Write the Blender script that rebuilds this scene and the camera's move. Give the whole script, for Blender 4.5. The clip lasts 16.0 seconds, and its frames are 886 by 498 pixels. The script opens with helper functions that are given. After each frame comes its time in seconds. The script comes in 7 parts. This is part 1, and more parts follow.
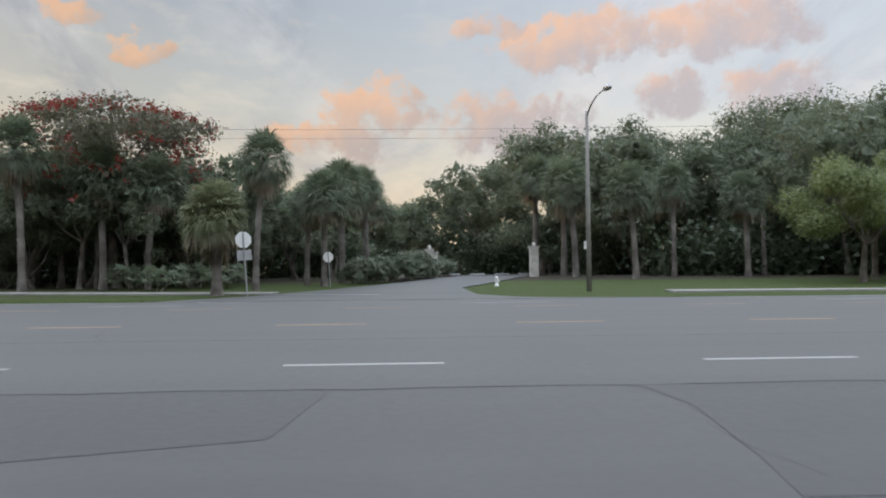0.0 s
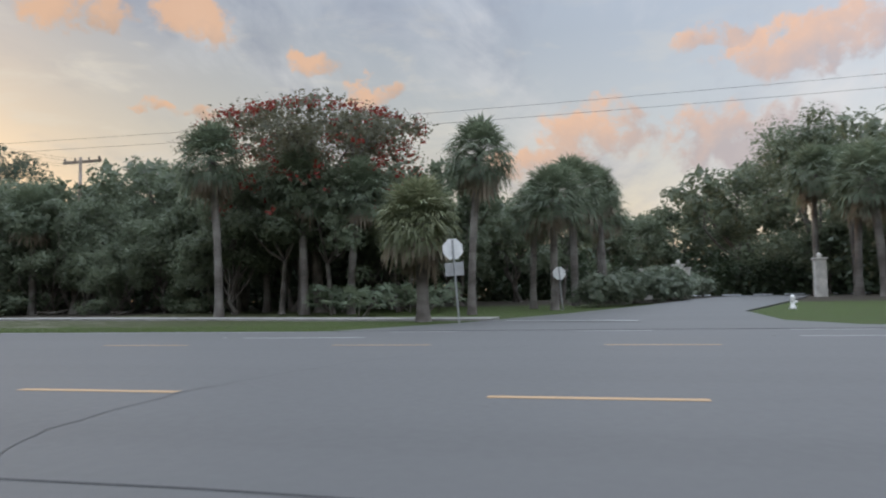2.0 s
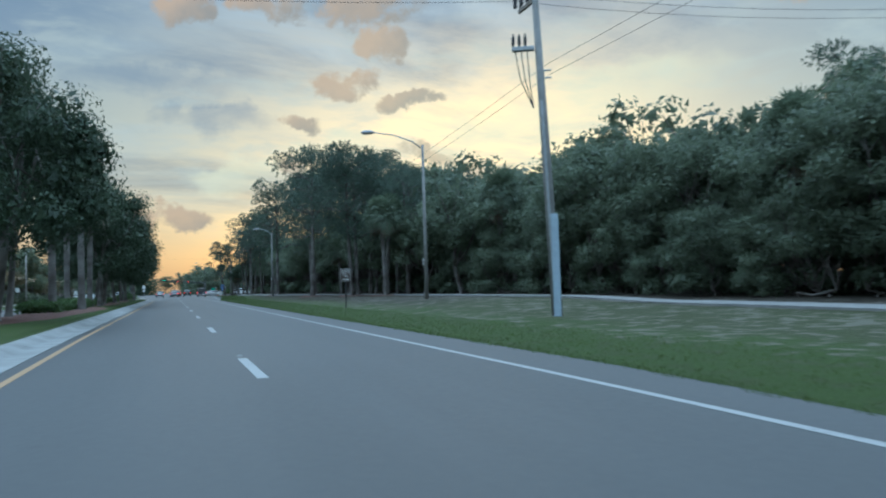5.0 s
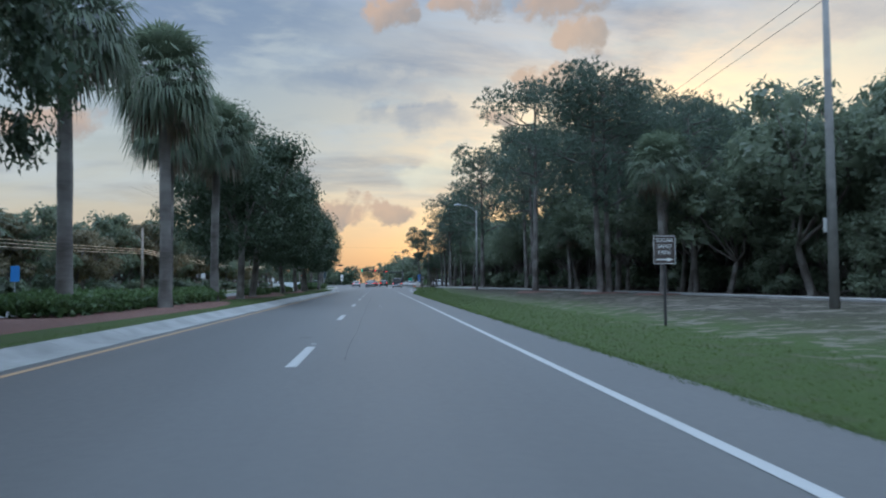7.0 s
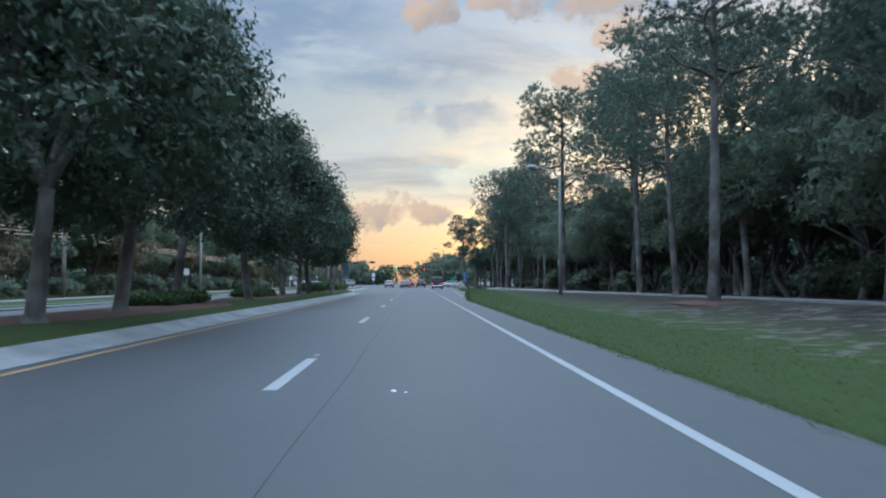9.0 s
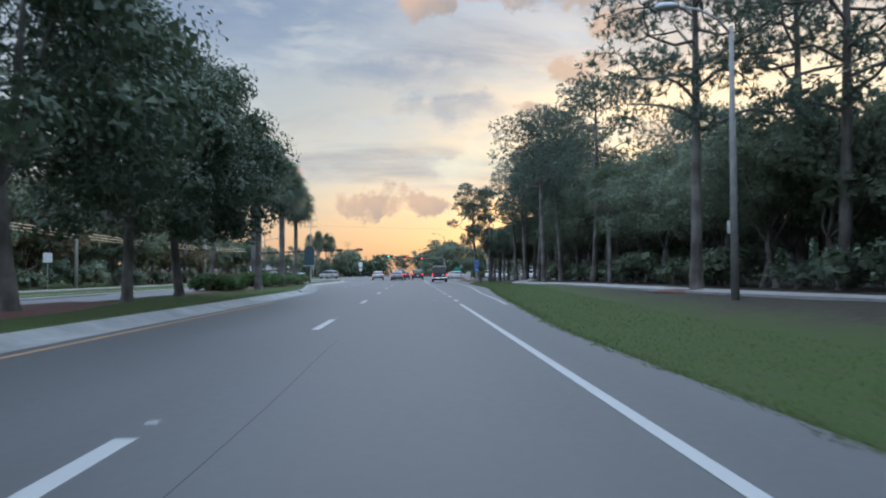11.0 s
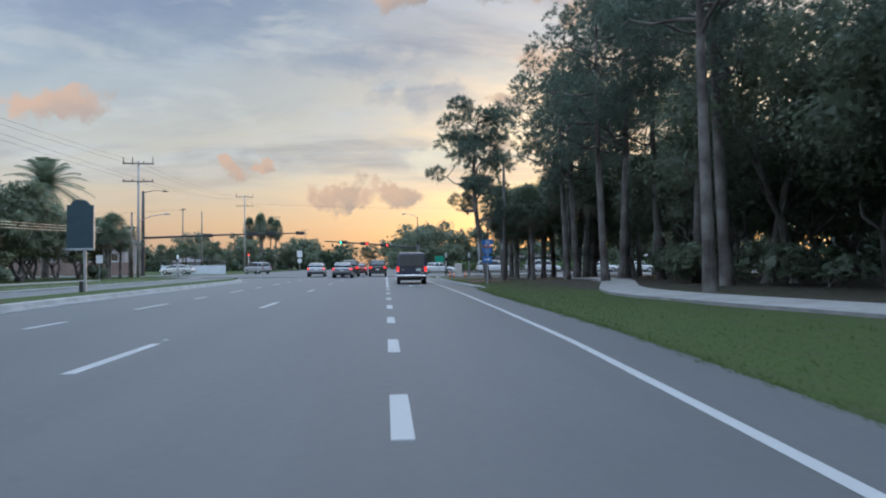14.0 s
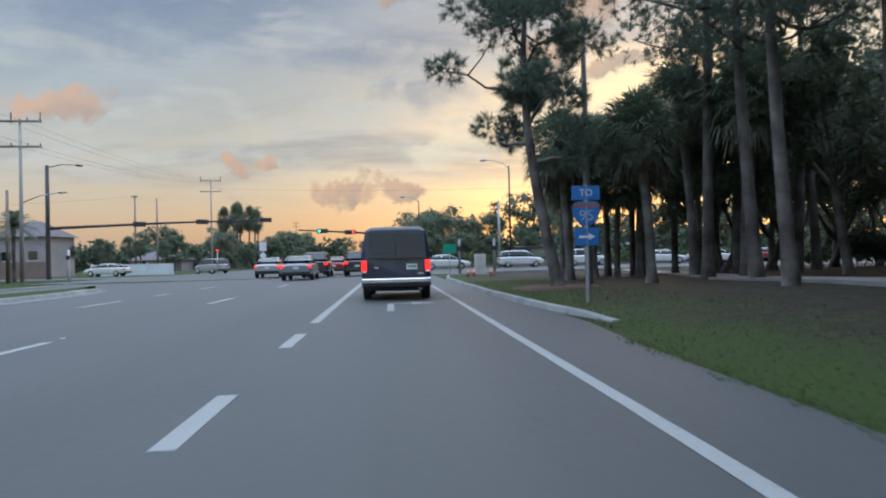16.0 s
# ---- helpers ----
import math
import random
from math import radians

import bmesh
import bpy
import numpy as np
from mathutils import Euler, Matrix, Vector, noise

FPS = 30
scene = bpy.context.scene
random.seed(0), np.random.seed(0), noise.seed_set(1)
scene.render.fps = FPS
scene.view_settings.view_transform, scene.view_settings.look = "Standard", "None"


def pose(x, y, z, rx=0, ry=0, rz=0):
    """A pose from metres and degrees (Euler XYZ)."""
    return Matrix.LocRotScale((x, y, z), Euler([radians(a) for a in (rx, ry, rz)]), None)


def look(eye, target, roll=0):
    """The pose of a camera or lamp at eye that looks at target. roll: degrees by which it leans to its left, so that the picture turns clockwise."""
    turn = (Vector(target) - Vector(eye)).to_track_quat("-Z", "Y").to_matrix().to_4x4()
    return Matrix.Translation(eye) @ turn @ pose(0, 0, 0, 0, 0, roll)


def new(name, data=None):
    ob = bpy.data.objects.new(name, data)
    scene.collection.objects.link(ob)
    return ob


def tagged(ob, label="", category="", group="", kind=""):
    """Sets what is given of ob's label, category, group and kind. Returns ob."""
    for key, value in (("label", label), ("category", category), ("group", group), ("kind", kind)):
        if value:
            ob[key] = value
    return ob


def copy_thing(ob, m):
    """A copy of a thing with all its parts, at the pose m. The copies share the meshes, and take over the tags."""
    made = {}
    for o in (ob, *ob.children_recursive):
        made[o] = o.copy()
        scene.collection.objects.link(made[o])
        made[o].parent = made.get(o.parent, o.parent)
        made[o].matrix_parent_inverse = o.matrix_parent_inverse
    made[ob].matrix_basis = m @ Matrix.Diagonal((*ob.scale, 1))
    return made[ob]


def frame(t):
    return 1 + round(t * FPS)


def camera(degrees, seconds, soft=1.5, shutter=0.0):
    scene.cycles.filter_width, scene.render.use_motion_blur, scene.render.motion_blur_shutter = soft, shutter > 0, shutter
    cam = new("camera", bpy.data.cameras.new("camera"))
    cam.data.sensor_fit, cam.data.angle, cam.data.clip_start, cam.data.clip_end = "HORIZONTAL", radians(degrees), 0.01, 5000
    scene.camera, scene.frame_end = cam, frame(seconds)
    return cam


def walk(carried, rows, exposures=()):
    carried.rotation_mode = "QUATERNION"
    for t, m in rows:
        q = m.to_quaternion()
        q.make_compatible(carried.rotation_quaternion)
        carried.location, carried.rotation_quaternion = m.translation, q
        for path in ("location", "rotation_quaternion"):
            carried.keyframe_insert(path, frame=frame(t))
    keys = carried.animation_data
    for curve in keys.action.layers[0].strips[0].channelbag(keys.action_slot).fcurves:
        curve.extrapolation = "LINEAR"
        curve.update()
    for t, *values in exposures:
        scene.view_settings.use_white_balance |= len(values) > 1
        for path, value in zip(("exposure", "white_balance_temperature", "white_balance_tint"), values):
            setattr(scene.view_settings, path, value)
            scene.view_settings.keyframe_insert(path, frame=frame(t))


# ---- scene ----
cam = camera(62.0, 16.0, soft=2.0, shutter=0.18)
PATH = [
    (0, (-24.643, -33.882, 1.054), (-22.646, -33.982, 1.115), -0.5),
    (0.5, (-23.084, -33.849, 1.052), (-21.086, -33.878, 1.122), -0.6),
    (1, (-21.022, -33.647, 1.013), (-19.026, -33.558, 1.095), -0.7),
    (1.5, (-18.633, -33.244, 0.827), (-16.654, -32.983, 0.939), -0.6),
    (2, (-15.943, -32.467, 0.858), (-14.008, -31.98, 0.992), -1.0),
    (2.5, (-12.92, -31.202, 0.935), (-11.078, -30.439, 1.087), -1.2),
    (3, (-9.903, -29.191, 0.955), (-8.216, -28.129, 1.117), -1.0),
    (3.5, (-7.244, -26.296, 1.095), (-5.774, -24.949, 1.246), -1.7),
    (4, (-4.968, -22.34, 1.128), (-3.748, -20.76, 1.262), -1.6),
    (4.5, (-2.79, -17.565, 1.124), (-1.845, -15.807, 1.241), -1.9),
    (5, (-1.102, -12.048, 1.145), (-0.41, -10.174, 1.241), -1.7),
    (5.2, (-0.586, -9.659, 1.153), (0.017, -7.754, 1.24), -1.4),
    (6.3, (0.70, 3.35, 1.13), (1.0, 5.32, 1.22), -0.9),
    (7.5, (1.314, 17.727, 1.082), (1.435, 19.722, 1.17), -0.0),
    (8, (1.353, 24.38, 1.117), (1.45, 26.375, 1.206), 0.2),
    (8.5, (1.408, 31.314, 1.094), (1.49, 33.31, 1.186), -0.1),
    (9, (1.452, 38.225, 1.08), (1.527, 40.221, 1.17), 0.0),
    (10.2, (1.66, 55.85, 1.07), (1.74, 57.85, 1.145), -0.2),
    (11.5, (1.969, 75.89, 1.047), (2.056, 77.887, 1.109), 0.0),
    (12, (2.145, 83.097, 1.085), (2.245, 85.094, 1.143), 0.1),
    (12.5, (2.364, 90.241, 1.109), (2.479, 92.237, 1.162), -0.1),
    (13, (2.636, 97.124, 1.115), (2.768, 99.119, 1.165), -0.1),
    (13.5, (3.052, 104.103, 1.128), (3.197, 106.098, 1.175), -0.2),
    (14, (3.39, 110.659, 1.142), (3.546, 112.652, 1.185), -0.4),
    (14.5, (3.832, 116.99, 1.198), (3.993, 118.983, 1.235), -0.6),
    (15, (4.218, 123.48, 1.159), (4.376, 125.474, 1.19), -0.8),
    (15.5, (4.472, 129.61, 1.088), (4.628, 131.604, 1.114), -1.1),
    (16, (4.797, 135.556, 1.036), (4.942, 137.55, 1.063), -1.4),
]
EXPOSURES = [(0, 0.50, 6900, 10), (2.0, 0.45, 6700, 10), (3.0, 0.40, 6200, 9), (4.0, 0.20, 5450, 4), (4.5, 0.15, 5050, -6), (5.2, 0.25, 5150, -8), (7.5, 0.30, 5400, 4), (8.5, 0.40, 5150, 1), (9.1, 0.50, 5300, 2), (11.5, 0.50, 5650, 6), (12.0, 0.50, 5600, 6), (12.6, 0.45, 5850, 7), (13.5, 0.40, 5600, 6), (14.5, 0.35, 5650, 6), (16, 0.30, 5800, 6)]
walk(cam, [(t, look(eye, target, roll)) for t, eye, target, roll in PATH], EXPOSURES)

# ---------------------------------------------------------------- sky and sun
SUN_AZ = 23.0    # degrees from +Y towards +X
SUN_EL = 5.0


class Nodes:
    """Small helper to wire node trees."""

    def __init__(self, tree):
        self.t = tree
        tree.nodes.clear()

    def n(self, kind, operation="", use_clamp=False, data_type="", blend_type="", interpolation_type="", sky_type=""):
        node = self.t.nodes.new(kind)
        if operation:
            node.operation = operation
        if use_clamp:
            node.use_clamp = True
        if data_type:
            node.data_type = data_type
        if blend_type:
            node.blend_type = blend_type
        if interpolation_type:
            node.interpolation_type = interpolation_type
        if sky_type:
            node.sky_type = sky_type
        return node

    def link(self, a, b):
        self.t.links.new(a, b)

    def put(self, socket, value):
        if hasattr(value, "is_output"):
            self.t.links.new(value, socket)
        else:
            socket.default_value = value

    def math(self, op, a, b=0.0, c=0.0, clamp=False):
        node = self.n("ShaderNodeMath", operation=op, use_clamp=clamp)
        for i, v in enumerate((a, b, c)):
            self.put(node.inputs[i], v)
        return node.outputs[0]

    def mix(self, fac, a, b, blend="MIX"):
        node = self.n("ShaderNodeMix", data_type="RGBA", blend_type=blend)
        node.clamp_factor = True
        self.put(node.inputs[0], fac)
        self.put(node.inputs[6], a)
        self.put(node.inputs[7], b)
        return node.outputs[2]

    def ramp(self, fac, stops, smooth=False):
        node = self.n("ShaderNodeValToRGB")
        if smooth:
            node.color_ramp.interpolation = "EASE"
        els = node.color_ramp.elements
        while len(els) < len(stops):
            els.new(0.5)
        for e, (p, col) in zip(els, stops):
            e.position = p
            e.color = (*col, 1) if len(col) == 3 else col
        self.put(node.inputs[0], fac)
        return node.outputs[0]

    def noise(self, vec, scale, detail=4.0, rough=0.55, dist=0.0):
        node = self.n("ShaderNodeTexNoise")
        node.inputs["Scale"].default_value = scale
        node.inputs["Detail"].default_value = detail
        node.inputs["Roughness"].default_value = rough
        node.inputs["Distortion"].default_value = dist
        self.put(node.inputs["Vector"], vec)
        return node.outputs[0]

    def step(self, v, lo, hi):
        node = self.n("ShaderNodeMapRange", interpolation_type="SMOOTHSTEP")
        self.put(node.inputs[0], v)
        self.put(node.inputs[1], lo)
        self.put(node.inputs[2], hi)
        return node.outputs[0]


def c(r, g, b):
    return (r, g, b, 1)


# low clouds: degrees from +Y towards +X, height, half width, half height, share that is lit
CLOUDS_EAST = ((88, 12.6, 4.4, 2.9, 0.70), (84, 9.6, 6, 1.7, 0.5), (97.5, 11.4, 7.0, 2.9, 0.25), (103, 17.0, 9, 2.4, 0.45), (95.5, 18.4, 3.2, 1.2, 0.5), (110, 12.9, 4.2, 1.9, 0.12), (117.5, 12.8, 5, 2.0, 0.1), (114, 17.4, 9, 3.0, 0.35), (66.7, 17.5, 2.2, 1.4, 1.0), (70.8, 16.0, 3.0, 1.2, 0.9), (55.4, 14.2, 3.4, 0.9, 0.9), (49.6, 20.4, 4.2, 2.3, 0.95), (57.6, 20.1, 4.4, 2.2, 0.95))
CLOUDS_WEST = ((15.0, 21.2, 6.0, 1.7, 0.55), (16.2, 18.6, 2.4, 1.7, 0.75), (14.0, 15.8, 2.5, 1.3, 0.8), (17.7, 14.0, 2.8, 0.9, 0.25), (9.9, 12.8, 2.6, 0.9, 0.5), (9.7, 9.4, 2.0, 0.9, 0.8), (20.0, 10.0, 2.8, 0.9, 0.8), (24.0, 8.8, 3.6, 1.0, 0.9), (1.6, 20.4, 2.6, 1.9, 0.6), (7.3, 20.8, 3.0, 1.4, 0.4), (-3.6, 5.4, 2.8, 1.5, 0.60), (0.2, 5.1, 2.8, 1.2, 0.85), (-11.0, 7.5, 1.6, 0.8, 1.0), (-8.4, 7.5, 0.9, 0.6, 0.9), (-23.2, 10.8, 3.2, 1.6, 0.8))


def build_world():
    w = bpy.data.worlds.new("dusk_sky")
    scene.world = w
    w.use_nodes = True
    k = Nodes(w.node_tree)
    sky = k.n("ShaderNodeTexSky", sky_type="NISHITA")
    sky.sun_disc = False
    sky.sun_elevation = radians(SUN_EL)
    sky.sun_rotation = radians(SUN_AZ)
    sky.air_density = 1.3
    sky.dust_density = 2.5
    co = k.n("ShaderNodeTexCoord").outputs["Generated"]
    sep = k.n("ShaderNodeSeparateXYZ")
    k.link(co, sep.inputs[0])
    x, y, z = sep.outputs
    zc = k.math("MAXIMUM", z, 0.0)
    # nearness to the sun's side of the sky
    dot = k.n("ShaderNodeVectorMath", operation="DOT_PRODUCT")
    k.link(co, dot.inputs[0])
    el, az = radians(SUN_EL), radians(SUN_AZ)
    dot.inputs[1].default_value = (math.sin(az) * math.cos(el), math.cos(az) * math.cos(el), math.sin(el))
    west = k.step(dot.outputs["Value"], -0.1, 0.95)
    glow = k.math("POWER", k.math("MAXIMUM", dot.outputs["Value"], 0.0), 48.0)
    # clear air between the clouds
    east_air = k.ramp(zc, [(0.0, (0.80, 0.66, 0.50)), (0.09, (0.76, 0.68, 0.56)), (0.22, (0.52, 0.57, 0.66)), (0.42, (0.42, 0.49, 0.63)), (0.52, (1.2, 1.37, 1.62)), (0.68, (2.2, 2.5, 3.0)), (1.0, (2.2, 2.5, 3.0))])
    west_air = k.ramp(zc, [(0.0, (0.42, 0.265, 0.175)), (0.05, (0.455, 0.312, 0.235)), (0.12, (0.395, 0.35, 0.325)), (0.22, (0.265, 0.28, 0.31)), (0.34, (0.20, 0.235, 0.31)), (0.42, (0.25, 0.30, 0.40)), (0.54, (0.9, 1.03, 1.25)), (0.68, (2.0, 2.3, 2.7)), (1.0, (2.2, 2.5, 3.0))])
    air = k.mix(west, east_air, west_air)
    air = k.mix(0.06, air, sky.outputs[0])
    # cloud deck laid out on a plane overhead
    den = k.math("ADD", zc, 0.20)
    comb = k.n("ShaderNodeCombineXYZ")
    k.link(k.math("DIVIDE", x, den), comb.inputs[0])
    k.link(k.math("DIVIDE", y, den), comb.inputs[1])
    deck = comb.outputs[0]
    stretch = k.n("ShaderNodeMapping")
    stretch.inputs["Scale"].default_value = (0.6, 1.15, 1.0)
    stretch.inputs["Rotation"].default_value = (0, 0, radians(-24))
    stretch.inputs["Location"].default_value = (3.1, 1.7, 0)
    k.link(deck, stretch.inputs[0])
    veil = k.noise(stretch.outputs[0], 1.15, 8.0, 0.64, 0.3)
    veil_mask = k.math("MULTIPLY", k.step(veil, 0.40, 0.66), k.step(zc, 0.03, 0.16))
    veil_light = k.mix(west, k.ramp(zc, [(0.0, (0.70, 0.66, 0.62)), (0.3, (0.66, 0.67, 0.72)), (0.44, (0.66, 0.70, 0.80)), (0.68, (2.2, 2.5, 2.9)), (1.0, (2.2, 2.5, 2.9))]), k.ramp(zc, [(0.0, (0.54, 0.41, 0.28)), (0.14, (0.60, 0.57, 0.51)), (0.30, (0.56, 0.575, 0.60)), (0.44, (0.54, 0.58, 0.66)), (0.68, (2.0, 2.3, 2.7)), (1.0, (2.2, 2.5, 2.9))]))
    veil_dark = k.mix(west, c(0.40, 0.44, 0.54), k.ramp(zc, [(0.0, (0.47, 0.33, 0.22)), (0.10, (0.43, 0.37, 0.32)), (0.20, (0.325, 0.335, 0.365)), (0.30, (0.235, 0.265, 0.335)), (0.45, (0.22, 0.26, 0.35))]))
    veil_col = k.mix(k.step(k.noise(stretch.outputs[0], 2.6, 7.0, 0.58, 0.6), 0.36, 0.64), veil_dark, veil_light)
    col = k.mix(k.math("MULTIPLY", veil_mask, 0.85), air, veil_col)
    # low heaped clouds, lit orange on the side that meets the sun; broken at the edges
    bend_a = k.math("MULTIPLY_ADD", k.noise(co, 11.0, 3.0, 0.55, 0.0), 9.0, -4.5)
    shifted = k.n("ShaderNodeMapping")
    shifted.inputs["Location"].default_value = (5.2, 1.3, 2.4)
    k.link(co, shifted.inputs[0])
    bend_e = k.math("MULTIPLY_ADD", k.noise(shifted.outputs[0], 15.0, 4.0, 0.58, 0.0), 5.0, -2.5)
    turn = k.math("MULTIPLY_ADD", k.math("ARCTAN2", x, y), 180 / math.pi, bend_a)
    lift = k.math("MULTIPLY_ADD", k.math("ARCSINE", z), 180 / math.pi, bend_e)
    rag = k.noise(co, 30.0, 7.0, 0.62, 0.2)
    wisp = k.n("ShaderNodeMapping")
    wisp.inputs["Scale"].default_value = (1.0, 1.0, 3.2)
    k.link(co, wisp.inputs[0])
    streak = k.noise(wisp.outputs[0], 9.0, 6.0, 0.55, 0.3)

    def heaps(clouds):
        """Fields of the clouds: how near to the heart of one, and how brightly it is lit."""
        most, tone, total = 0.0, 0.0, 0.001
        for a0, e0, w, h, lit_by in clouds:
            u = k.math("MULTIPLY_ADD", turn, 1 / w, -a0 / w)
            v = k.math("MULTIPLY_ADD", lift, 1 / h, -e0 / h)
            q = k.math("SUBTRACT", 1.0, k.math("MULTIPLY_ADD", u, u, k.math("MULTIPLY", v, v)), clamp=True)
            most = k.math("MAXIMUM", most, q)
            slope = k.math("MULTIPLY_ADD", v, 0.50, k.math("MULTIPLY_ADD", u, -0.45, lit_by))
            tone = k.math("MULTIPLY_ADD", q, slope, tone)
            total = k.math("ADD", total, q)
        return most, k.math("DIVIDE", tone, total)

    # a slate-blue gap high on the sunset side, and cream wisps across it
    near, tone = heaps(((-15.0, 18.5, 17.0, 5.0, 1.0), (-1.0, 15.0, 8.0, 2.0, 0.7), (4.0, 12.6, 6.0, 1.6, 0.6), (20.0, 22.0, 14.0, 3.0, 0.8)))
    col = k.mix(k.math("MULTIPLY", k.math("MULTIPLY", k.step(k.math("MULTIPLY_ADD", k.math("SUBTRACT", streak, 0.5), 2.0, near), 0.05, 1.1), tone), 0.75), col, c(0.235, 0.275, 0.355))
    cream = k.math("MULTIPLY", k.math("MULTIPLY", k.step(streak, 0.50, 0.72), west), k.math("MULTIPLY", k.step(zc, 0.06, 0.12), k.math("SUBTRACT", 1.0, k.step(zc, 0.30, 0.42))))
    col = k.mix(k.math("MULTIPLY", cream, 0.50), col, c(0.66, 0.62, 0.54))
    for clouds, shade in ((CLOUDS_EAST, 0.56), (CLOUDS_WEST, 0.52)):
        near, tone = heaps(clouds)
        body = k.math("MULTIPLY_ADD", k.math("SUBTRACT", rag, 0.5), 3.4, near)
        mask = k.math("MULTIPLY", k.step(body, 0.0, 0.9), k.step(near, 0.0, 0.5))
        lit = k.math("MULTIPLY_ADD", k.math("SUBTRACT", k.noise(co, 22.0, 5.0, 0.55, 0.2), shade), 1.3, tone, clamp=True)
        dark_c = k.mix(west, c(0.45, 0.42, 0.465), c(0.39, 0.305, 0.255))
        lit_c = k.mix(west, c(0.84, 0.52, 0.36), c(0.66, 0.42, 0.28))
        col = k.mix(k.math("MULTIPLY", mask, 0.85), col, k.mix(lit, dark_c, lit_c))
    # thin cloud set alight in front of the sun
    near, tone = heaps(((27.0, 11.0, 8.5, 3.8, 1.0), (6.0, 8.4, 7.0, 1.9, 0.6), (14.0, 10.0, 7.0, 2.4, 0.55), (36.0, 14.0, 10.0, 3.4, 0.6), (25.5, 4.5, 7.0, 4.0, 1.0)))
    shine = k.math("MULTIPLY", k.step(k.math("MULTIPLY_ADD", k.math("SUBTRACT", streak, 0.5), 2.6, near), 0.0, 1.0), k.step(near, 0.0, 0.8))
    col = k.mix(k.math("MULTIPLY", k.math("MULTIPLY", shine, tone), 0.54, clamp=True), col, c(1.05, 0.88, 0.58))
    # the glow round the hidden sun
    col = k.mix(k.math("MULTIPLY", glow, 0.38, clamp=True), col, c(0.95, 0.72, 0.44))
    col = k.mix(1.0, col, k.ramp(zc, [(0.0, (0.84, 0.84, 0.84)), (0.40, (0.84, 0.84, 0.84)), (0.70, (1.0, 1.0, 1.0))]), "MULTIPLY")
    bg = k.n("ShaderNodeBackground")
    k.link(col, bg.inputs[0])
    bg.inputs[1].default_value = 1.0
    out = k.n("ShaderNodeOutputWorld")
    k.link(bg.outputs[0], out.inputs[0])


build_world()
sun = bpy.data.lights.new("sun", "SUN")
sun.energy, sun.angle, sun.color = 0.7, radians(10), (1.0, 0.66, 0.40)
sun_ob = new("sun", sun)
az, el = radians(SUN_AZ), radians(SUN_EL)
sun_ob.matrix_world = look((math.sin(az) * 60, math.cos(az) * 60, 60 * math.tan(el)), (0, 0, 0))

# ---------------------------------------------------------------- materials
MATS = {}


def material(name):
    m = bpy.data.materials.new(name)
    m.use_nodes = True
    k = Nodes(m.node_tree)
    b = k.n("ShaderNodeBsdfPrincipled")
    out = k.n("ShaderNodeOutputMaterial")
    k.link(b.outputs[0], out.inputs[0])
    MATS[name] = m
    return m, k, b, out


def plain(name, col, rough=0.5, metal=0.0, var=0.12, scale=6.0, bump=0.0, emit=None, coat=0.0):
    """A surface with slight blotches and, where asked, fine relief."""
    m, k, b, out = material(name)
    pos = k.n("ShaderNodeTexCoord").outputs["Object"]
    n1 = k.noise(pos, scale, 5.0, 0.6)
    dark = tuple(v * (1 - var) for v in col)
    light = tuple(min(1, v * (1 + var)) for v in col)
    k.link(k.ramp(n1, [(0.3, dark), (0.7, light)]), b.inputs["Base Color"])
    b.inputs["Roughness"].default_value = rough
    b.inputs["Metallic"].default_value = metal
    if coat:
        b.inputs["Coat Weight"].default_value = coat
        b.inputs["Coat Roughness"].default_value = 0.08
    if bump:
        bp = k.n("ShaderNodeBump")
        bp.inputs["Strength"].default_value = 0.5
        bp.inputs["Distance"].default_value = bump
        k.link(k.noise(pos, scale * 6, 6.0, 0.65), bp.inputs["Height"])
        k.link(bp.outputs[0], b.inputs["Normal"])
    if emit:
        b.inputs["Emission Color"].default_value = (*emit[:3], 1)
        b.inputs["Emission Strength"].default_value = emit[3]
    return m


def foliage(name, lo, mid, hi, rough=0.5, trans=0.25):
    """Leaves: every leaf has its own tone."""
    m, k, b, out = material(name)
    geo = k.n("ShaderNodeNewGeometry")
    info = k.n("ShaderNodeObjectInfo")
    drift = k.step(k.noise(k.n("ShaderNodeTexCoord").outputs["Object"], 0.9, 3.0, 0.55), 0.30, 0.70)
    r = k.math("ADD", k.math("MULTIPLY", geo.outputs["Random Per Island"], 0.38), k.math("ADD", k.math("MULTIPLY", info.outputs["Random"], 0.25), k.math("MULTIPLY", drift, 0.37)))
    col = k.ramp(r, [(0.05, lo), (0.5, mid), (0.97, hi)])
    k.link(col, b.inputs["Base Color"])
    b.inputs["Roughness"].default_value = rough
    b.inputs["Specular IOR Level"].default_value = 0.28
    tr = k.n("ShaderNodeBsdfTranslucent")
    k.link(k.mix(0.5, col, c(*[min(1, v * 1.3) for v in hi])), tr.inputs[0])
    mx = k.n("ShaderNodeMixShader")
    mx.inputs[0].default_value = trans
    k.link(b.outputs[0], mx.inputs[1])
    k.link(tr.outputs[0], mx.inputs[2])
    k.link(mx.outputs[0], out.inputs[0])
    return m


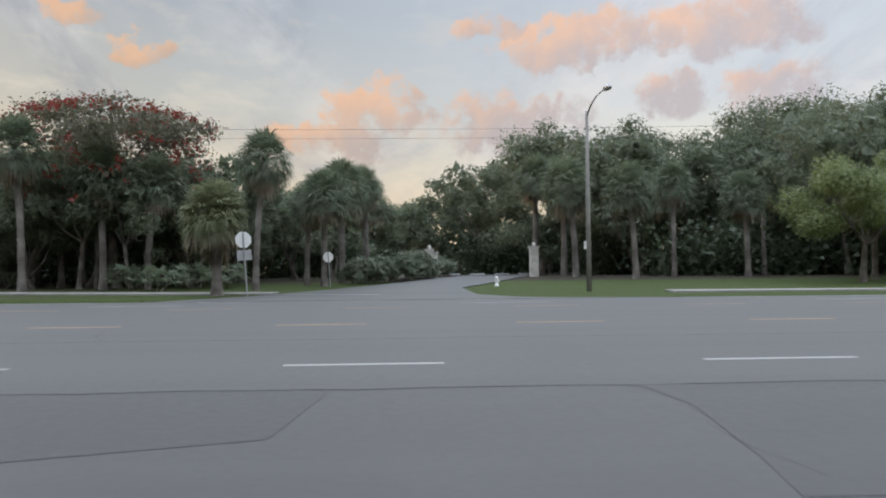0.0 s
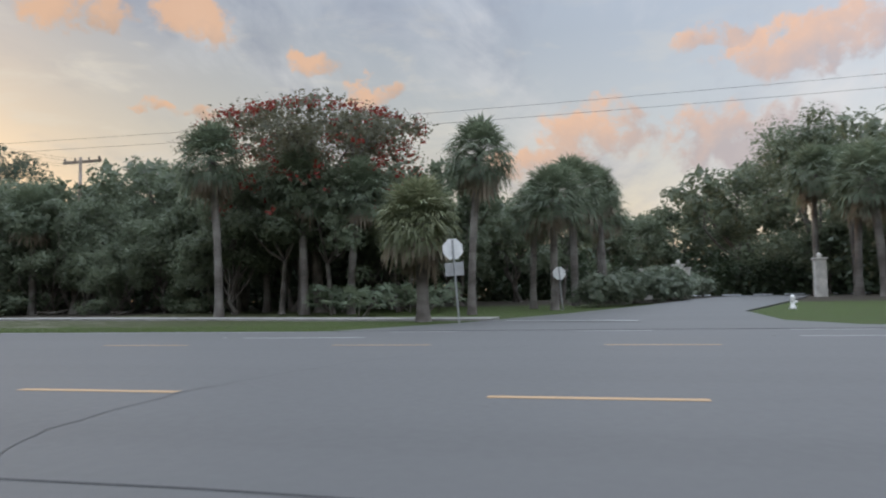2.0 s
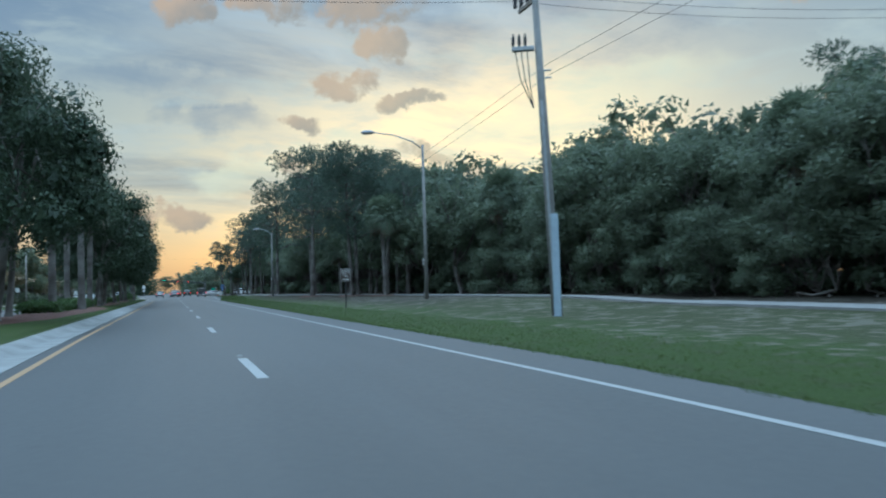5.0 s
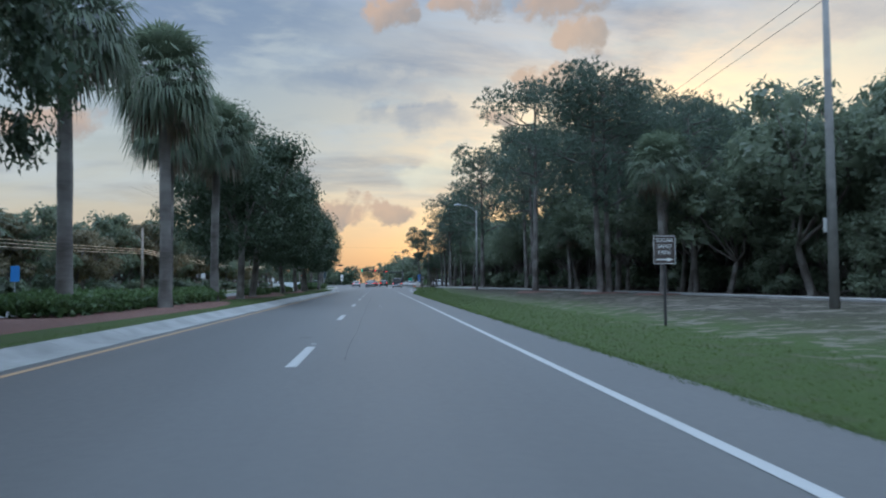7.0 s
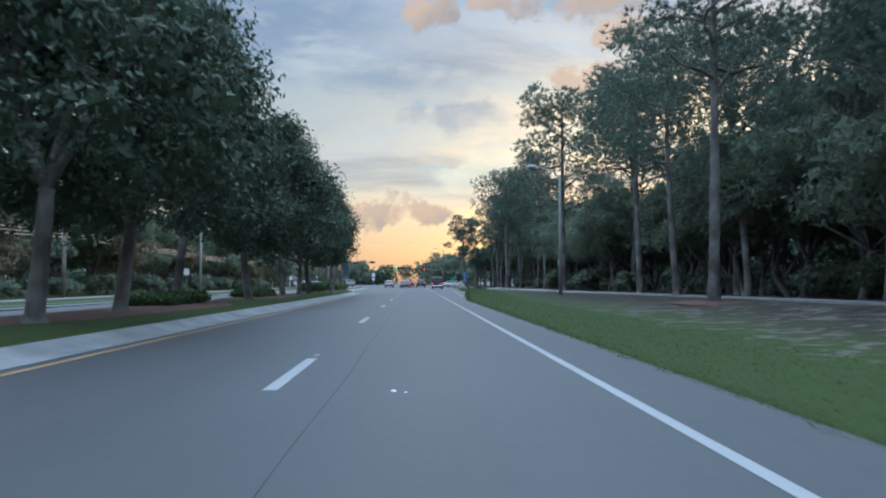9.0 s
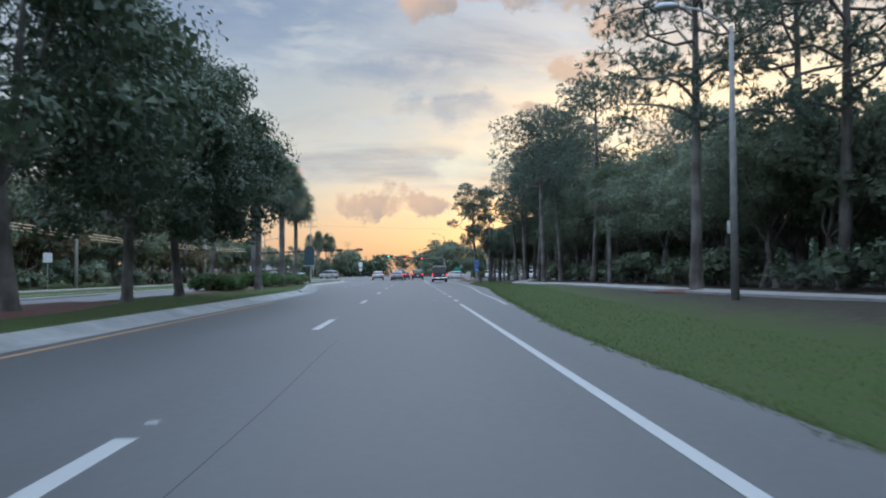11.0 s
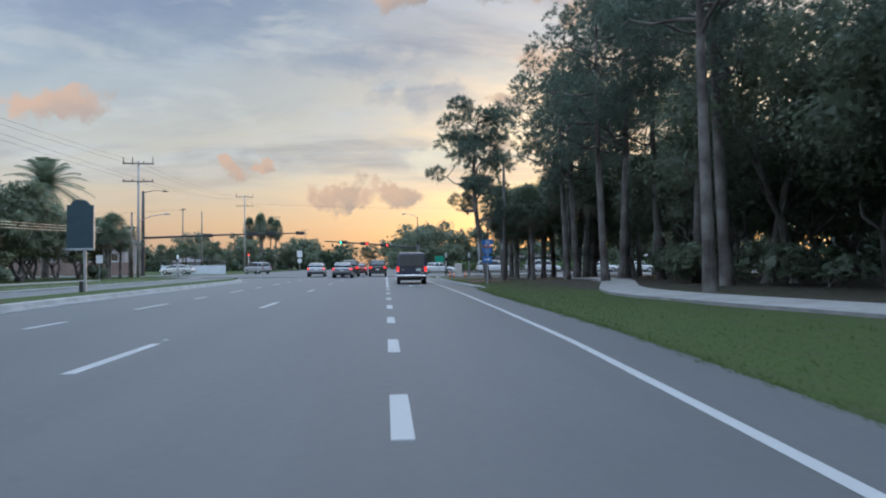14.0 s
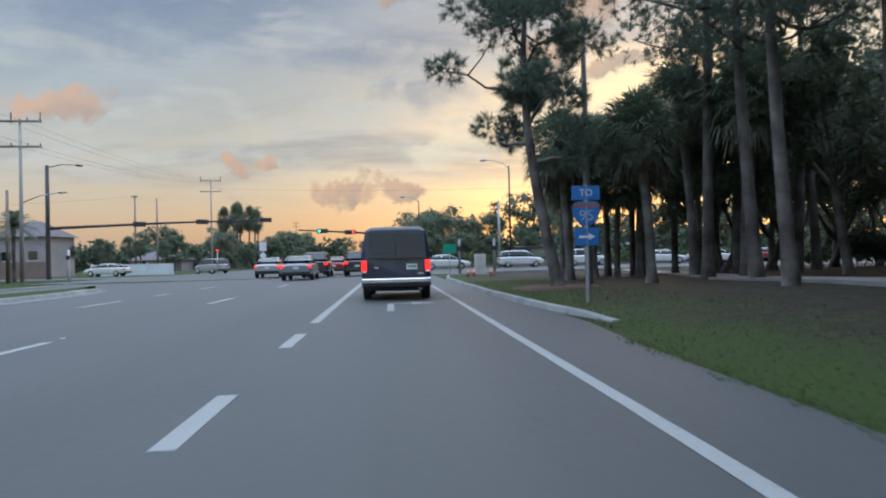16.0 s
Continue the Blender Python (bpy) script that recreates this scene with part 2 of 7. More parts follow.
def bark(name, lo, hi, ring=False):
    m, k, b, out = material(name)
    pos = k.n("ShaderNodeTexCoord").outputs["Object"]
    mp = k.n("ShaderNodeMapping")
    mp.inputs["Scale"].default_value = (1, 1, 6) if ring else (5, 5, 0.9)
    k.link(pos, mp.inputs[0])
    n1 = k.noise(mp.outputs[0], 2.2, 6.0, 0.65, 0.4)
    n2 = k.noise(pos, 0.9, 3.0, 0.5)
    col = k.mix(k.step(n2, 0.35, 0.7), k.ramp(n1, [(0.32, lo), (0.68, hi)]), c(*[0.6 * a + 0.4 * b_ for a, b_ in zip(hi, (0.30, 0.29, 0.27))]))
    k.link(col, b.inputs["Base Color"])
    b.inputs["Roughness"].default_value = 0.85
    bp = k.n("ShaderNodeBump")
    bp.inputs["Strength"].default_value = 0.8
    bp.inputs["Distance"].default_value = 0.03
    k.link(n1, bp.inputs["Height"])
    k.link(bp.outputs[0], b.inputs["Normal"])
    return m


def asphalt(name, base, tint_patch):
    m, k, b, out = material(name)
    pos = k.n("ShaderNodeNewGeometry").outputs["Position"]
    fine = k.noise(pos, 90.0, 3.0, 0.7)
    grain = k.noise(pos, 9.0, 5.0, 0.6)
    mp = k.n("ShaderNodeMapping")
    mp.inputs["Scale"].default_value = (1.0, 0.04, 1.0)
    k.link(pos, mp.inputs[0])
    tracks = k.noise(mp.outputs[0], 0.6, 4.0, 0.55)      # wheel tracks run along the road
    blot = k.noise(pos, 0.22, 4.0, 0.6, 0.6)
    col = k.ramp(grain, [(0.3, tuple(v * 0.93 for v in base)), (0.7, tuple(v * 1.05 for v in base))])
    col = k.mix(k.math("MULTIPLY", k.step(tracks, 0.42, 0.62), 0.5), col, c(*[v * 0.70 for v in base]))
    col = k.mix(k.math("MULTIPLY", k.step(blot, 0.45, 0.70), 0.55), col, c(*tint_patch))
    spot = k.noise(pos, 2.6, 3.0, 0.5)
    col = k.mix(k.math("MULTIPLY", k.step(spot, 0.68, 0.74), 0.35), col, c(*[v * 0.45 for v in base]))
    col = k.mix(k.math("MULTIPLY", k.step(fine, 0.40, 0.75), 0.10), col, c(0.13, 0.13, 0.13))
    k.link(col, b.inputs["Base Color"])
    k.link(k.ramp(grain, [(0.3, (0.56, 0.56, 0.56)), (0.7, (0.61, 0.61, 0.61))]), b.inputs["Roughness"])
    b.inputs["Specular IOR Level"].default_value = 0.5
    bp = k.n("ShaderNodeBump")
    bp.inputs["Strength"].default_value = 0.10
    bp.inputs["Distance"].default_value = 0.002
    k.link(fine, bp.inputs["Height"])
    k.link(bp.outputs[0], b.inputs["Normal"])
    return m


def paint(name, col):
    """Road paint, worn through to the asphalt in specks."""
    m, k, b, out = material(name)
    pos = k.n("ShaderNodeNewGeometry").outputs["Position"]
    wear = k.noise(pos, 14.0, 6.0, 0.7)
    big = k.noise(pos, 1.3, 3.0, 0.5)
    w = k.math("ADD", k.math("MULTIPLY", wear, 0.7), k.math("MULTIPLY", big, 0.3))
    k.link(k.mix(k.step(w, 0.56, 0.68), c(*col), c(0.11, 0.11, 0.115)), b.inputs["Base Color"])
    b.inputs["Roughness"].default_value = 0.6
    return m


def ground_material():
    m, k, b, out = material("ground")
    pos = k.n("ShaderNodeNewGeometry").outputs["Position"]
    sep = k.n("ShaderNodeSeparateXYZ")
    k.link(pos, sep.inputs[0])
    x, y, z = sep.outputs
    fine = k.noise(pos, 30.0, 6.0, 0.7)
    mid = k.noise(pos, 1.7, 5.0, 0.6, 0.5)
    big = k.noise(pos, 0.16, 4.0, 0.55, 0.4)
    grass = k.ramp(fine, [(0.28, (0.022, 0.034, 0.009)), (0.5, (0.034, 0.052, 0.012)), (0.72, (0.047, 0.066, 0.017))])
    dry = k.ramp(fine, [(0.3, (0.026, 0.029, 0.013)), (0.7, (0.060, 0.058, 0.032))])
    fallen = k.noise(pos, 5.0, 6.0, 0.7, 0.5)
    litter = k.ramp(k.math("MULTIPLY_ADD", k.math("SUBTRACT", fallen, 0.5), 1.5, fine), [(0.28, (0.014, 0.012, 0.009)), (0.5, (0.032, 0.027, 0.020)), (0.72, (0.060, 0.050, 0.038))])
    sand = k.ramp(fine, [(0.3, (0.120, 0.110, 0.090)), (0.7, (0.210, 0.190, 0.158))])
    col = k.mix(k.math("MULTIPLY", k.step(mid, 0.46, 0.66), 0.55), grass, dry)
    # thinner, browner turf in wide blotches away from the kerb
    wide = k.noise(pos, 0.42, 5.0, 0.62, 0.8)
    verge = k.math("SUBTRACT", x, k.math("MULTIPLY", k.step(y, 80.0, 134.0), 2.7))
    col = k.mix(k.math("MULTIPLY", k.step(k.math("MULTIPLY_ADD", wide, 7.0, verge), 11.2, 14.4), k.math("MULTIPLY", k.step(y, -24.0, -12.0), 0.75)), col, dry)
    # leaf litter takes over away from the verge
    edge = k.math("ADD", x, k.math("MULTIPLY", k.math("SUBTRACT", mid, 0.5), 5.0))
    far = k.math("MULTIPLY", k.math("MULTIPLY", k.step(k.math("MULTIPLY_ADD", wide, 6.0, k.math("ADD", k.math("SUBTRACT", edge, k.math("SUBTRACT", x, verge)), k.math("MULTIPLY", k.step(y, 134.0, 143.0), 3.4))), 11.6, 14.8), k.step(y, 16.0, 34.0)), 0.9)
    near_park = k.math("SUBTRACT", 1.0, k.step(y, -10.0, -2.0))
    deep = k.step(k.math("SUBTRACT", edge, k.math("MULTIPLY", near_park, 10.0)), 15.0, 19.0)
    col = k.mix(k.math("MAXIMUM", far, deep), col, litter)
    # bare sandy patches by the footpath
    sandy = k.math("MULTIPLY", k.math("MULTIPLY", k.math("MULTIPLY", k.step(k.math("MULTIPLY_ADD", wide, 0.5, mid), 0.76, 0.86), k.step(edge, 7.2, 9.0)), k.math("SUBTRACT", 1.0, k.step(edge, 19.0, 23.0))), k.math("MULTIPLY", k.step(y, -16.0, -6.0), k.math("SUBTRACT", 1.0, k.step(y, 56.0, 84.0))))
    col = k.mix(k.math("MULTIPLY", sandy, 0.5), col, sand)
    k.link(col, b.inputs["Base Color"])
    b.inputs["Roughness"].default_value = 0.9
    b.inputs["Specular IOR Level"].default_value = 0.15
    bp = k.n("ShaderNodeBump")
    bp.inputs["Strength"].default_value = 0.8
    bp.inputs["Distance"].default_value = 0.025
    k.link(fine, bp.inputs["Height"])
    k.link(bp.outputs[0], b.inputs["Normal"])
    return m


def mulch_material():
    m, k, b, out = material("mulch")
    pos = k.n("ShaderNodeNewGeometry").outputs["Position"]
    fine = k.noise(pos, 26.0, 6.0, 0.75)
    k.link(k.ramp(fine, [(0.3, (0.030, 0.012, 0.009)), (0.5, (0.085, 0.034, 0.024)), (0.72, (0.150, 0.070, 0.048))]), b.inputs["Base Color"])
    b.inputs["Roughness"].default_value = 0.9
    bp = k.n("ShaderNodeBump")
    bp.inputs["Strength"].default_value = 1.0
    bp.inputs["Distance"].default_value = 0.04
    k.link(fine, bp.inputs["Height"])
    k.link(bp.outputs[0], b.inputs["Normal"])
    return m


GROUND = ground_material()
MULCH = mulch_material()
ASPHALT = asphalt("asphalt", (0.044, 0.0442, 0.045), (0.0355, 0.0357, 0.0365))
ASPHALT_OLD = asphalt("asphalt_patched", (0.037, 0.0367, 0.0372), (0.047, 0.0465, 0.047))
ASPHALT_DARK = asphalt("asphalt_mended", (0.030, 0.0297, 0.0305), (0.036, 0.0357, 0.0365))
CONCRETE = plain("concrete", (0.185, 0.179, 0.172), 0.85, var=0.22, scale=1.4, bump=0.004)
CONCRETE_POLE = plain("concrete_pole", (0.19, 0.184, 0.175), 0.8, var=0.2, scale=2.5, bump=0.004)
PALE_CONCRETE = plain("pale_concrete_pole", (0.30, 0.28, 0.265), 0.8, var=0.12, scale=2.5, bump=0.003)
KERB = plain("kerb_concrete", (0.18, 0.18, 0.176), 0.85, var=0.28, scale=0.9, bump=0.004)
WHITE_PAINT = paint("white_paint", (0.235, 0.235, 0.232))
YELLOW_PAINT = paint("yellow_paint", (0.265, 0.165, 0.08))
TAR = plain("tar_seam", (0.037, 0.0375, 0.039), 0.95, var=0.3, scale=4.0)
TAR.node_tree.nodes["Principled BSDF"].inputs["Specular IOR Level"].default_value = 0.1
BITUMEN = plain("bitumen_spot", (0.016, 0.016, 0.017), 0.9, var=0.3, scale=8.0)
MARKER = plain("road_marker", (0.16, 0.16, 0.155), 0.6, var=0.2, scale=9.0)
CRACK = plain("worn_crack", (0.042, 0.042, 0.043), 0.75, var=0.35, scale=1.1)
WOOD_POLE = bark("pole_wood", (0.085, 0.062, 0.045), (0.20, 0.155, 0.12))
METAL = plain("galvanised_metal", (0.30, 0.31, 0.32), 0.5, 0.6, 0.15, 5.0)
SIGN_BACK = plain("sign_back_metal", (0.60, 0.61, 0.62), 0.5, 0.3, 0.1, 5.0)
DARK_METAL = plain("dark_bronze_metal", (0.045, 0.043, 0.045), 0.5, 0.6, 0.2, 4.0)
BLACK = plain("black_plastic", (0.02, 0.02, 0.022), 0.55, 0.0, 0.2, 6.0)
WIRE = plain("wire", (0.03, 0.03, 0.03), 0.6, 0.0, 0.1, 2.0)
SIGN_WHITE = plain("sign_white", (0.58, 0.58, 0.57), 0.5, 0.0, 0.06, 4.0)
SIGN_BROWN = plain("sign_brown", (0.045, 0.032, 0.028), 0.5, 0.0, 0.1, 4.0)
SIGN_BLUE = plain("sign_blue", (0.022, 0.12, 0.34), 0.45, 0.0, 0.06, 4.0)
SIGN_FADED = plain("sign_faded_white", (0.22, 0.29, 0.40), 0.5, 0.0, 0.1, 4.0)
SIGN_ROSE = plain("sign_faded_red", (0.20, 0.085, 0.085), 0.5, 0.0, 0.1, 4.0)
SIGN_RED = plain("sign_red", (0.40, 0.03, 0.03), 0.5, 0.0, 0.1, 4.0)
SIGN_GREEN = plain("sign_green", (0.01, 0.20, 0.12), 0.5, 0.0, 0.06, 4.0)
# the oaks' own green; on the far woods its darkness stands for shade
OAK_OR_SHADED_LEAF = foliage("oak_or_shaded_leaf", (0.022, 0.036, 0.021), (0.040, 0.060, 0.034), (0.072, 0.094, 0.054), trans=0.28)
TREE_LEAF = foliage("tree_leaf", (0.056, 0.074, 0.048), (0.099, 0.123, 0.081), (0.162, 0.188, 0.124), trans=0.45)
FLAME_LEAF = foliage("flame_tree_leaf", (0.046, 0.052, 0.034), (0.084, 0.086, 0.056), (0.130, 0.124, 0.082), trans=0.4)
PALE_LEAF = foliage("pale_leaf", (0.070, 0.098, 0.040), (0.115, 0.150, 0.060), (0.18, 0.21, 0.09), trans=0.38)
PINE_LEAF = foliage("pine_needle", (0.046, 0.068, 0.050), (0.076, 0.106, 0.080), (0.115, 0.150, 0.112), trans=0.30)
PALM_LEAF = foliage("palm_frond", (0.056, 0.078, 0.050), (0.094, 0.122, 0.080), (0.155, 0.182, 0.118), trans=0.38)
PALM_PALE = foliage("pale_palm_frond", (0.075, 0.092, 0.050), (0.118, 0.138, 0.074), (0.19, 0.20, 0.115), trans=0.38)
DEAD_FROND = foliage("dead_frond", (0.085, 0.065, 0.045), (0.15, 0.12, 0.085), (0.24, 0.20, 0.15), trans=0.1)
HEDGE_LEAF = foliage("hedge_leaf", (0.030, 0.056, 0.020), (0.055, 0.092, 0.033), (0.092, 0.130, 0.048), trans=0.38)
SHRUB_LEAF = foliage("shrub_leaf", (0.060, 0.080, 0.056), (0.105, 0.128, 0.090), (0.165, 0.185, 0.135), trans=0.38)
FLOWER = foliage("red_blossom", (0.10, 0.016, 0.014), (0.17, 0.026, 0.020), (0.26, 0.052, 0.034))
GRASS = foliage("grass_blade", (0.040, 0.060, 0.015), (0.054, 0.080, 0.019), (0.072, 0.098, 0.027), trans=0.5)
# warm sunset light on the far-side trees, put into the leaf colour
SUNSET_LEAF = foliage("sunset_tinted_leaf", (0.058, 0.052, 0.028), (0.108, 0.095, 0.055), (0.185, 0.160, 0.100), trans=0.4)
OAK_BARK = bark("oak_bark", (0.034, 0.027, 0.022), (0.095, 0.080, 0.068))
PINE_BARK = bark("pine_bark", (0.028, 0.021, 0.018), (0.076, 0.061, 0.053))
PALM_BARK = bark("palm_bark", (0.040, 0.033, 0.029), (0.094, 0.080, 0.071), ring=True)
TYRE = plain("tyre_rubber", (0.018, 0.018, 0.019), 0.8, 0.0, 0.2, 8.0)
ALLOY = plain("alloy", (0.62, 0.62, 0.63), 0.3, 0.9, 0.08, 8.0)
CHROME = plain("chrome", (0.75, 0.76, 0.78), 0.15, 1.0, 0.05, 5.0)
TAIL_LIT = plain("tail_light_lit", (0.55, 0.01, 0.01), 0.3, 0.0, 0.1, 6.0, emit=(1.0, 0.028, 0.018, 1.15))
TAIL = plain("tail_light", (0.30, 0.01, 0.01), 0.25, 0.0, 0.1, 6.0)


def glass(name, col, rough=0.05):
    m, k, b, out = material(name)
    b.inputs["Base Color"].default_value = (*col, 1)
    b.inputs["Roughness"].default_value = rough
    b.inputs["Specular IOR Level"].default_value = 0.7
    return m


TINT_GLASS = glass("tinted_glass", (0.012, 0.014, 0.017))


def car_paint(name, col):
    m, k, b, out = material(name)
    pos = k.n("ShaderNodeTexCoord").outputs["Object"]
    dust = k.noise(pos, 3.0, 5.0, 0.6)
    k.link(k.ramp(dust, [(0.35, col), (0.8, tuple(min(1, v * 1.15 + 0.01) for v in col))]), b.inputs["Base Color"])
    b.inputs["Metallic"].default_value = 0.25
    b.inputs["Roughness"].default_value = 0.38
    b.inputs["Coat Weight"].default_value = 0.8
    b.inputs["Coat Roughness"].default_value = 0.06
    return m


NAVY = car_paint("navy_paint", (0.014, 0.020, 0.044))
SILVER = car_paint("silver_paint", (0.27, 0.28, 0.295))
GREY = car_paint("grey_paint", (0.16, 0.17, 0.185))
WHITE_CAR = car_paint("white_paint_car", (0.50, 0.50, 0.50))
RED_CAR = car_paint("red_paint_car", (0.16, 0.018, 0.016))
BLACK_CAR = car_paint("black_paint_car", (0.018, 0.018, 0.02))
STRIPE = car_paint("champagne_stripe", (0.50, 0.44, 0.36))
WALL_WHITE = plain("white_wall_paint", (0.50, 0.53, 0.56), 0.8, var=0.1, scale=0.6)
STUCCO = plain("stucco", (0.27, 0.245, 0.25), 0.85, var=0.12, scale=0.8, bump=0.004)
ROOF_TILE = plain("roof_tile", (0.10, 0.088, 0.092), 0.8, var=0.25, scale=1.2, bump=0.02)
ORANGE = plain("cone_orange", (0.75, 0.14, 0.03), 0.6, 0.0, 0.08, 6.0)
STONE = plain("pillar_stone", (0.42, 0.40, 0.37), 0.85, var=0.25, scale=2.0, bump=0.006)
LAMP_GREEN = plain("signal_green", (0.02, 0.4, 0.25), 0.4, emit=(0.10, 1.0, 0.55, 2.5))
LAMP_RED = plain("signal_red", (0.5, 0.02, 0.01), 0.4, emit=(1.0, 0.05, 0.025, 2.6))
LAMP_WHITE = plain("lit_lamp", (0.8, 0.8, 0.7), 0.4, emit=(1.0, 0.85, 0.6, 6.0))

# ---------------------------------------------------------------- mesh tools


class Shape:
    """Collects vertices and faces for one mesh."""

    def __init__(self):
        self.v, self.f = [], []

    def add(self, verts, faces):
        o = len(self.v)
        self.v.extend([tuple(p) for p in verts])
        self.f.extend([tuple(o + i for i in f) for f in faces])
        return self

    def box(self, x0, y0, z0, x1, y1, z1, bevel=0.0):
        if bevel <= 0:
            v = [(x, y, z) for x in (x0, x1) for y in (y0, y1) for z in (z0, z1)]
            return self.add(v, [(0, 1, 3, 2), (4, 6, 7, 5), (0, 4, 5, 1), (2, 3, 7, 6), (0, 2, 6, 4), (1, 5, 7, 3)])
        bm = bmesh.new()
        bmesh.ops.create_cube(bm, size=1.0)
        bmesh.ops.scale(bm, vec=(x1 - x0, y1 - y0, z1 - z0), verts=bm.verts)
        bmesh.ops.translate(bm, vec=((x0 + x1) / 2, (y0 + y1) / 2, (z0 + z1) / 2), verts=bm.verts)
        bmesh.ops.bevel(bm, geom=bm.edges[:], offset=bevel, segments=2, affect="EDGES", profile=0.5)
        return self.take(bm)

    def take(self, bm):
        bm.verts.index_update()
        self.add([v.co for v in bm.verts], [[v.index for v in f.verts] for f in bm.faces])
        bm.free()
        return self

    def tube(self, pts, radii, segs=8, cap=True):
        """A tapering tube through the points."""
        pts = [Vector(p) for p in pts]
        if not hasattr(radii, "__len__"):
            radii = [radii] * len(pts)
        o = len(self.v)
        side = None
        for i, p in enumerate(pts):
            d = (pts[min(i + 1, len(pts) - 1)] - pts[max(i - 1, 0)]).normalized()
            if side is None:
                side = d.orthogonal().normalized()
            side = (side - d * side.dot(d)).normalized()
            up = d.cross(side)
            for s in range(segs):
                a = 2 * math.pi * s / segs
                self.v.append(tuple(p + (side * math.cos(a) + up * math.sin(a)) * radii[i]))
        for i in range(len(pts) - 1):
            for s in range(segs):
                a, b2 = o + i * segs + s, o + i * segs + (s + 1) % segs
                self.f.append((a, b2, b2 + segs, a + segs))
        if cap:
            self.f.append(tuple(o + s for s in reversed(range(segs))))
            self.f.append(tuple(o + (len(pts) - 1) * segs + s for s in range(segs)))
        return self

    def loft(self, rings, cap=True):
        o, n = len(self.v), len(rings[0])
        for r in rings:
            self.v.extend([tuple(p) for p in r])
        for i in range(len(rings) - 1):
            for s in range(n):
                a, b2 = o + i * n + s, o + i * n + (s + 1) % n
                self.f.append((a, b2, b2 + n, a + n))
        if cap:
            self.f.append(tuple(o + s for s in reversed(range(n))))
            self.f.append(tuple(o + (len(rings) - 1) * n + s for s in range(n)))
        return self

    def leaves(self, centres, size, aspect, rng, droop=0.0, normals=None, tri=False):
        """Loose pointed leaves (or small sprays of them) about the centres."""
        n = len(centres)
        a = rng.normal(size=(n, 3))
        a[:, 2] -= droop
        face = rng.normal(size=(n, 3))
        if normals is not None:
            face = face * 0.55 + normals + np.array((0, 0, 0.35))
            face /= np.linalg.norm(face, axis=1)[:, None]
            a -= face * (a * face).sum(axis=1)[:, None]
        a /= np.linalg.norm(a, axis=1)[:, None]
        b2 = np.cross(face, a)
        b2 /= np.linalg.norm(b2, axis=1)[:, None] + 1e-9
        s = size * rng.uniform(0.65, 1.35, size=(n, 1))
        w = s * aspect
        if tri:
            v = np.stack([centres - b2 * w / 2, centres + b2 * w / 2, centres + a * s], axis=1).reshape(-1, 3)
            o = len(self.v)
            self.v.extend(map(tuple, v.tolist()))
            self.f.extend([(o + 3 * i, o + 3 * i + 1, o + 3 * i + 2) for i in range(n)])
            return self
        p0, p2 = centres - a * s / 2, centres + a * s / 2
        m = centres + a * s * 0.06
        p1, p3 = m + b2 * w / 2, m - b2 * w / 2
        v = np.stack([p0, p1, p2, p3], axis=1).reshape(-1, 3)
        o = len(self.v)
        self.v.extend(map(tuple, v.tolist()))
        self.f.extend([(o + 4 * i, o + 4 * i + 1, o + 4 * i + 2, o + 4 * i + 3) for i in range(n)])
        return self

    def mesh(self, name, mat, smooth=False):
        me = bpy.data.meshes.new(name)
        me.from_pydata(self.v, [], self.f)
        me.validate(verbose=False)
        me.materials.append(mat)
        if smooth:
            me.polygons.foreach_set("use_smooth", [True] * len(me.polygons))
        me.update()
        return me


def part(name, shape, mat, parent, label="", smooth=False, at=None):
    ob = new(name, shape.mesh(name, mat, smooth))
    ob.parent = parent
    if at is not None:
        ob.matrix_basis = at
    if label:
        ob["label"] = label
    return ob


def thing(name, label, category, group="", at=None, kind=""):
    ob = new(name)
    tagged(ob, label, category, group, kind)
    if at is not None:
        ob.matrix_basis = at
    return ob


def smooth01(v):
    v = min(1.0, max(0.0, v))
    return v * v * (3 - 2 * v)


def rise(x, y):
    """Height of the ground: level by the road, a little higher towards the woods."""
    z = min(0.6, max(0.0, 0.022 * (x - 9.5))) * smooth01((180 - y) / 20)
    z = max(z, 0.36 * smooth01((x - 7) / 8) * smooth01((y - 4) / 18) * smooth01((168 - y) / 20))
    return z


def flat_strip(name, mat, pts_l, pts_r, z, parent=None, thick=0.0):
    """A strip between two lines of points."""
    s = Shape()
    n = len(pts_l)
    zf = z if callable(z) else (lambda x, y: z)
    v = [(x, y, zf(x, y)) for x, y in pts_l] + [(x, y, zf(x, y)) for x, y in pts_r]
    f = [(i, i + 1, n + i + 1, n + i) for i in range(n - 1)]
    if thick:
        v += [(x, y, zf(x, y) - thick) for x, y in pts_l] + [(x, y, zf(x, y) - thick) for x, y in pts_r]
        f += [(i, 2 * n + i, 2 * n + i + 1, i + 1) for i in range(n - 1)]
        f += [(n + i, n + i + 1, 3 * n + i + 1, 3 * n + i) for i in range(n - 1)]
        f += [(0, n, 3 * n, 2 * n), (n - 1, 3 * n - 1, 4 * n - 1, 2 * n - 1)]
    s.add(v, f)
    ob = new(name, s.mesh(name, mat))
    ob.parent = parent
    return ob

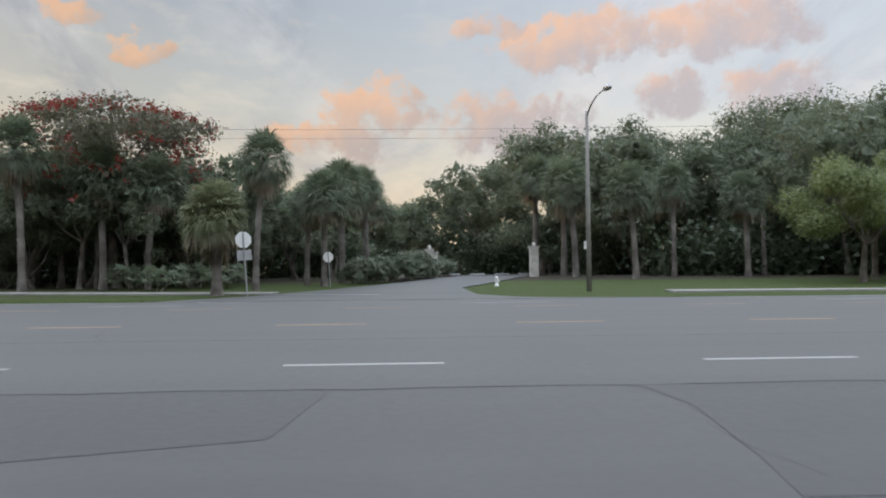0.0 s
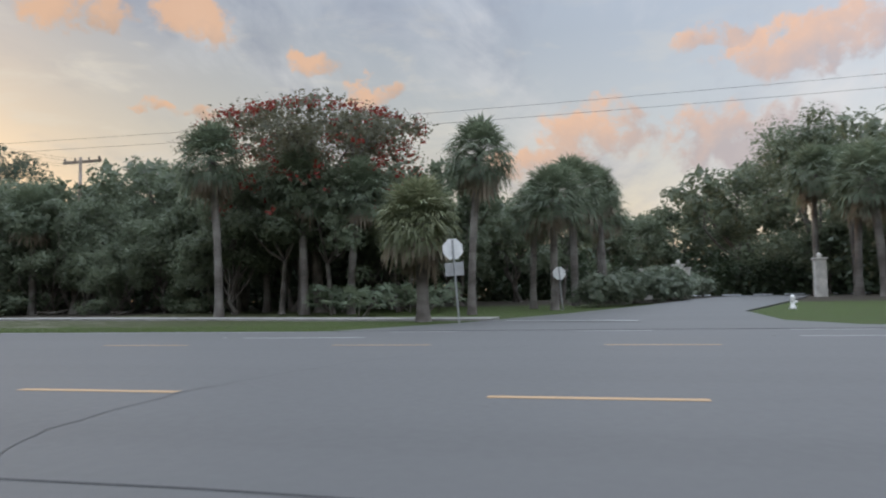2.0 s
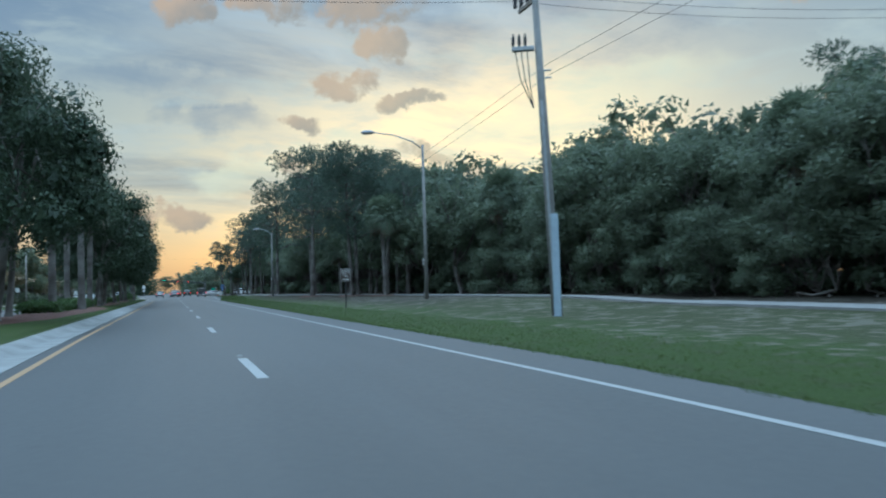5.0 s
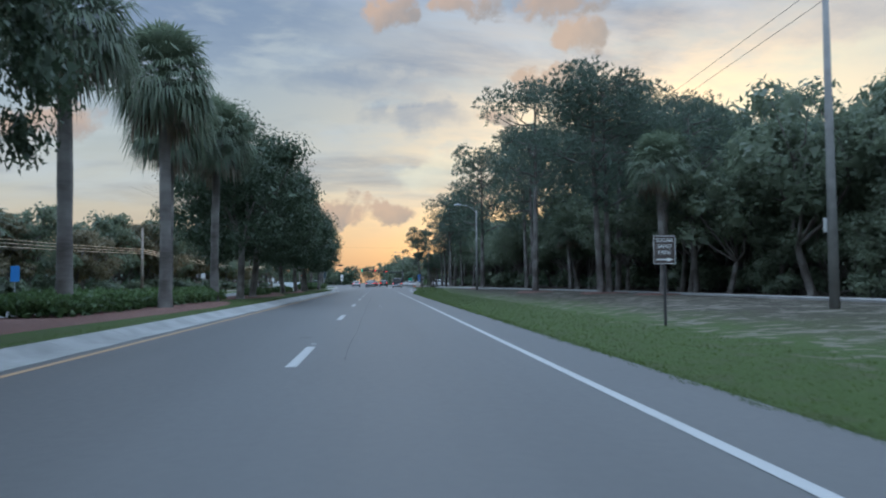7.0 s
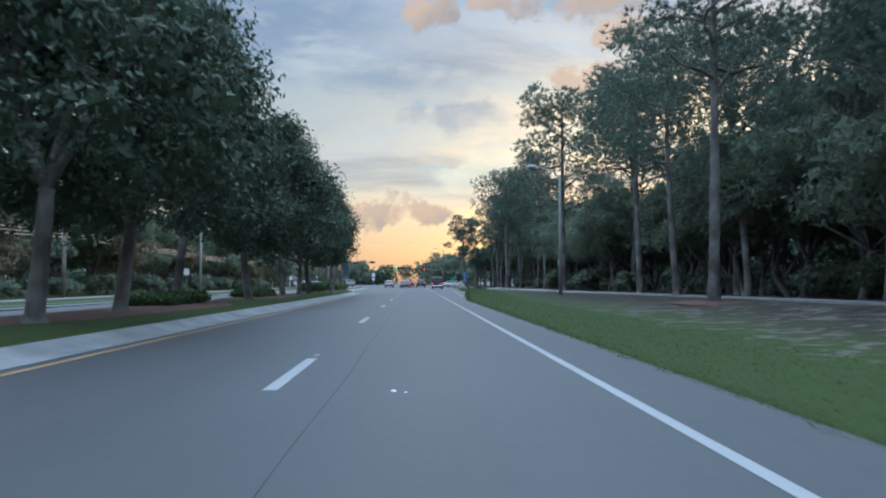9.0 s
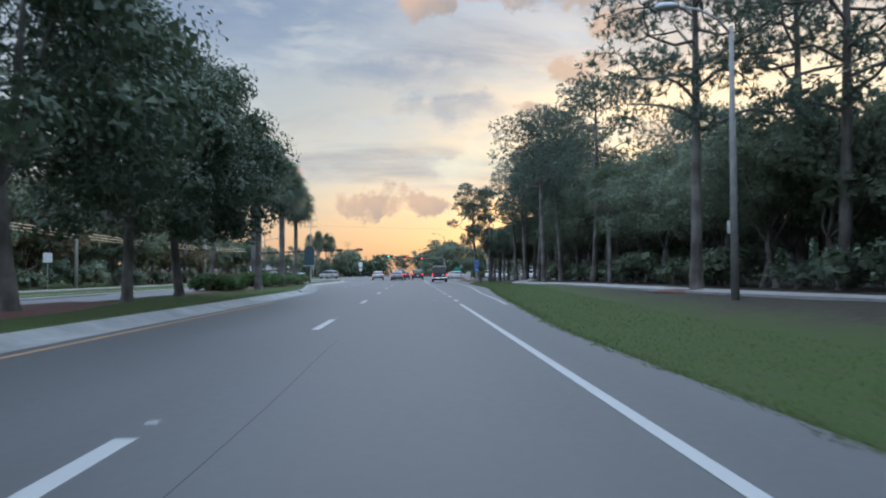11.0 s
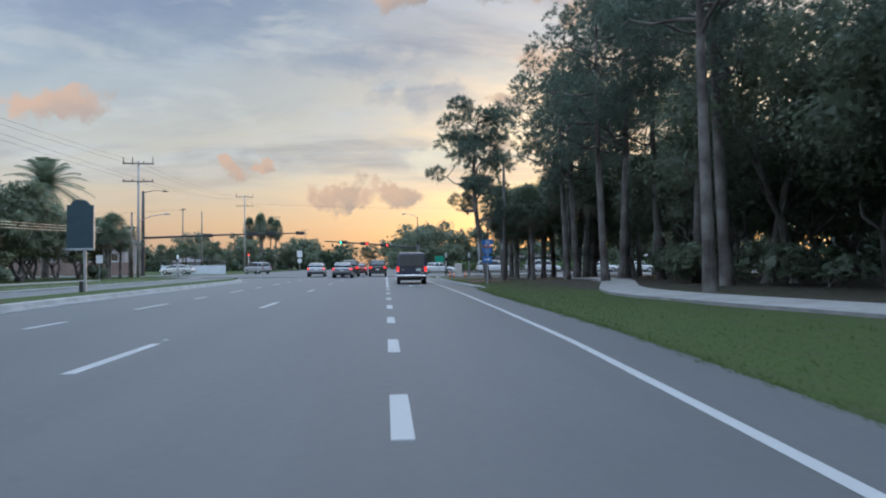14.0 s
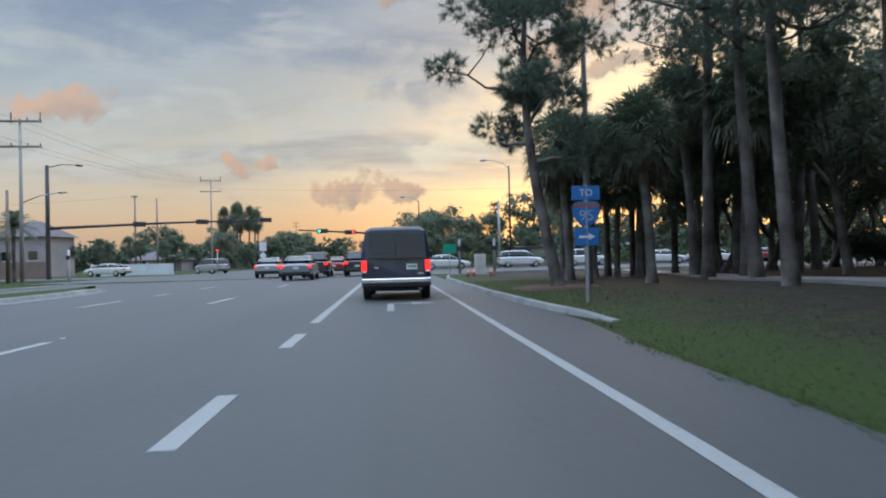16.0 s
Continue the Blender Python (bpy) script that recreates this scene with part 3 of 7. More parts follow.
# ---------------------------------------------------------------- ground and roads
def build_ground():
    xs = sorted({*np.linspace(-900, -60, 15), *np.linspace(-60, -20, 11), *np.linspace(-18, 4, 8), *np.linspace(5, 34, 30), *np.linspace(40, 120, 9), *np.linspace(160, 900, 8)})
    ys = sorted({*np.linspace(-600, -80, 10), *np.linspace(-76, 190, 90), *np.linspace(200, 400, 12), *np.linspace(450, 2500, 12)})
    s = Shape()
    nz = len(xs)
    v = []
    for y in ys:
        for x in xs:
            bump = 0.03 * noise.noise((x * 0.35, y * 0.35, 0)) if 6 < x < 60 else 0.0
            v.append((x, y, -0.03 + rise(x, y) + bump * smooth01((x - 6) / 3)))
    f = [(j * nz + i, j * nz + i + 1, (j + 1) * nz + i + 1, (j + 1) * nz + i) for j in range(len(ys) - 1) for i in range(nz - 1)]
    s.add(v, f)
    tagged(new("ground", s.mesh("ground", GROUND, True)), "grass, leaf litter and sandy patches", "ground", kind="structure")


def edge_right(y):
    """Right edge of the westbound asphalt: it widens for the turning lane."""
    return float(np.interp(y, (-24, -14, -4, 82, 88, 91, 96.5, 104, 109, 111.6, 116, 119, 122, 126, 131, 138, 144, 147.5, 151, 157), (3.3, 3.7, 4.5, 4.6, 4.97, 5.18, 5.5, 6.0, 6.36, 6.55, 6.92, 7.12, 7.28, 7.38, 7.42, 7.48, 7.66, 7.92, 7.72, 7.56)))


def line_right(y):
    """Right edge line."""
    return float(np.interp(y, (-23.4, -12, -4, 40, 82, 92.7, 98, 102, 106, 109, 112, 115.1, 118, 121.7, 124.3, 128, 133, 140), (2.8, 3.25, 3.36, 3.42, 3.46, 4.97, 5.2, 5.3, 5.4, 5.5, 5.64, 5.82, 5.97, 6.15, 6.2, 6.27, 6.35, 6.43)))


def dash(parent, x, y0, y1, mat, w=0.15, dx=0.0):
    s = Shape()
    s.add([(x - w / 2, y0, 0.0), (x + w / 2, y0, 0), (x + w / 2 + dx, y1, 0), (x - w / 2 + dx, y1, 0), (x - w / 2, y0, 0.004), (x + w / 2, y0, 0.004), (x + w / 2 + dx, y1, 0.004), (x - w / 2 + dx, y1, 0.004)], [(4, 5, 6, 7), (0, 1, 5, 4), (2, 3, 7, 6), (1, 2, 6, 5), (3, 0, 4, 7)])
    return part("lane_dash", s, mat, parent)


def marker(parent, x, y):
    s = Shape()
    s.add([(x - 0.05, y - 0.05, 0), (x + 0.05, y - 0.05, 0), (x + 0.05, y + 0.05, 0), (x - 0.05, y + 0.05, 0), (x - 0.04, y - 0.025, 0.018), (x + 0.04, y - 0.025, 0.018), (x + 0.04, y + 0.025, 0.018), (x - 0.04, y + 0.025, 0.018)], [(4, 5, 6, 7), (0, 1, 5, 4), (1, 2, 6, 5), (2, 3, 7, 6), (3, 0, 4, 7)])
    return part("reflector", s, MARKER, parent)


def ribbon(parent, name, pts, w, mat, z=0.004):
    """A painted or tarred line along points."""
    l, r = [], []
    for i, (x, y) in enumerate(pts):
        x0, y0 = pts[max(i - 1, 0)]
        x1, y1 = pts[min(i + 1, len(pts) - 1)]
        d = math.hypot(x1 - x0, y1 - y0)
        nx, ny = -(y1 - y0) / d, (x1 - x0) / d
        ww = w if not callable(w) else w(i)
        l.append((x + nx * ww / 2, y + ny * ww / 2))
        r.append((x - nx * ww / 2, y - ny * ww / 2))
    return flat_strip(name, mat, l, r, z, parent)


def east_edge(y):
    """Far edge of the opposite carriageway, narrower once past the side street."""
    return -17.2 + 3.3 * smooth01((y - 2) / 30)


def build_roads():
    ys = [-400, -250, -120, -80] + [y for y in np.arange(-60, 186, 3.0)]
    road = flat_strip("road_westbound", ASPHALT, [(-9.35 if y < -17.5 else -10.15 if y > 156 else min(-3.75, median_edge(y, 1) - 0.15), y) for y in ys], [(edge_right(y), y) for y in ys], 0.0, None, 0.05)
    tagged(road, "grey asphalt carriageway with painted lanes", "road", kind="structure")
    # cross street at the far junction, and the road beyond it
    xs = np.linspace(-260, 260, 40)
    xr = np.linspace(-19.5, 260, 30)
    cross = flat_strip("road_cross_street", ASPHALT, [(x, 186.0) for x in xr], [(x, 212.0) for x in xr], 0.0, None, 0.05)
    xl = np.linspace(-260, -19.5, 24)
    cross_left = flat_strip("road_cross_street", ASPHALT, [(x, 201.0) for x in xl], [(x, 212.0) for x in xl], 0.0, None, 0.05)
    tagged(cross_left, "grey asphalt cross street at the junction", "road", kind="structure")
    tagged(cross, "wide asphalt cross street at a signalled junction", "road", kind="structure")
    far = flat_strip("road_beyond", ASPHALT, [(-18.0, y) for y in np.linspace(212, 900, 20)], [(8.2, y) for y in np.linspace(212, 900, 20)], 0.0, None, 0.05)
    tagged(far, "asphalt road beyond the junction", "road", kind="structure")
    # eastbound carriageway
    east = flat_strip("road_eastbound", ASPHALT, [(-17.9 if y < -15 else east_edge(y), y) for y in ys], [(-9.35 if y < -17 else -10.2, y) for y in ys], 0.0, None, 0.05)
    tagged(east, "grey asphalt opposite carriageway", "road", kind="structure")
    # side street that the car leaves, patched and cracked
    side = flat_strip("road_side_street", ASPHALT_OLD, [(-17.9, -20), (-19.5, -24.5), (-24, -27.5), (-40, -28), (-90, -28)], [(-17.9, -49), (-19.5, -45.0), (-24, -42), (-40, -41), (-90, -41)], 0.0, None, 0.05)
    tagged(side, "old cracked and patched asphalt side street", "road", kind="structure")
    # park entrance
    l = [(3.2, -24.4), (6.0, -25.5), (9.1, -26.9), (11.5, -28.2), (14.7, -29.9), (24, -33.6), (33, -36.4), (60, -42)]
    r = [(3.2, -44.5), (4.0, -40.2), (5.3, -38.3), (9.0, -37.1), (15.5, -36.9), (24, -39.8), (34, -43.0), (60, -49)]
    park = flat_strip("road_park_entrance", ASPHALT, l, r, lambda x, y: rise(x, y) + 0.01 + 0.03 * smooth01((x - 8) / 4), None, 0.12)
    tagged(park, "asphalt entrance drive that bends into the trees", "road", kind="structure")
    lot = flat_strip("parking_lot", ASPHALT_OLD, [(60.02, -22), (110, -22)], [(60.02, -70), (110, -70)], 0.64, None, 0.05)
    tagged(lot, "shaded parking lot among the trees", "road", kind="structure")
    # lane marks: three metre dashes between the two lanes
    for n in range(-4, 15):
        y = n * 12.19 + (0.85 if n < 1 else 0.3 if n == 1 else 0.0)
        if y - 3 < 182:
            dash(road, 0.0, y - 3.05, y, WHITE_PAINT)
            marker(road, 0.0, y + 0.5)
    for n in range(11, 15):
        dash(road, -3.31, n * 12.19 - 3.05, n * 12.19, WHITE_PAINT)
        dash(road, -3.31, n * 12.19 - 9.1, n * 12.19 - 7.3, WHITE_PAINT)
    # short dashes through the opening in the median
    for n in range(9):
        y = -24.1 - n * 4.88
        dash(road, 2.65, y - 4.0, y - 2.2, WHITE_PAINT, 0.12)
    for n in range(8):
        y = -16.7 - n * 5.1
        dash(road, -2.65 - 0.15 * (n == 0), y - (1.3 if n == 0 else 1.95), y, YELLOW_PAINT, 0.14)
        dash(east, -9.58, -26.36 - n * 4.88 - 1.83, -26.36 - n * 4.88, YELLOW_PAINT, 0.14)
        dash(east, -16.14, -22.72 - n * 4.88 - 1.83, -22.72 - n * 4.88, WHITE_PAINT, 0.13)
    for n in range(0, 16):
        dash(east, -13.7, n * 12.19 - 3.05, n * 12.19, WHITE_PAINT)
    # edge lines
    ribbon(road, "edge_line", [(min(3.46, line_right(y)), y) for y in np.arange(-23.5, 94.6, 1.5)], 0.12, WHITE_PAINT)
    ribbon(road, "edge_line", [(line_right(y), y) for y in np.arange(93, 183.0, 1.5)], 0.125, WHITE_PAINT)
    for n in range(11):
        y = 97.75 + n * 4.86
        dash(road, 3.50, y - 1.7, y, WHITE_PAINT, 0.16)
    ribbon(road, "turn_lane_line", [(3.50, 148.2), (3.50, 183.0)], 0.16, WHITE_PAINT)
    ribbon(road, "stop_bar", [(-9.0, 183.6), (6.3, 183.6)], 0.5, WHITE_PAINT)
    ribbon(park, "stop_bar", [(9.9, -28.2), (8.7, -32.7)], 0.42, WHITE_PAINT, 0.045)
    # right turn arrow ahead of the queue
    arrow = Shape()
    arrow.add([(4.72, 150.6, 0.004), (4.87, 150.6, 0.004), (4.87, 153.0, 0.004), (4.72, 153.2, 0.004), (5.3, 153.0, 0.004), (5.3, 153.35, 0.004), (5.3, 152.6, 0.004), (5.3, 153.75, 0.004), (5.85, 153.18, 0.004)], [(0, 1, 2, 3), (3, 2, 4, 5), (6, 8, 7)])
    part("turn_arrow", arrow, WHITE_PAINT, road)
    # yellow line along the median
    ribbon(road, "yellow_line", [(-3.14 - 0.2 * smooth01((y + 10) / 24), y) for y in np.arange(-11.5, 98, 2.5)], 0.12, YELLOW_PAINT)
    ribbon(east, "yellow_line", [(-10.35, y) for y in np.arange(-12, 180, 4)], 0.14, YELLOW_PAINT)
    ribbon(east, "edge_line", [(-16.95, y) for y in np.arange(-12, 180, 4)], 0.14, WHITE_PAINT)
    # tarred seams and cracks
    rng = random.Random(4)
    ribbon(east, "tar_seam", [(-12.9 + 0.05 * math.sin(y), y) for y in np.arange(-50, -14, 1.5)], 0.03, TAR, 0.002)
    ribbon(side, "tar_seam", [(-17.93 + 0.03 * math.sin(2.3 * y) + 0.02 * math.sin(5.1 * y), y) for y in np.arange(-48, -20.5, 0.5)], 0.022, TAR, 0.003)
    for pts, w in (([(-12.6, -29.0), (-11.6, -28.5), (-9.6, -28.25), (-8.0, -28.4), (-6.15, -28.8), (-4.2, -29.7), (-2.7, -30.8), (-2.5, -31.3), (-2.9, -31.9), (-4.4, -32.4)], 0.045), ([(-18.2, -30.3), (-18.8, -30.6), (-19.4, -30.5), (-20.2, -31.0)], 0.008), ([(-18.3, -33.2), (-18.9, -33.7), (-19.8, -33.8), (-20.6, -34.2)], 0.007), ([(-17.95, -35.9), (-18.9, -36.1), (-19.9, -35.9), (-21.3, -36.0)], 0.012), ([(-17.95, -32.4), (-18.5, -32.7), (-19.3, -33.2)], 0.008)):
        fine = []
        for (xa, ya), (xb, yb) in zip(pts[:-1], pts[1:]):
            for q in range(5):
                fine.append((xa + (xb - xa) * q / 5 + rng.uniform(-0.03, 0.03), ya + (yb - ya) * q / 5 + rng.uniform(-0.03, 0.03)))
        ribbon(side if xa < -17.9 else road, "crack", fine, w * 0.34, CRACK, 0.0045)
    # darker patches where the surface was mended
    for owner, ring in ((side, [(-17.97, -36.0), (-17.97, -36.5), (-17.98, -39.5), (-21.4, -39.6), (-21.3, -35.7), (-20.6, -35.85), (-19.0, -36.1)]), (side, [(-18.0, -29.2), (-18.0, -33.2), (-19.9, -33.0), (-20.6, -30.8)]), (road, [(-0.46, 26.42), (-0.19, 26.52), (-0.17, 26.62), (-0.42, 26.54)])):
        s = Shape()
        s.add([(x, y, 0.003) for x, y in ring], [tuple(range(len(ring)))])
        part("asphalt_patch", s, BITUMEN if owner is road else ASPHALT_DARK, owner)
    for y in (62, 90):
        ribbon(road, "tar_seam", [(0.66 + 0.02 * math.sin(q * 0.7), q) for q in np.arange(y - 40, y - 9, 1.5)], 0.006, TAR, 0.002)
    return road


def nose(a, wide, deep):
    """Point on the blunt rounded end of the median."""
    ca, sa = math.cos(a), math.sin(a)
    return -6.65 + math.copysign(wide * abs(ca) ** (2 / 3), ca), -11.5 - deep * abs(sa) ** (2 / 3)


def median_edge(y, side):
    """Outer edge of the median: side +1 towards the westbound lanes, -1 towards the others."""
    if y < -11.5:
        q = min(1.0, (-11.5 - y) / 5.92)
        return -6.65 + side * 3.28 * max(0.0, 1 - q ** 3) ** (1 / 3)
    if y > 160:
        return -8.02 + side * 1.68 * math.sqrt(max(0.0, 1 - ((y - 160) / 9.0) ** 2))
    if side > 0:
        return -3.37 - 0.23 * smooth01((y + 11) / 20) - 2.75 * smooth01((y - 106) / 30)
    return -9.93 + 0.23 * smooth01((y + 11) / 20)


GUTTER = plain("gutter_concrete", (0.135, 0.135, 0.135), 0.85, var=0.3, scale=0.8, bump=0.004)
REFLECT = plain("reflector_amber", (0.36, 0.19, 0.12), 0.4, 0.0, 0.2, 9.0)


def build_median():
    # soil with turf
    ys = list(np.concatenate([-17.0 + 5.5 * (1 - np.cos(np.linspace(0, math.pi / 2, 10))), np.arange(-9, 160, 3.0), 160 + 8.7 * np.sin(np.linspace(0, math.pi / 2, 8))]))
    turf = Shape()
    nx = 9
    v = []
    for y in ys:
        a, b2 = median_edge(y, -1) + 0.9, median_edge(y, 1) - 1.25 + 0.40 * smooth01((y + 8) / 16) + 0.02 * smooth01((y - 100) / 12)
        if a > b2:
            a = b2 = (a + b2) / 2
        for i in range(nx):
            q = i / (nx - 1)
            v.append((a + (b2 - a) * q, y, 0.13 + 0.09 * math.sin(math.pi * q) + 0.02 * noise.noise((a + q * 5, y * 0.5, 3))))
    turf.add(v, [(j * nx + i, j * nx + i + 1, (j + 1) * nx + i + 1, (j + 1) * nx + i) for j in range(len(ys) - 1) for i in range(nx - 1)])
    tagged(new("median_turf", turf.mesh("median_turf", GROUND, True)), "grass strip of the median", "grass", kind="structure")
    # kerb in cast lengths: gutter, slope and flat top
    kerb = tagged(new("median_kerb"), "pale concrete kerb and gutter round the median", "kerb", kind="structure")
    prof = [(0.0, 0.0), (0.0, 0.012), (0.42, 0.012), (0.50, 0.03), (0.72, 0.12), (0.80, 0.14), (1.28, 0.145), (1.28, 0.0)]
    slim = [(0.0, 0.0), (0.0, 0.012), (0.44, 0.012), (0.47, 0.03), (0.55, 0.14), (0.60, 0.15), (0.86, 0.15), (0.86, 0.0)]
    tip = 168.7
    for side in (1, -1):
        y = -11.5
        while y < tip:
            y1 = min(y + (3.0 if y < 158 else 1.5 if y < 166 else 0.5), tip)
            s, gutter = Shape(), Shape()
            rings, low = [], []
            for yy in (y + 0.008, y1 - 0.008):
                e = median_edge(yy, side)
                fit_in = min(1.0, abs(e + 8.02) / 1.3) if yy > 160 else 1.0
                back = 1.28 - 0.40 * smooth01((yy + 8) / 16)
                shape = slim if y > 108 else prof[:6] + [(back, 0.145), (back, 0.0)]
                rings.append([(e - side * dx * fit_in, yy, z) for dx, z in (shape[2 if y > 108 else 0:] if side > 0 else shape[2 if y > 108 else 0:][::-1])])
                flat = [(0.0, 0.0), (0.0, 0.012), (0.436, 0.012), (0.436, 0.0)]
                low.append([(e - side * dx * fit_in, yy, z) for dx, z in (flat if side > 0 else flat[::-1])])
            s.loft(rings)
            part("kerb_stone", s, KERB, kerb)
            if y > 108:
                gutter.loft(low)
                part("gutter", gutter, GUTTER, kerb, "grimy concrete gutter")
            y = y1
    # rounded nose, in radial lengths
    for n in range(16):
        s = Shape()
        rings = []
        for q in (n, n + 0.5, n + 1):
            a = math.pi * q / 16
            rings.append([(*nose(a, 3.28 - d, 5.92 - d), z) for d, z in prof])
        s.loft(rings)
        part("kerb_stone", s, KERB, kerb)
    ribbon(kerb, "yellow_band", [nose(a, 3.44, 6.05) for a in np.linspace(0.0, math.pi, 60)], 0.18, YELLOW_PAINT, 0.016)
    for a in np.linspace(0.30, 1.05, 11):
        s = Shape()
        s.box(-0.035, -0.085, 0.0, 0.035, 0.085, 0.026, 0.008)
        part("reflector", s, REFLECT, kerb, "amber raised reflector", at=pose(*nose(a, 3.74, 6.32), 0, 0, 0, 53))
    for a in np.linspace(0.35, 1.0, 7):
        s = Shape()
        s.box(-0.035, -0.085, 0.0, 0.035, 0.085, 0.026, 0.008)
        part("reflector", s, REFLECT, kerb, "amber raised reflector", at=pose(*nose(a, 2.1, 4.85), 0.143, 0, 0, 53))


WALK_R = [(-75, 9.6), (-60, 9.6), (-46, 10.3)]
WALK_L = [(-27.5, 11.6), (-24, 12.0), (-15, 13.9), (-3, 16.2), (8, 17.4), (25, 17.9), (50, 17.6), (68, 16.8), (82, 15.0), (92, 13.6), (104, 13.2), (116, 12.9), (124, 12.2), (130, 11.5), (135, 11.3), (138.5, 12.1), (141, 13.4), (146, 14.5), (155, 15.6), (170, 18.0), (184, 21.0)]


def path_points(knots, step):
    ys = np.array([k_[0] for k_ in knots], float)
    xs = np.array([k_[1] for k_ in knots], float)
    t = np.arange(ys[0], ys[-1] + 0.01, step)
    x = np.interp(t, ys, xs)
    ker = np.ones(5) / 5
    xp = np.convolve(np.pad(x, 2, mode="edge"), ker, mode="valid")
    return list(zip(xp.tolist(), t.tolist()))


def build_footpath():
    path = tagged(new("pavement_footpath"), "pale concrete footpath beside the woods", "footpath", kind="structure")
    for knots in (WALK_R, WALK_L):
        pts = path_points(knots, 1.5)
        for i in range(len(pts) - 1):
            s = Shape()
            quad = []
            for j in (i, i + 1):
                x, y = pts[j]
                xa, ya = pts[max(j - 1, 0)]
                xb, yb = pts[min(j + 1, len(pts) - 1)]
                d = math.hypot(xb - xa, yb - ya)
                nx_, ny_ = -(yb - ya) / d * 0.72, (xb - xa) / d * 0.72
                inset = 0.006 if j == i else -0.006
                quad.append((x + nx_, y + ny_ + inset))
                quad.append((x - nx_, y - ny_ + inset))
            a, b2, d2, c2 = quad[0], quad[1], quad[2], quad[3]
            order = (a, b2, c2, d2)
            top = [(x, y, rise(x, y) + 0.05) for x, y in order]
            low = [(x, y, rise(x, y) - 0.06) for x, y in order]
            s.add(top + low, [(0, 1, 2, 3), (0, 4, 5, 1), (1, 5, 6, 2), (2, 6, 7, 3), (3, 7, 4, 0)])
            part("slab", s, CONCRETE, path)
    # footpath beyond the opposite carriageway
    far = flat_strip("pavement_far_side", CONCRETE, [(-22.3, y) for y in np.arange(-10, 180, 6)], [(-20.9, y) for y in np.arange(-10, 180, 6)], 0.03, None, 0.08)
    tagged(far, "pale concrete footpath past the opposite lanes", "footpath", kind="structure")
    gut = flat_strip("kerb_far_side", KERB, [(east_edge(y) - 0.55, y) for y in np.arange(-10, 184, 6)], [(east_edge(y), y) for y in np.arange(-10, 184, 6)], 0.06, None, 0.08)
    tagged(gut, "pale concrete kerb past the opposite lanes", "kerb", kind="structure")
    # kerb that begins beside the turning lane
    kr = tagged(new("corner_kerb"), "pale concrete kerb that curves towards the cross street", "kerb", kind="structure")
    pts = [(8.2, 146.7), (8.02, 148.0), (7.72, 151), (7.56, 156.5), (7.55, 164), (7.6, 172), (8.1, 178), (9.6, 182.5), (12.5, 185.3), (18, 186.2), (30, 186.3)]
    for i in range(len(pts) - 1):
        s = Shape()
        rings = []
        for x, y in (pts[i], pts[i + 1]):
            j = i if (x, y) == pts[i] else i + 1
            xa, ya = pts[max(j - 1, 0)]
            xb, yb = pts[min(j + 1, len(pts) - 1)]
            d = math.hypot(xb - xa, yb - ya)
            nx_, ny_ = (yb - ya) / d, -(xb - xa) / d
            hk = 0.25 if j == 0 else 0.8 if j == 1 else 1.0      # the end runs down into the turf
            rings.append([(x - nx_ * 0.04, y - ny_ * 0.04, -0.02), (x - nx_ * 0.04, y - ny_ * 0.04, 0.012), (x - nx_ * 0.03, y - ny_ * 0.03, 0.03 * hk), (x, y, 0.11 * hk), (x + nx_ * 0.03, y + ny_ * 0.03, 0.125 * hk), (x + nx_ * 0.12, y + ny_ * 0.12, 0.125 * hk), (x + nx_ * 0.12, y + ny_ * 0.12, -0.02)])
        s.loft(rings)
        part("kerb_stone", s, KERB, kr)


build_ground()
build_roads()
build_median()
build_footpath()

# ---------------------------------------------------------------- trees
TREES = {}


def branch(s, a, b2, r0, r1, rng, bend=0.15, segs=6, steps=5):
    """A crooked, tapering limb from a to b2; returns its points."""
    a, b2 = Vector(a), Vector(b2)
    ln = (b2 - a).length
    off = Vector(rng.normal(size=3)) * ln * bend
    pts = []
    for i in range(steps + 1):
        q = i / steps
        p = a.lerp(b2, q) + off * math.sin(math.pi * q)
        if 0 < i < steps:
            p += Vector(rng.normal(size=3)) * ln * 0.02
        pts.append(p)
    s.tube(pts, [r0 + (r1 - r0) * i / steps for i in range(steps + 1)], segs, cap=False)
    return pts


def clump(s, centre, radius, n, size, aspect, rng, flat=0.75, tri=False):
    p = rng.normal(size=(n, 3))
    p /= np.linalg.norm(p, axis=1)[:, None]
    r = radius * rng.uniform(0.45, 1.08, size=(n, 1)) ** 0.6
    q = p * r
    q[:, 2] *= flat
    s.leaves(q + np.array(centre), size, aspect, rng, normals=p, tri=tri)


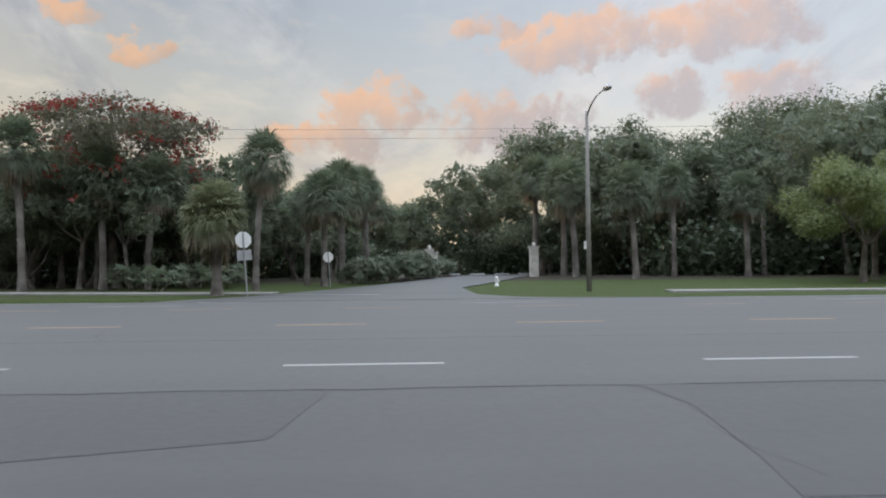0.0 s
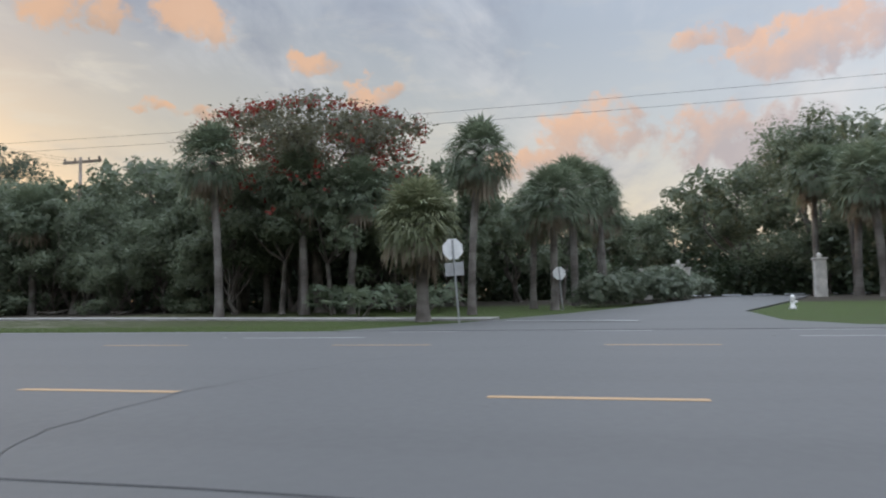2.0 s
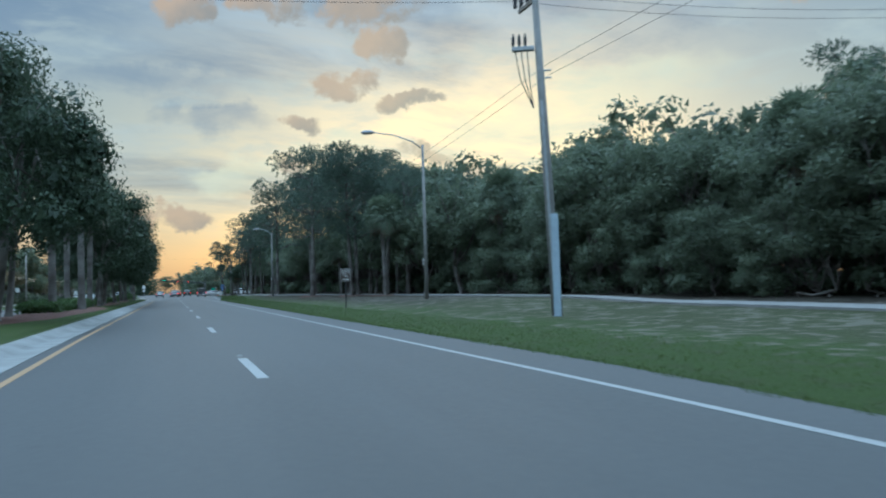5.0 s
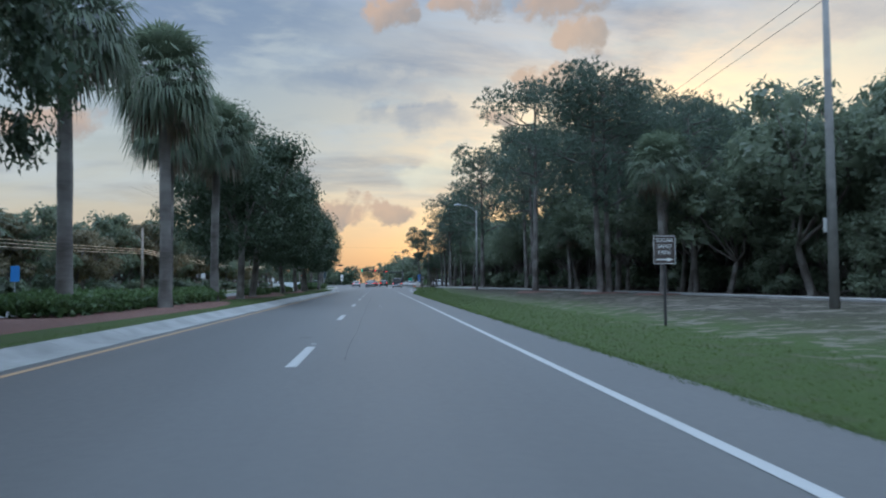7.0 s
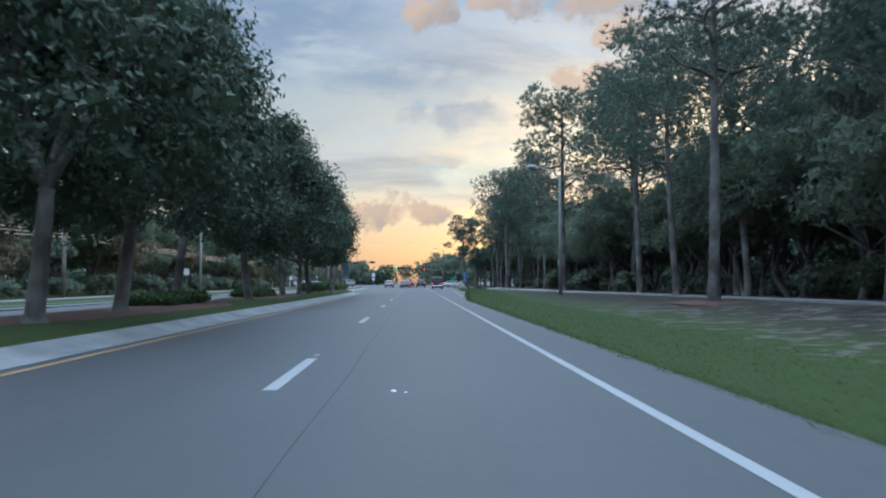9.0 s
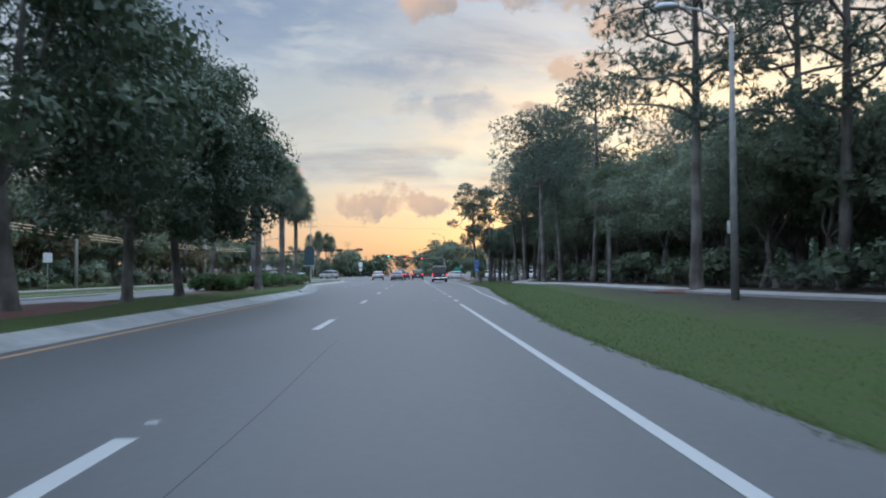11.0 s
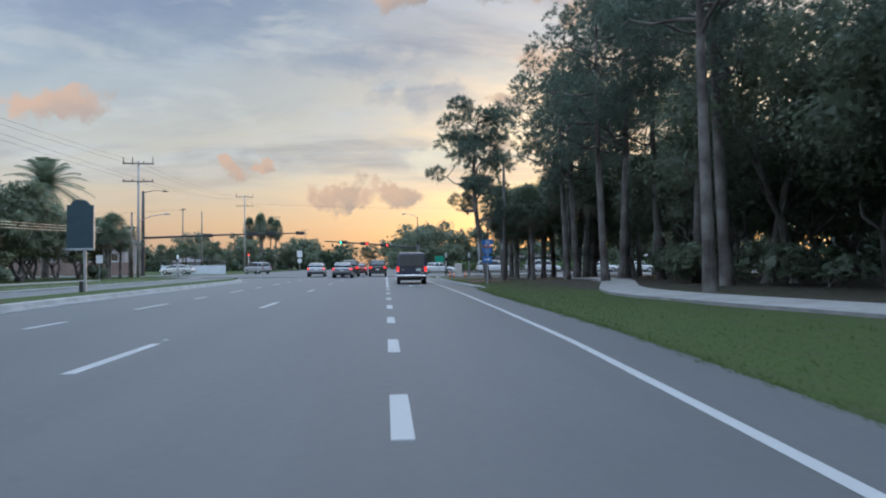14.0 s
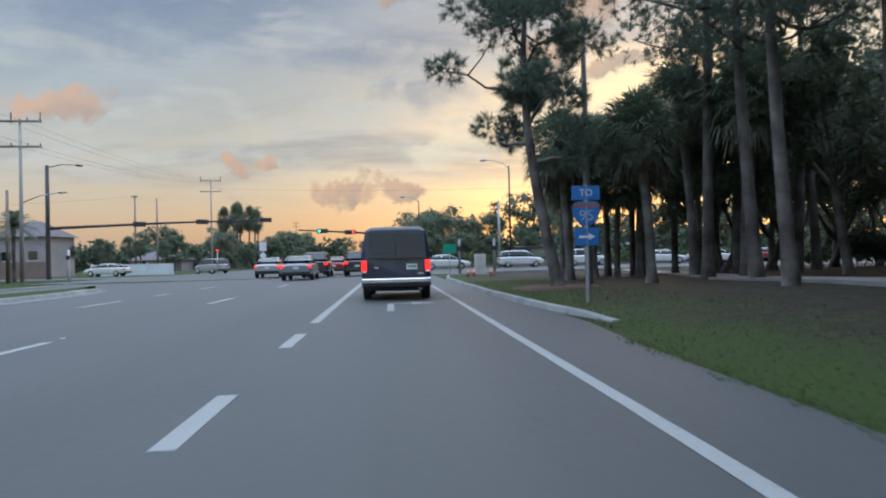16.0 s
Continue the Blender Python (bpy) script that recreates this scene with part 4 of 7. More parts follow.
def broadleaf(key, height, spread, seed, leaf, clear=0.28, clumps=34, per=230, size=0.24, trunk_r=0.24, lean=0.3, flat=0.7, name="tree", label="", red=0, umbrella=False, multi=1, limbs=False, low=0.18):
    """A spreading tree: trunk, limbs and a broken crown of many small leaf sprays."""
    rng = np.random.default_rng(seed)
    root = thing(name, label, "tree")
    wood, crown = Shape(), Shape()
    tips = []
    for m in range(multi):
        base = Vector((rng.normal() * 0.3 * (multi > 1), rng.normal() * 0.3 * (multi > 1), -0.1))
        fork = Vector((rng.normal() * lean, rng.normal() * lean, height * clear * rng.uniform(0.9, 1.15)))
        wood.tube([base, base + Vector((0, 0, 0.25)), base.lerp(fork, 0.4), fork], [trunk_r * 1.7, trunk_r * 1.12, trunk_r, trunk_r * 0.85], 10 if limbs else 7, cap=False)
        for i in range(6 if multi == 1 else 4):
            a = 2 * math.pi * (i + rng.uniform(-0.3, 0.3)) / (6 if multi == 1 else 4)
            rad = spread * rng.uniform(0.35, 0.75)
            top = Vector((math.cos(a) * rad, math.sin(a) * rad, height * rng.uniform(0.58, 0.86)))
            wood_l = Shape() if limbs else wood
            pts = branch(wood_l, fork, top, trunk_r * 0.55, trunk_r * 0.14, rng, 0.10, 6 if limbs else 4)
            tips.append(pts[-1])
            for q in range(2):
                e = pts[3] + Vector(rng.normal(size=3)) * spread * 0.3
                e.z = max(e.z, height * 0.42)
                tips.append(branch(wood_l, pts[3], e, trunk_r * 0.25, trunk_r * 0.07, rng, 0.12, 5 if limbs else 3, 3)[-1])
            if limbs:
                part("limb", wood_l, OAK_BARK, root, smooth=True)
    for i in range(clumps):
        if i < len(tips) and rng.random() < 0.8:
            ctr = np.array(tips[i])
        else:
            a = rng.uniform(0, 2 * math.pi)
            q = math.sqrt(rng.uniform(0.05, 1.0))
            up = math.sqrt(max(0.0, 1 - q * q))
            lo = height * (0.70 if umbrella else clear + low)
            zz = lo + (height * 0.93 - lo) * up * rng.uniform(0.55, 1.0) if rng.random() < 0.75 else lo + rng.uniform(-0.05, 0.12) * height
            ctr = np.array((math.cos(a) * q * spread * 0.88, math.sin(a) * q * spread * 0.88, zz))
        rr = spread * rng.uniform(0.20, 0.34)
        clump(crown, ctr, rr, int(per * 1.8), size * 0.80, 0.62, rng, flat * (0.6 if umbrella else 1.0), True)
        clump(crown, ctr, rr * 0.55, per // 4, size * 1.6, 0.85, rng, flat * (0.6 if umbrella else 1.0), True)
    part("trunk", wood, OAK_BARK, root, smooth=True)
    part("crown", crown, leaf, root)
    if red:
        fl = Shape()
        for i in range(red):
            a = rng.uniform(0, 2 * math.pi)
            q = math.sqrt(rng.uniform(0.1, 1.0))
            zz = height * (0.80 + 0.17 * (1 - q)) if rng.random() < 0.55 else height * rng.uniform(0.4, 0.82)
            clump(fl, np.array((math.cos(a) * q * spread * 0.95, math.sin(a) * q * spread * 0.95, zz)), 0.34, 12, 0.17, 0.8, rng)
        part("blossom", fl, FLOWER, root, "scarlet blossom")
    TREES[key] = root
    return root


def pine(key, height, seed, clear=0.5, spread=3.4, pads=42, per=38, trunk_r=0.19, lean=0.4, needles=15, dome=0.45, sway=None):
    """A slash pine: bare trunk, crooked boughs, and rounded pads of needle tufts that build a domed crown."""
    rng = np.random.default_rng(seed)
    root = thing("pine_tree", "tall slash pine with a bare trunk and domed crown", "tree")
    wood, crown = Shape(), Shape()
    drift = (rng.normal() * lean, rng.normal() * lean, 0)
    sway = Vector(drift if sway is None else sway)
    spine = [Vector((sway.x * math.sin(q * 2.4), sway.y * math.sin(q * 2.0), -0.1 + height * 0.93 * q)) for q in np.linspace(0, 1, 12)]
    radii = [trunk_r * (1.35 if i == 0 else 1.0) * (1 - 0.80 * (i / 11) ** 1.4) for i in range(12)]
    wood.tube(spine, radii, 10, cap=False)
    boughs = pads * 2 // 5
    ends = []
    for i in range(boughs):
        t = ((i + 0.5) / boughs) ** 0.85
        q = clear + (1 - clear) * t
        p = spine[int(q * 11)].lerp(spine[min(11, int(q * 11) + 1)], q * 11 - int(q * 11))
        a = i * 2.4 + rng.uniform(-0.5, 0.5)
        ln = spread * math.sqrt(max(0.06, 1 - ((t - dome) / (1.06 - dome if t > dome else dome + 0.25)) ** 2)) * rng.uniform(0.70, 1.08)
        e = p + Vector((math.cos(a) * ln, math.sin(a) * ln, ln * rng.uniform(0.10, 0.42)))
        pts = branch(wood, p, e, trunk_r * 0.34 * (1.2 - 0.6 * t), 0.025, rng, 0.14, 5, 5)
        ends.append((pts[-1], rng.uniform(0.8, 1.2)))
        for m in range(2 if rng.random() < 0.6 else 1):
            s0 = pts[rng.integers(2, 5)]
            e2 = s0 + Vector(rng.normal(size=3)) * ln * 0.26 + Vector((0, 0, 0.5))
            branch(wood, s0, e2, 0.04, 0.014, rng, 0.1, 4, 3)
            ends.append((e2, rng.uniform(0.6, 1.0)))
    ends.append((spine[-1] + Vector((0, 0, height * 0.02)), 1.1))
    for e, w in ends:
        rad = 0.36 * spread * w
        n = int(per * w * w) + 8
        d = rng.normal(size=(n, 3))
        d[:, 2] += 0.25
        d /= np.linalg.norm(d, axis=1)[:, None]
        ctr = np.array(e) + d * rad * rng.uniform(0.25, 1.0, size=(n, 1)) ** 0.5 * np.array((1.0, 1.0, 0.62))
        ctr = np.repeat(ctr, needles, axis=0)
        dirs = rng.normal(size=(n * needles, 3)) + np.repeat(d, needles, axis=0) * 0.7
        dirs[:, 2] += 0.25
        dirs /= np.linalg.norm(dirs, axis=1)[:, None]
        ln = rng.uniform(0.18, 0.38, size=(n * needles, 1))
        side = np.cross(dirs, rng.normal(size=(n * needles, 3)) * 0.45 + np.repeat(d, needles, axis=0))
        side /= np.linalg.norm(side, axis=1)[:, None]
        hw = 0.36 / needles
        v = np.stack([ctr - side * hw, ctr + side * hw, ctr + dirs * ln], axis=1).reshape(-1, 3)
        o = len(crown.v)
        crown.v.extend(map(tuple, v.tolist()))
        crown.f.extend([(o + 3 * i, o + 3 * i + 1, o + 3 * i + 2) for i in range(n * needles)])
    part("trunk", wood, PINE_BARK, root, smooth=True)
    part("crown", crown, PINE_LEAF, root)
    TREES[key] = root
    return root


def fan_frond(s, base, out, ln, rng, blades=22, hang=0.35, stalk=0.52):
    """One fan-shaped frond on its stalk."""
    out = Vector(out).normalized()
    side = out.cross(Vector((0, 0, 1)))
    side = side.normalized() if side.length > 0.05 else Vector((1, 0, 0))
    up = side.cross(out).normalized()
    hub = Vector(base) + out * ln * stalk - Vector((0, 0, hang * ln * 0.12))
    s.tube([base, Vector(base).lerp(hub, 0.5) + Vector((0, 0, 0.04 * ln)), hub], [0.025, 0.02, 0.012], 3, cap=False)
    for i in range(blades):
        q = (i + 0.5) / blades * 2 - 1
        a = q * 1.9
        d = (out * math.cos(a) + side * math.sin(a) + up * rng.uniform(-0.1, 0.25)).normalized()
        bl = ln * 0.56 * (1 - 0.22 * abs(q)) * rng.uniform(0.82, 1.12)
        mid = hub + d * bl * 0.5 + up * 0.05 * ln * (1 - abs(q)) - Vector((0, 0, hang * bl * 0.12))
        tip = hub + d * bl * (0.95 - 0.25 * hang) - Vector((0, 0, hang * bl * rng.uniform(0.6, 1.15)))
        w = (d.cross(up)).normalized() * bl * 0.9 / blades
        s.add([hub, mid + w, tip, mid - w], [(0, 1, 2, 3)])


def sabal(key, trunk, seed, fronds=46, ln=1.75, skirt=26, r=0.17, lean=0.4, label="cabbage palm with a grey trunk and fan fronds", droop=(0.13, 0.32), leaf=None, nb=24):
    """A cabbage palm: trunk, fan fronds and a skirt of dead ones."""
    rng = np.random.default_rng(seed)
    root = thing("cabbage_palm", label, "palm tree")
    wood, green, dead = Shape(), Shape(), Shape()
    off = Vector((rng.normal() * lean, rng.normal() * lean, 0))
    spine = [Vector((off.x * q * q, off.y * q * q, -0.1 + (trunk + 0.1) * q)) for q in np.linspace(0, 1, 10)]
    wood.tube(spine, [r * (1.5 if i == 0 else 1.12 if i == 1 else 1.0 + 0.12 * (i > 7)) + rng.uniform(-0.008, 0.008) for i in range(10)], 12, cap=False)
    top = spine[-1]
    for i in range(18):      # old leaf boots
        a, z = rng.uniform(0, 2 * math.pi), -rng.uniform(0.1, 0.9)
        p = top + Vector((math.cos(a) * r, math.sin(a) * r, z))
        wood.tube([p, p + Vector((math.cos(a) * 0.16, math.sin(a) * 0.16, 0.22))], [0.04, 0.015], 4, cap=False)
    for i in range(fronds):
        a = i * 2.39996 + rng.uniform(-0.2, 0.2)
        q = (i + 0.5) / fronds
        elev = radians(82 - 124 * q ** 0.85)
        d = Vector((math.cos(a) * math.cos(elev), math.sin(a) * math.cos(elev), math.sin(elev)))
        fan_frond(green, top + Vector((0, 0, 0.25 * (1 - q))), d, ln * rng.uniform(0.88, 1.1), rng, blades=nb, hang=droop[0] + droop[1] * q)
    for i in range(skirt):
        a = i * 2.39996 + 1.0
        elev = radians(-rng.uniform(18 if skirt > 60 else 35, 80))
        d = Vector((math.cos(a) * math.cos(elev), math.sin(a) * math.cos(elev), math.sin(elev)))
        fan_frond(dead, top - Vector((0, 0, 0.1)), d, ln * rng.uniform(0.55, 0.95) * (1.12 if skirt > 60 else 1.0), rng, blades=13, hang=0.6)
    part("trunk", wood, PALM_BARK, root, smooth=True)
    part("crown", green, leaf or PALM_LEAF, root)
    if skirt:
        part("dead_fronds", dead, DEAD_FROND, root, "hanging grey-brown dead fronds")
    TREES[key] = root
    return root


def feather_palm(key, trunk, seed, fronds=40, ln=3.0):
    """A date palm with feather fronds."""
    rng = np.random.default_rng(seed)
    root = thing("date_palm", "date palm with arching feather fronds", "palm tree")
    wood, green = Shape(), Shape()
    wood.tube([(0, 0, -0.1), (0.05, 0, trunk * 0.5), (0, 0.08, trunk)], [0.26, 0.2, 0.24], 10, cap=False)
    for i in range(fronds):
        a = i * 2.39996
        q = (i + 0.5) / fronds
        elev = radians(85 - 105 * q)
        d = Vector((math.cos(a) * math.cos(elev), math.sin(a) * math.cos(elev), math.sin(elev)))
        pts = [Vector((0, 0, trunk)) + d * ln * u - Vector((0, 0, 1)) * ln * 0.42 * u * u for u in np.linspace(0, 1, 9)]
        green.tube(pts, [0.03 - 0.003 * u for u in range(9)], 3, cap=False)
        for u in range(1, 9):
            t = (pts[u] - pts[u - 1]).normalized()
            side = t.cross(Vector((0, 0, 1))).normalized()
            for sg in (-1, 1):
                for h in (0.0, 0.33, 0.66):
                    b0 = pts[u - 1].lerp(pts[u], h)
                    tip = b0 + side * sg * ln * 0.19 + t * 0.22 - Vector((0, 0, 0.12))
                    green.add([b0 - t * 0.03, b0 + t * 0.05, tip], [(0, 1, 2)])
    part("trunk", wood, PALM_BARK, root, smooth=True)
    part("crown", green, PALM_LEAF, root)
    TREES[key] = root
    return root


def shrub(key, w, h, seed, leaf, per=900, size=0.16, label="dense green shrub", name="shrub", spiky=False):
    rng = np.random.default_rng(seed)
    root = thing(name, label, "shrub")
    s, st = Shape(), Shape()
    if spiky:
        for i in range(int(w * 14)):
            p = Vector((rng.uniform(-w, w) * 0.5, rng.uniform(-w, w) * 0.5, h * rng.uniform(0.15, 0.5)))
            a, el2 = rng.uniform(0, 6.28), rng.uniform(0.1, 1.2)
            fan_frond(s, p, (math.cos(a) * math.cos(el2), math.sin(a) * math.cos(el2), math.sin(el2)), h * 0.6, rng, 11, 0.3)
    else:
        for i in range(12):
            ctr = np.array((rng.uniform(-0.36, 0.36) * w, rng.uniform(-0.36, 0.36) * w, h * rng.uniform(0.28, 0.72)))
            clump(s, ctr, min(w, h) * 0.34, per // 12, size * 0.8, 0.7, rng, 0.8, True)
            clump(s, ctr, min(w, h) * 0.22, per // 60, size * 2.4, 0.8, rng, 0.8)
    for i in range(3):
        st = Shape()
        st.tube([(rng.uniform(-0.2, 0.2) * w, rng.uniform(-0.2, 0.2) * w, -0.05), (rng.uniform(-0.3, 0.3) * w, rng.uniform(-0.3, 0.3) * w, h * 0.5)], [0.03, 0.012], 5, cap=False)
        part("stem", st, OAK_BARK, root)
    part("foliage", s, leaf, root)
    TREES[key] = root
    return root


PLACED = set()


def plant(key, x, y, scale=1.0, turn=None, group="", z=None, sz=None, label=""):
    """Sets a tree of this kind at a place; the first call moves the built one."""
    z = (rise(x, y) - 0.02) if z is None else z
    turn = (x * 37.7 + y * 53.1) % 360 if turn is None else turn
    m = pose(x, y, z, 0, 0, turn) @ Matrix.Diagonal((scale, scale, scale if sz is None else sz, 1))
    src = TREES[key]
    if key not in PLACED:
        PLACED.add(key)
        src.matrix_basis = m
        ob = src
    else:
        keep = src.matrix_basis.copy()
        src.matrix_basis = Matrix.Identity(4)
        ob = copy_thing(src, m)
        src.matrix_basis = keep
        ob.matrix_basis = m
    if group:
        ob["group"] = group
    if label:
        ob["label"] = label
    return ob


LO = "broad live oak with a dense dark crown in the mulched median"
broadleaf("oak_a", 11.5, 5.2, 11, OAK_OR_SHADED_LEAF, clear=0.27, clumps=80, per=185, size=0.21, trunk_r=0.22, low=0.05, name="live_oak", label=LO, limbs=True)
broadleaf("oak_b", 10.5, 4.6, 12, OAK_OR_SHADED_LEAF, clear=0.26, clumps=76, per=185, size=0.21, trunk_r=0.20, low=0.05, name="live_oak", label=LO, limbs=True)
broadleaf("oak_c", 11.0, 4.6, 14, OAK_OR_SHADED_LEAF, clear=0.37, clumps=66, per=250, size=0.20, trunk_r=0.20, low=0.08, name="live_oak", label=LO, limbs=True)
broadleaf("wood_a", 9.5, 3.9, 21, TREE_LEAF, clear=0.14, clumps=46, per=150, size=0.215, trunk_r=0.17, name="woodland_tree", label="woodland tree thick with leaves and vines", multi=2)
broadleaf("wood_b", 8.0, 3.6, 22, TREE_LEAF, clear=0.10, clumps=46, per=126, size=0.23, trunk_r=0.15, name="woodland_tree", label="woodland tree thick with leaves and vines", multi=3)
broadleaf("wood_d", 10.5, 4.3, 27, TREE_LEAF, clear=0.20, clumps=54, per=190, size=0.17, trunk_r=0.17, name="woodland_tree", label="dense small-leaved tree at the edge of the woods", multi=2)
broadleaf("thicket", 5.2, 2.9, 28, TREE_LEAF, clear=0.05, clumps=44, per=120, size=0.16, trunk_r=0.06, low=0.02, name="thicket_tree", label="low tangle of leaves and vines at the edge of the woods", multi=3)
broadleaf("dome", 13.5, 5.4, 29, TREE_LEAF, clear=0.22, clumps=62, per=170, size=0.24, trunk_r=0.24, low=0.04, flat=0.8, name="woodland_tree", label="broad domed tree rising over the palms")
broadleaf("wood_c", 13.5, 5.0, 23, TREE_LEAF, clear=0.30, clumps=44, per=92, size=0.42, trunk_r=0.24, name="woodland_tree", label="tall woodland tree with a rounded crown")
broadleaf("far_a", 9.5, 3.9, 24, TREE_LEAF, clear=0.14, clumps=40, per=44, size=0.43, trunk_r=0.17, name="woodland_tree", label="woodland tree thick with leaves and vines", multi=2)
broadleaf("far_c", 13.5, 5.2, 25, TREE_LEAF, clear=0.24, clumps=44, per=42, size=0.52, trunk_r=0.24, name="woodland_tree", label="tall woodland tree with a rounded crown")
broadleaf("far_tan", 9.0, 4.0, 26, SUNSET_LEAF, clear=0.14, clumps=38, per=46, size=0.48, trunk_r=0.17, name="woodland_tree", label="tree with warm evening light put into its olive-brown leaf colour", multi=2)
broadleaf("pale", 8.6, 4.6, 31, PALE_LEAF, clear=0.24, clumps=36, per=220, size=0.22, trunk_r=0.18, name="pale_green_tree", label="light green feathery tree by the footpath")
broadleaf("poinciana", 11.6, 6.3, 41, FLAME_LEAF, clear=0.30, clumps=64, per=90, size=0.22, trunk_r=0.28, name="flame_tree", label="spreading flame tree with scarlet blossom", red=290, umbrella=True, multi=2, limbs=True)
pine("pine_a", 18.5, 51, clear=0.52, spread=4.3, pads=46, trunk_r=0.24)
pine("pine_b", 17.0, 52, clear=0.42, spread=4.0, pads=50, trunk_r=0.21, lean=0.7)
pine("pine_c", 15.5, 53, clear=0.40, spread=3.9, pads=48, trunk_r=0.22, lean=0.5)
pine("pine_lone", 11.6, 54, clear=0.34, spread=2.6, pads=36, per=52, trunk_r=0.20, needles=40, sway=(-0.95, 0.2, 0))
pine("pine_open", 16.5, 55, clear=0.48, spread=3.8, pads=36, trunk_r=0.23, lean=0.15, needles=24)
sabal("palm_tall", 7.2, 61, fronds=66, ln=1.95, skirt=24, droop=(0.12, 0.50))
sabal("palm_mid", 5.4, 62, fronds=62, ln=1.9, skirt=24, lean=0.25)
sabal("palm_short", 3.7, 63, fronds=120, ln=1.85, skirt=70, leaf=PALM_PALE, r=0.24, lean=0.05, label="short cabbage palm with a full round head and dead skirt")
sabal("palm_median", 7.3, 64, fronds=84, ln=2.05, skirt=24, r=0.175, lean=0.22, droop=(0.14, 0.62), nb=28, label="cabbage palm with a straight trunk in the median hedge")
feather_palm("date", 6.2, 65)
shrub("bush", 3.2, 2.2, 71, SHRUB_LEAF, per=1500, size=0.2, label="grey-green sea grape bush beside the drive")
shrub("under", 3.4, 2.4, 72, TREE_LEAF, per=1100, size=0.24, label="undergrowth at the edge of the woods", name="undergrowth_bush")
shrub("palmetto", 2.2, 1.6, 73, PALM_LEAF, label="saw palmetto at the edge of the woods", name="saw_palmetto", spiky=True)

# --- median
for key, y, sc, dx in (("oak_a", 54.2, 1.0, 0.5), ("oak_b", 59.0, 1.05, 0.4), ("oak_a", 68.0, 0.95, -1.0), ("oak_b", 75.5, 1.03, 0.2), ("oak_a", 84.5, 0.93, 0.3), ("oak_b", 91.0, 0.90, 0.3), ("oak_b", 96.3, 0.97, 0.2)):
    plant(key, -7.1 + dx, y, sc * 0.87, group="oaks in the median", z=0.26, sz=sc * 0.98)
plant("oak_a", -7.3, 19.5, 0.86, group="oaks in the median", z=0.26, sz=1.04)
plant("oak_b", -8.0, 26.0, 0.70, group="oaks in the median", z=0.26, sz=1.12)
plant("oak_c", -7.9, 104.2, 0.56, group="oaks in the median", z=0.26, sz=0.88)
for y, sc, dx in ((31.6, 1.08, 0.0), (38.3, 1.10, 0.7), (44.1, 1.06, -0.8), (48.4, 1.08, 0.2), (108.0, 0.90, 0.6), (114.0, 0.92, -0.9), (118.6, 0.93, 0.0), (120.2, 0.97, -0.3), (125.7, 0.86, -0.2)):
    plant("palm_median", -7.0 + dx, y, sc, group="palms in the median", z=0.26)

# --- by the park entrance
plant("palm_short", 10.9, -24.9, 1.0, 20)
plant("palm_tall", 16.0, -25.7, 0.97, 40, "palms by the park entrance")
plant("palm_tall", 15.4, -13.6, 1.04, 200, "palms by the park entrance")
for x, y, key, sc in ((20.8, -15.3, "palm_tall", 1.0), (22.3, -12.5, "palm_mid", 1.2), (18.6, -19.0, "palm_mid", 1.1), (20.5, -28.9, "palm_mid", 1.0), (22.5, -27.6, "palm_mid", 0.95), (26.0, -29.5, "palm_mid", 1.2), (31.0, -31.0, "palm_tall", 0.95), (36.0, -30.5, "palm_mid", 1.15), (44.0, -46.0, "palm_tall", 1.25), (41.0, -48.0, "palm_mid", 1.35), (47.0, -49.5, "palm_tall", 1.3), (34.0, -47.5, "palm_mid", 1.35), (32.0, -54.8, "palm_tall", 1.0), (38.0, -57.0, "palm_mid", 1.3), (30.5, -60.0, "palm_mid", 1.15), (34.0, -63.0, "palm_tall", 1.0), (22.5, -64.0, "palm_mid", 0.95), (23.2, -65.2, "palm_mid", 1.05), (22.0, -66.2, "palm_mid", 0.9), (28.0, -50.5, "palm_mid", 1.2)):
    plant(key, x, y, sc, group="palms by the park entrance")
plant("poinciana", 21.6, -15.8, 1.06, 75)
for x, y, key, sc in ((18.4, -16.6, "palm_mid", 1.2), (20.2, -11.6, "wood_b", 0.85), (23.4, -19.4, "wood_a", 0.85), (19.4, -17.7, "wood_c", 0.60), (19.7, -14.7, "wood_c", 0.63), (23.0, -13.8, "wood_a", 0.95)):
    plant(key, x, y, sc, group="palms and trees round the flame tree")
plant("pale", 19.5, -62.0, 1.05, 0)
plant("pale", 22.5, -70.0, 1.15, 0)
for x, y, key, sc in ((56, -76, "dome", 1.69), (62, -84, "dome", 1.64), (56, -60, "dome", 1.41), (62, -50, "dome", 1.47), (72, -44, "far_c", 1.30), (80, -38, "far_c", 1.00), (52, -54, "far_c", 1.24), (46, -56, "far_a", 1.53), (66, -33, "far_c", 0.78), (54, -30, "far_a", 1.00), (48, -62, "far_c", 1.13), (44, -70, "far_a", 1.41), (40, -66, "far_a", 1.10), (52, -68, "dome", 1.30), (78, -60, "far_c", 1.24)):
    plant(key, x, y, sc, group="trees round the park")
for x, y, key, sc in ((90, -46, "far_c", 1.24), (96, -34, "far_c", 1.00), (30, -80, "far_a", 1.10), (24, -88, "far_c", 0.90), (40, -92, "dome", 1.20), (28, -74, "far_a", 1.10), (36, -74, "far_a", 1.20), (43, -27, "far_a", 1.00), (34, -25, "far_a", 0.85), (28, -22, "far_a", 1.05), (25, -18, "far_a", 0.95), (30, -17, "far_a", 1.05), (24.5, -10, "far_a", 1.1), (21, -21, "far_a", 0.75), (38, -20, "far_a", 0.95), (46, -22, "far_a", 1.00)):
    plant(key, x, y, sc, group="trees round the park")
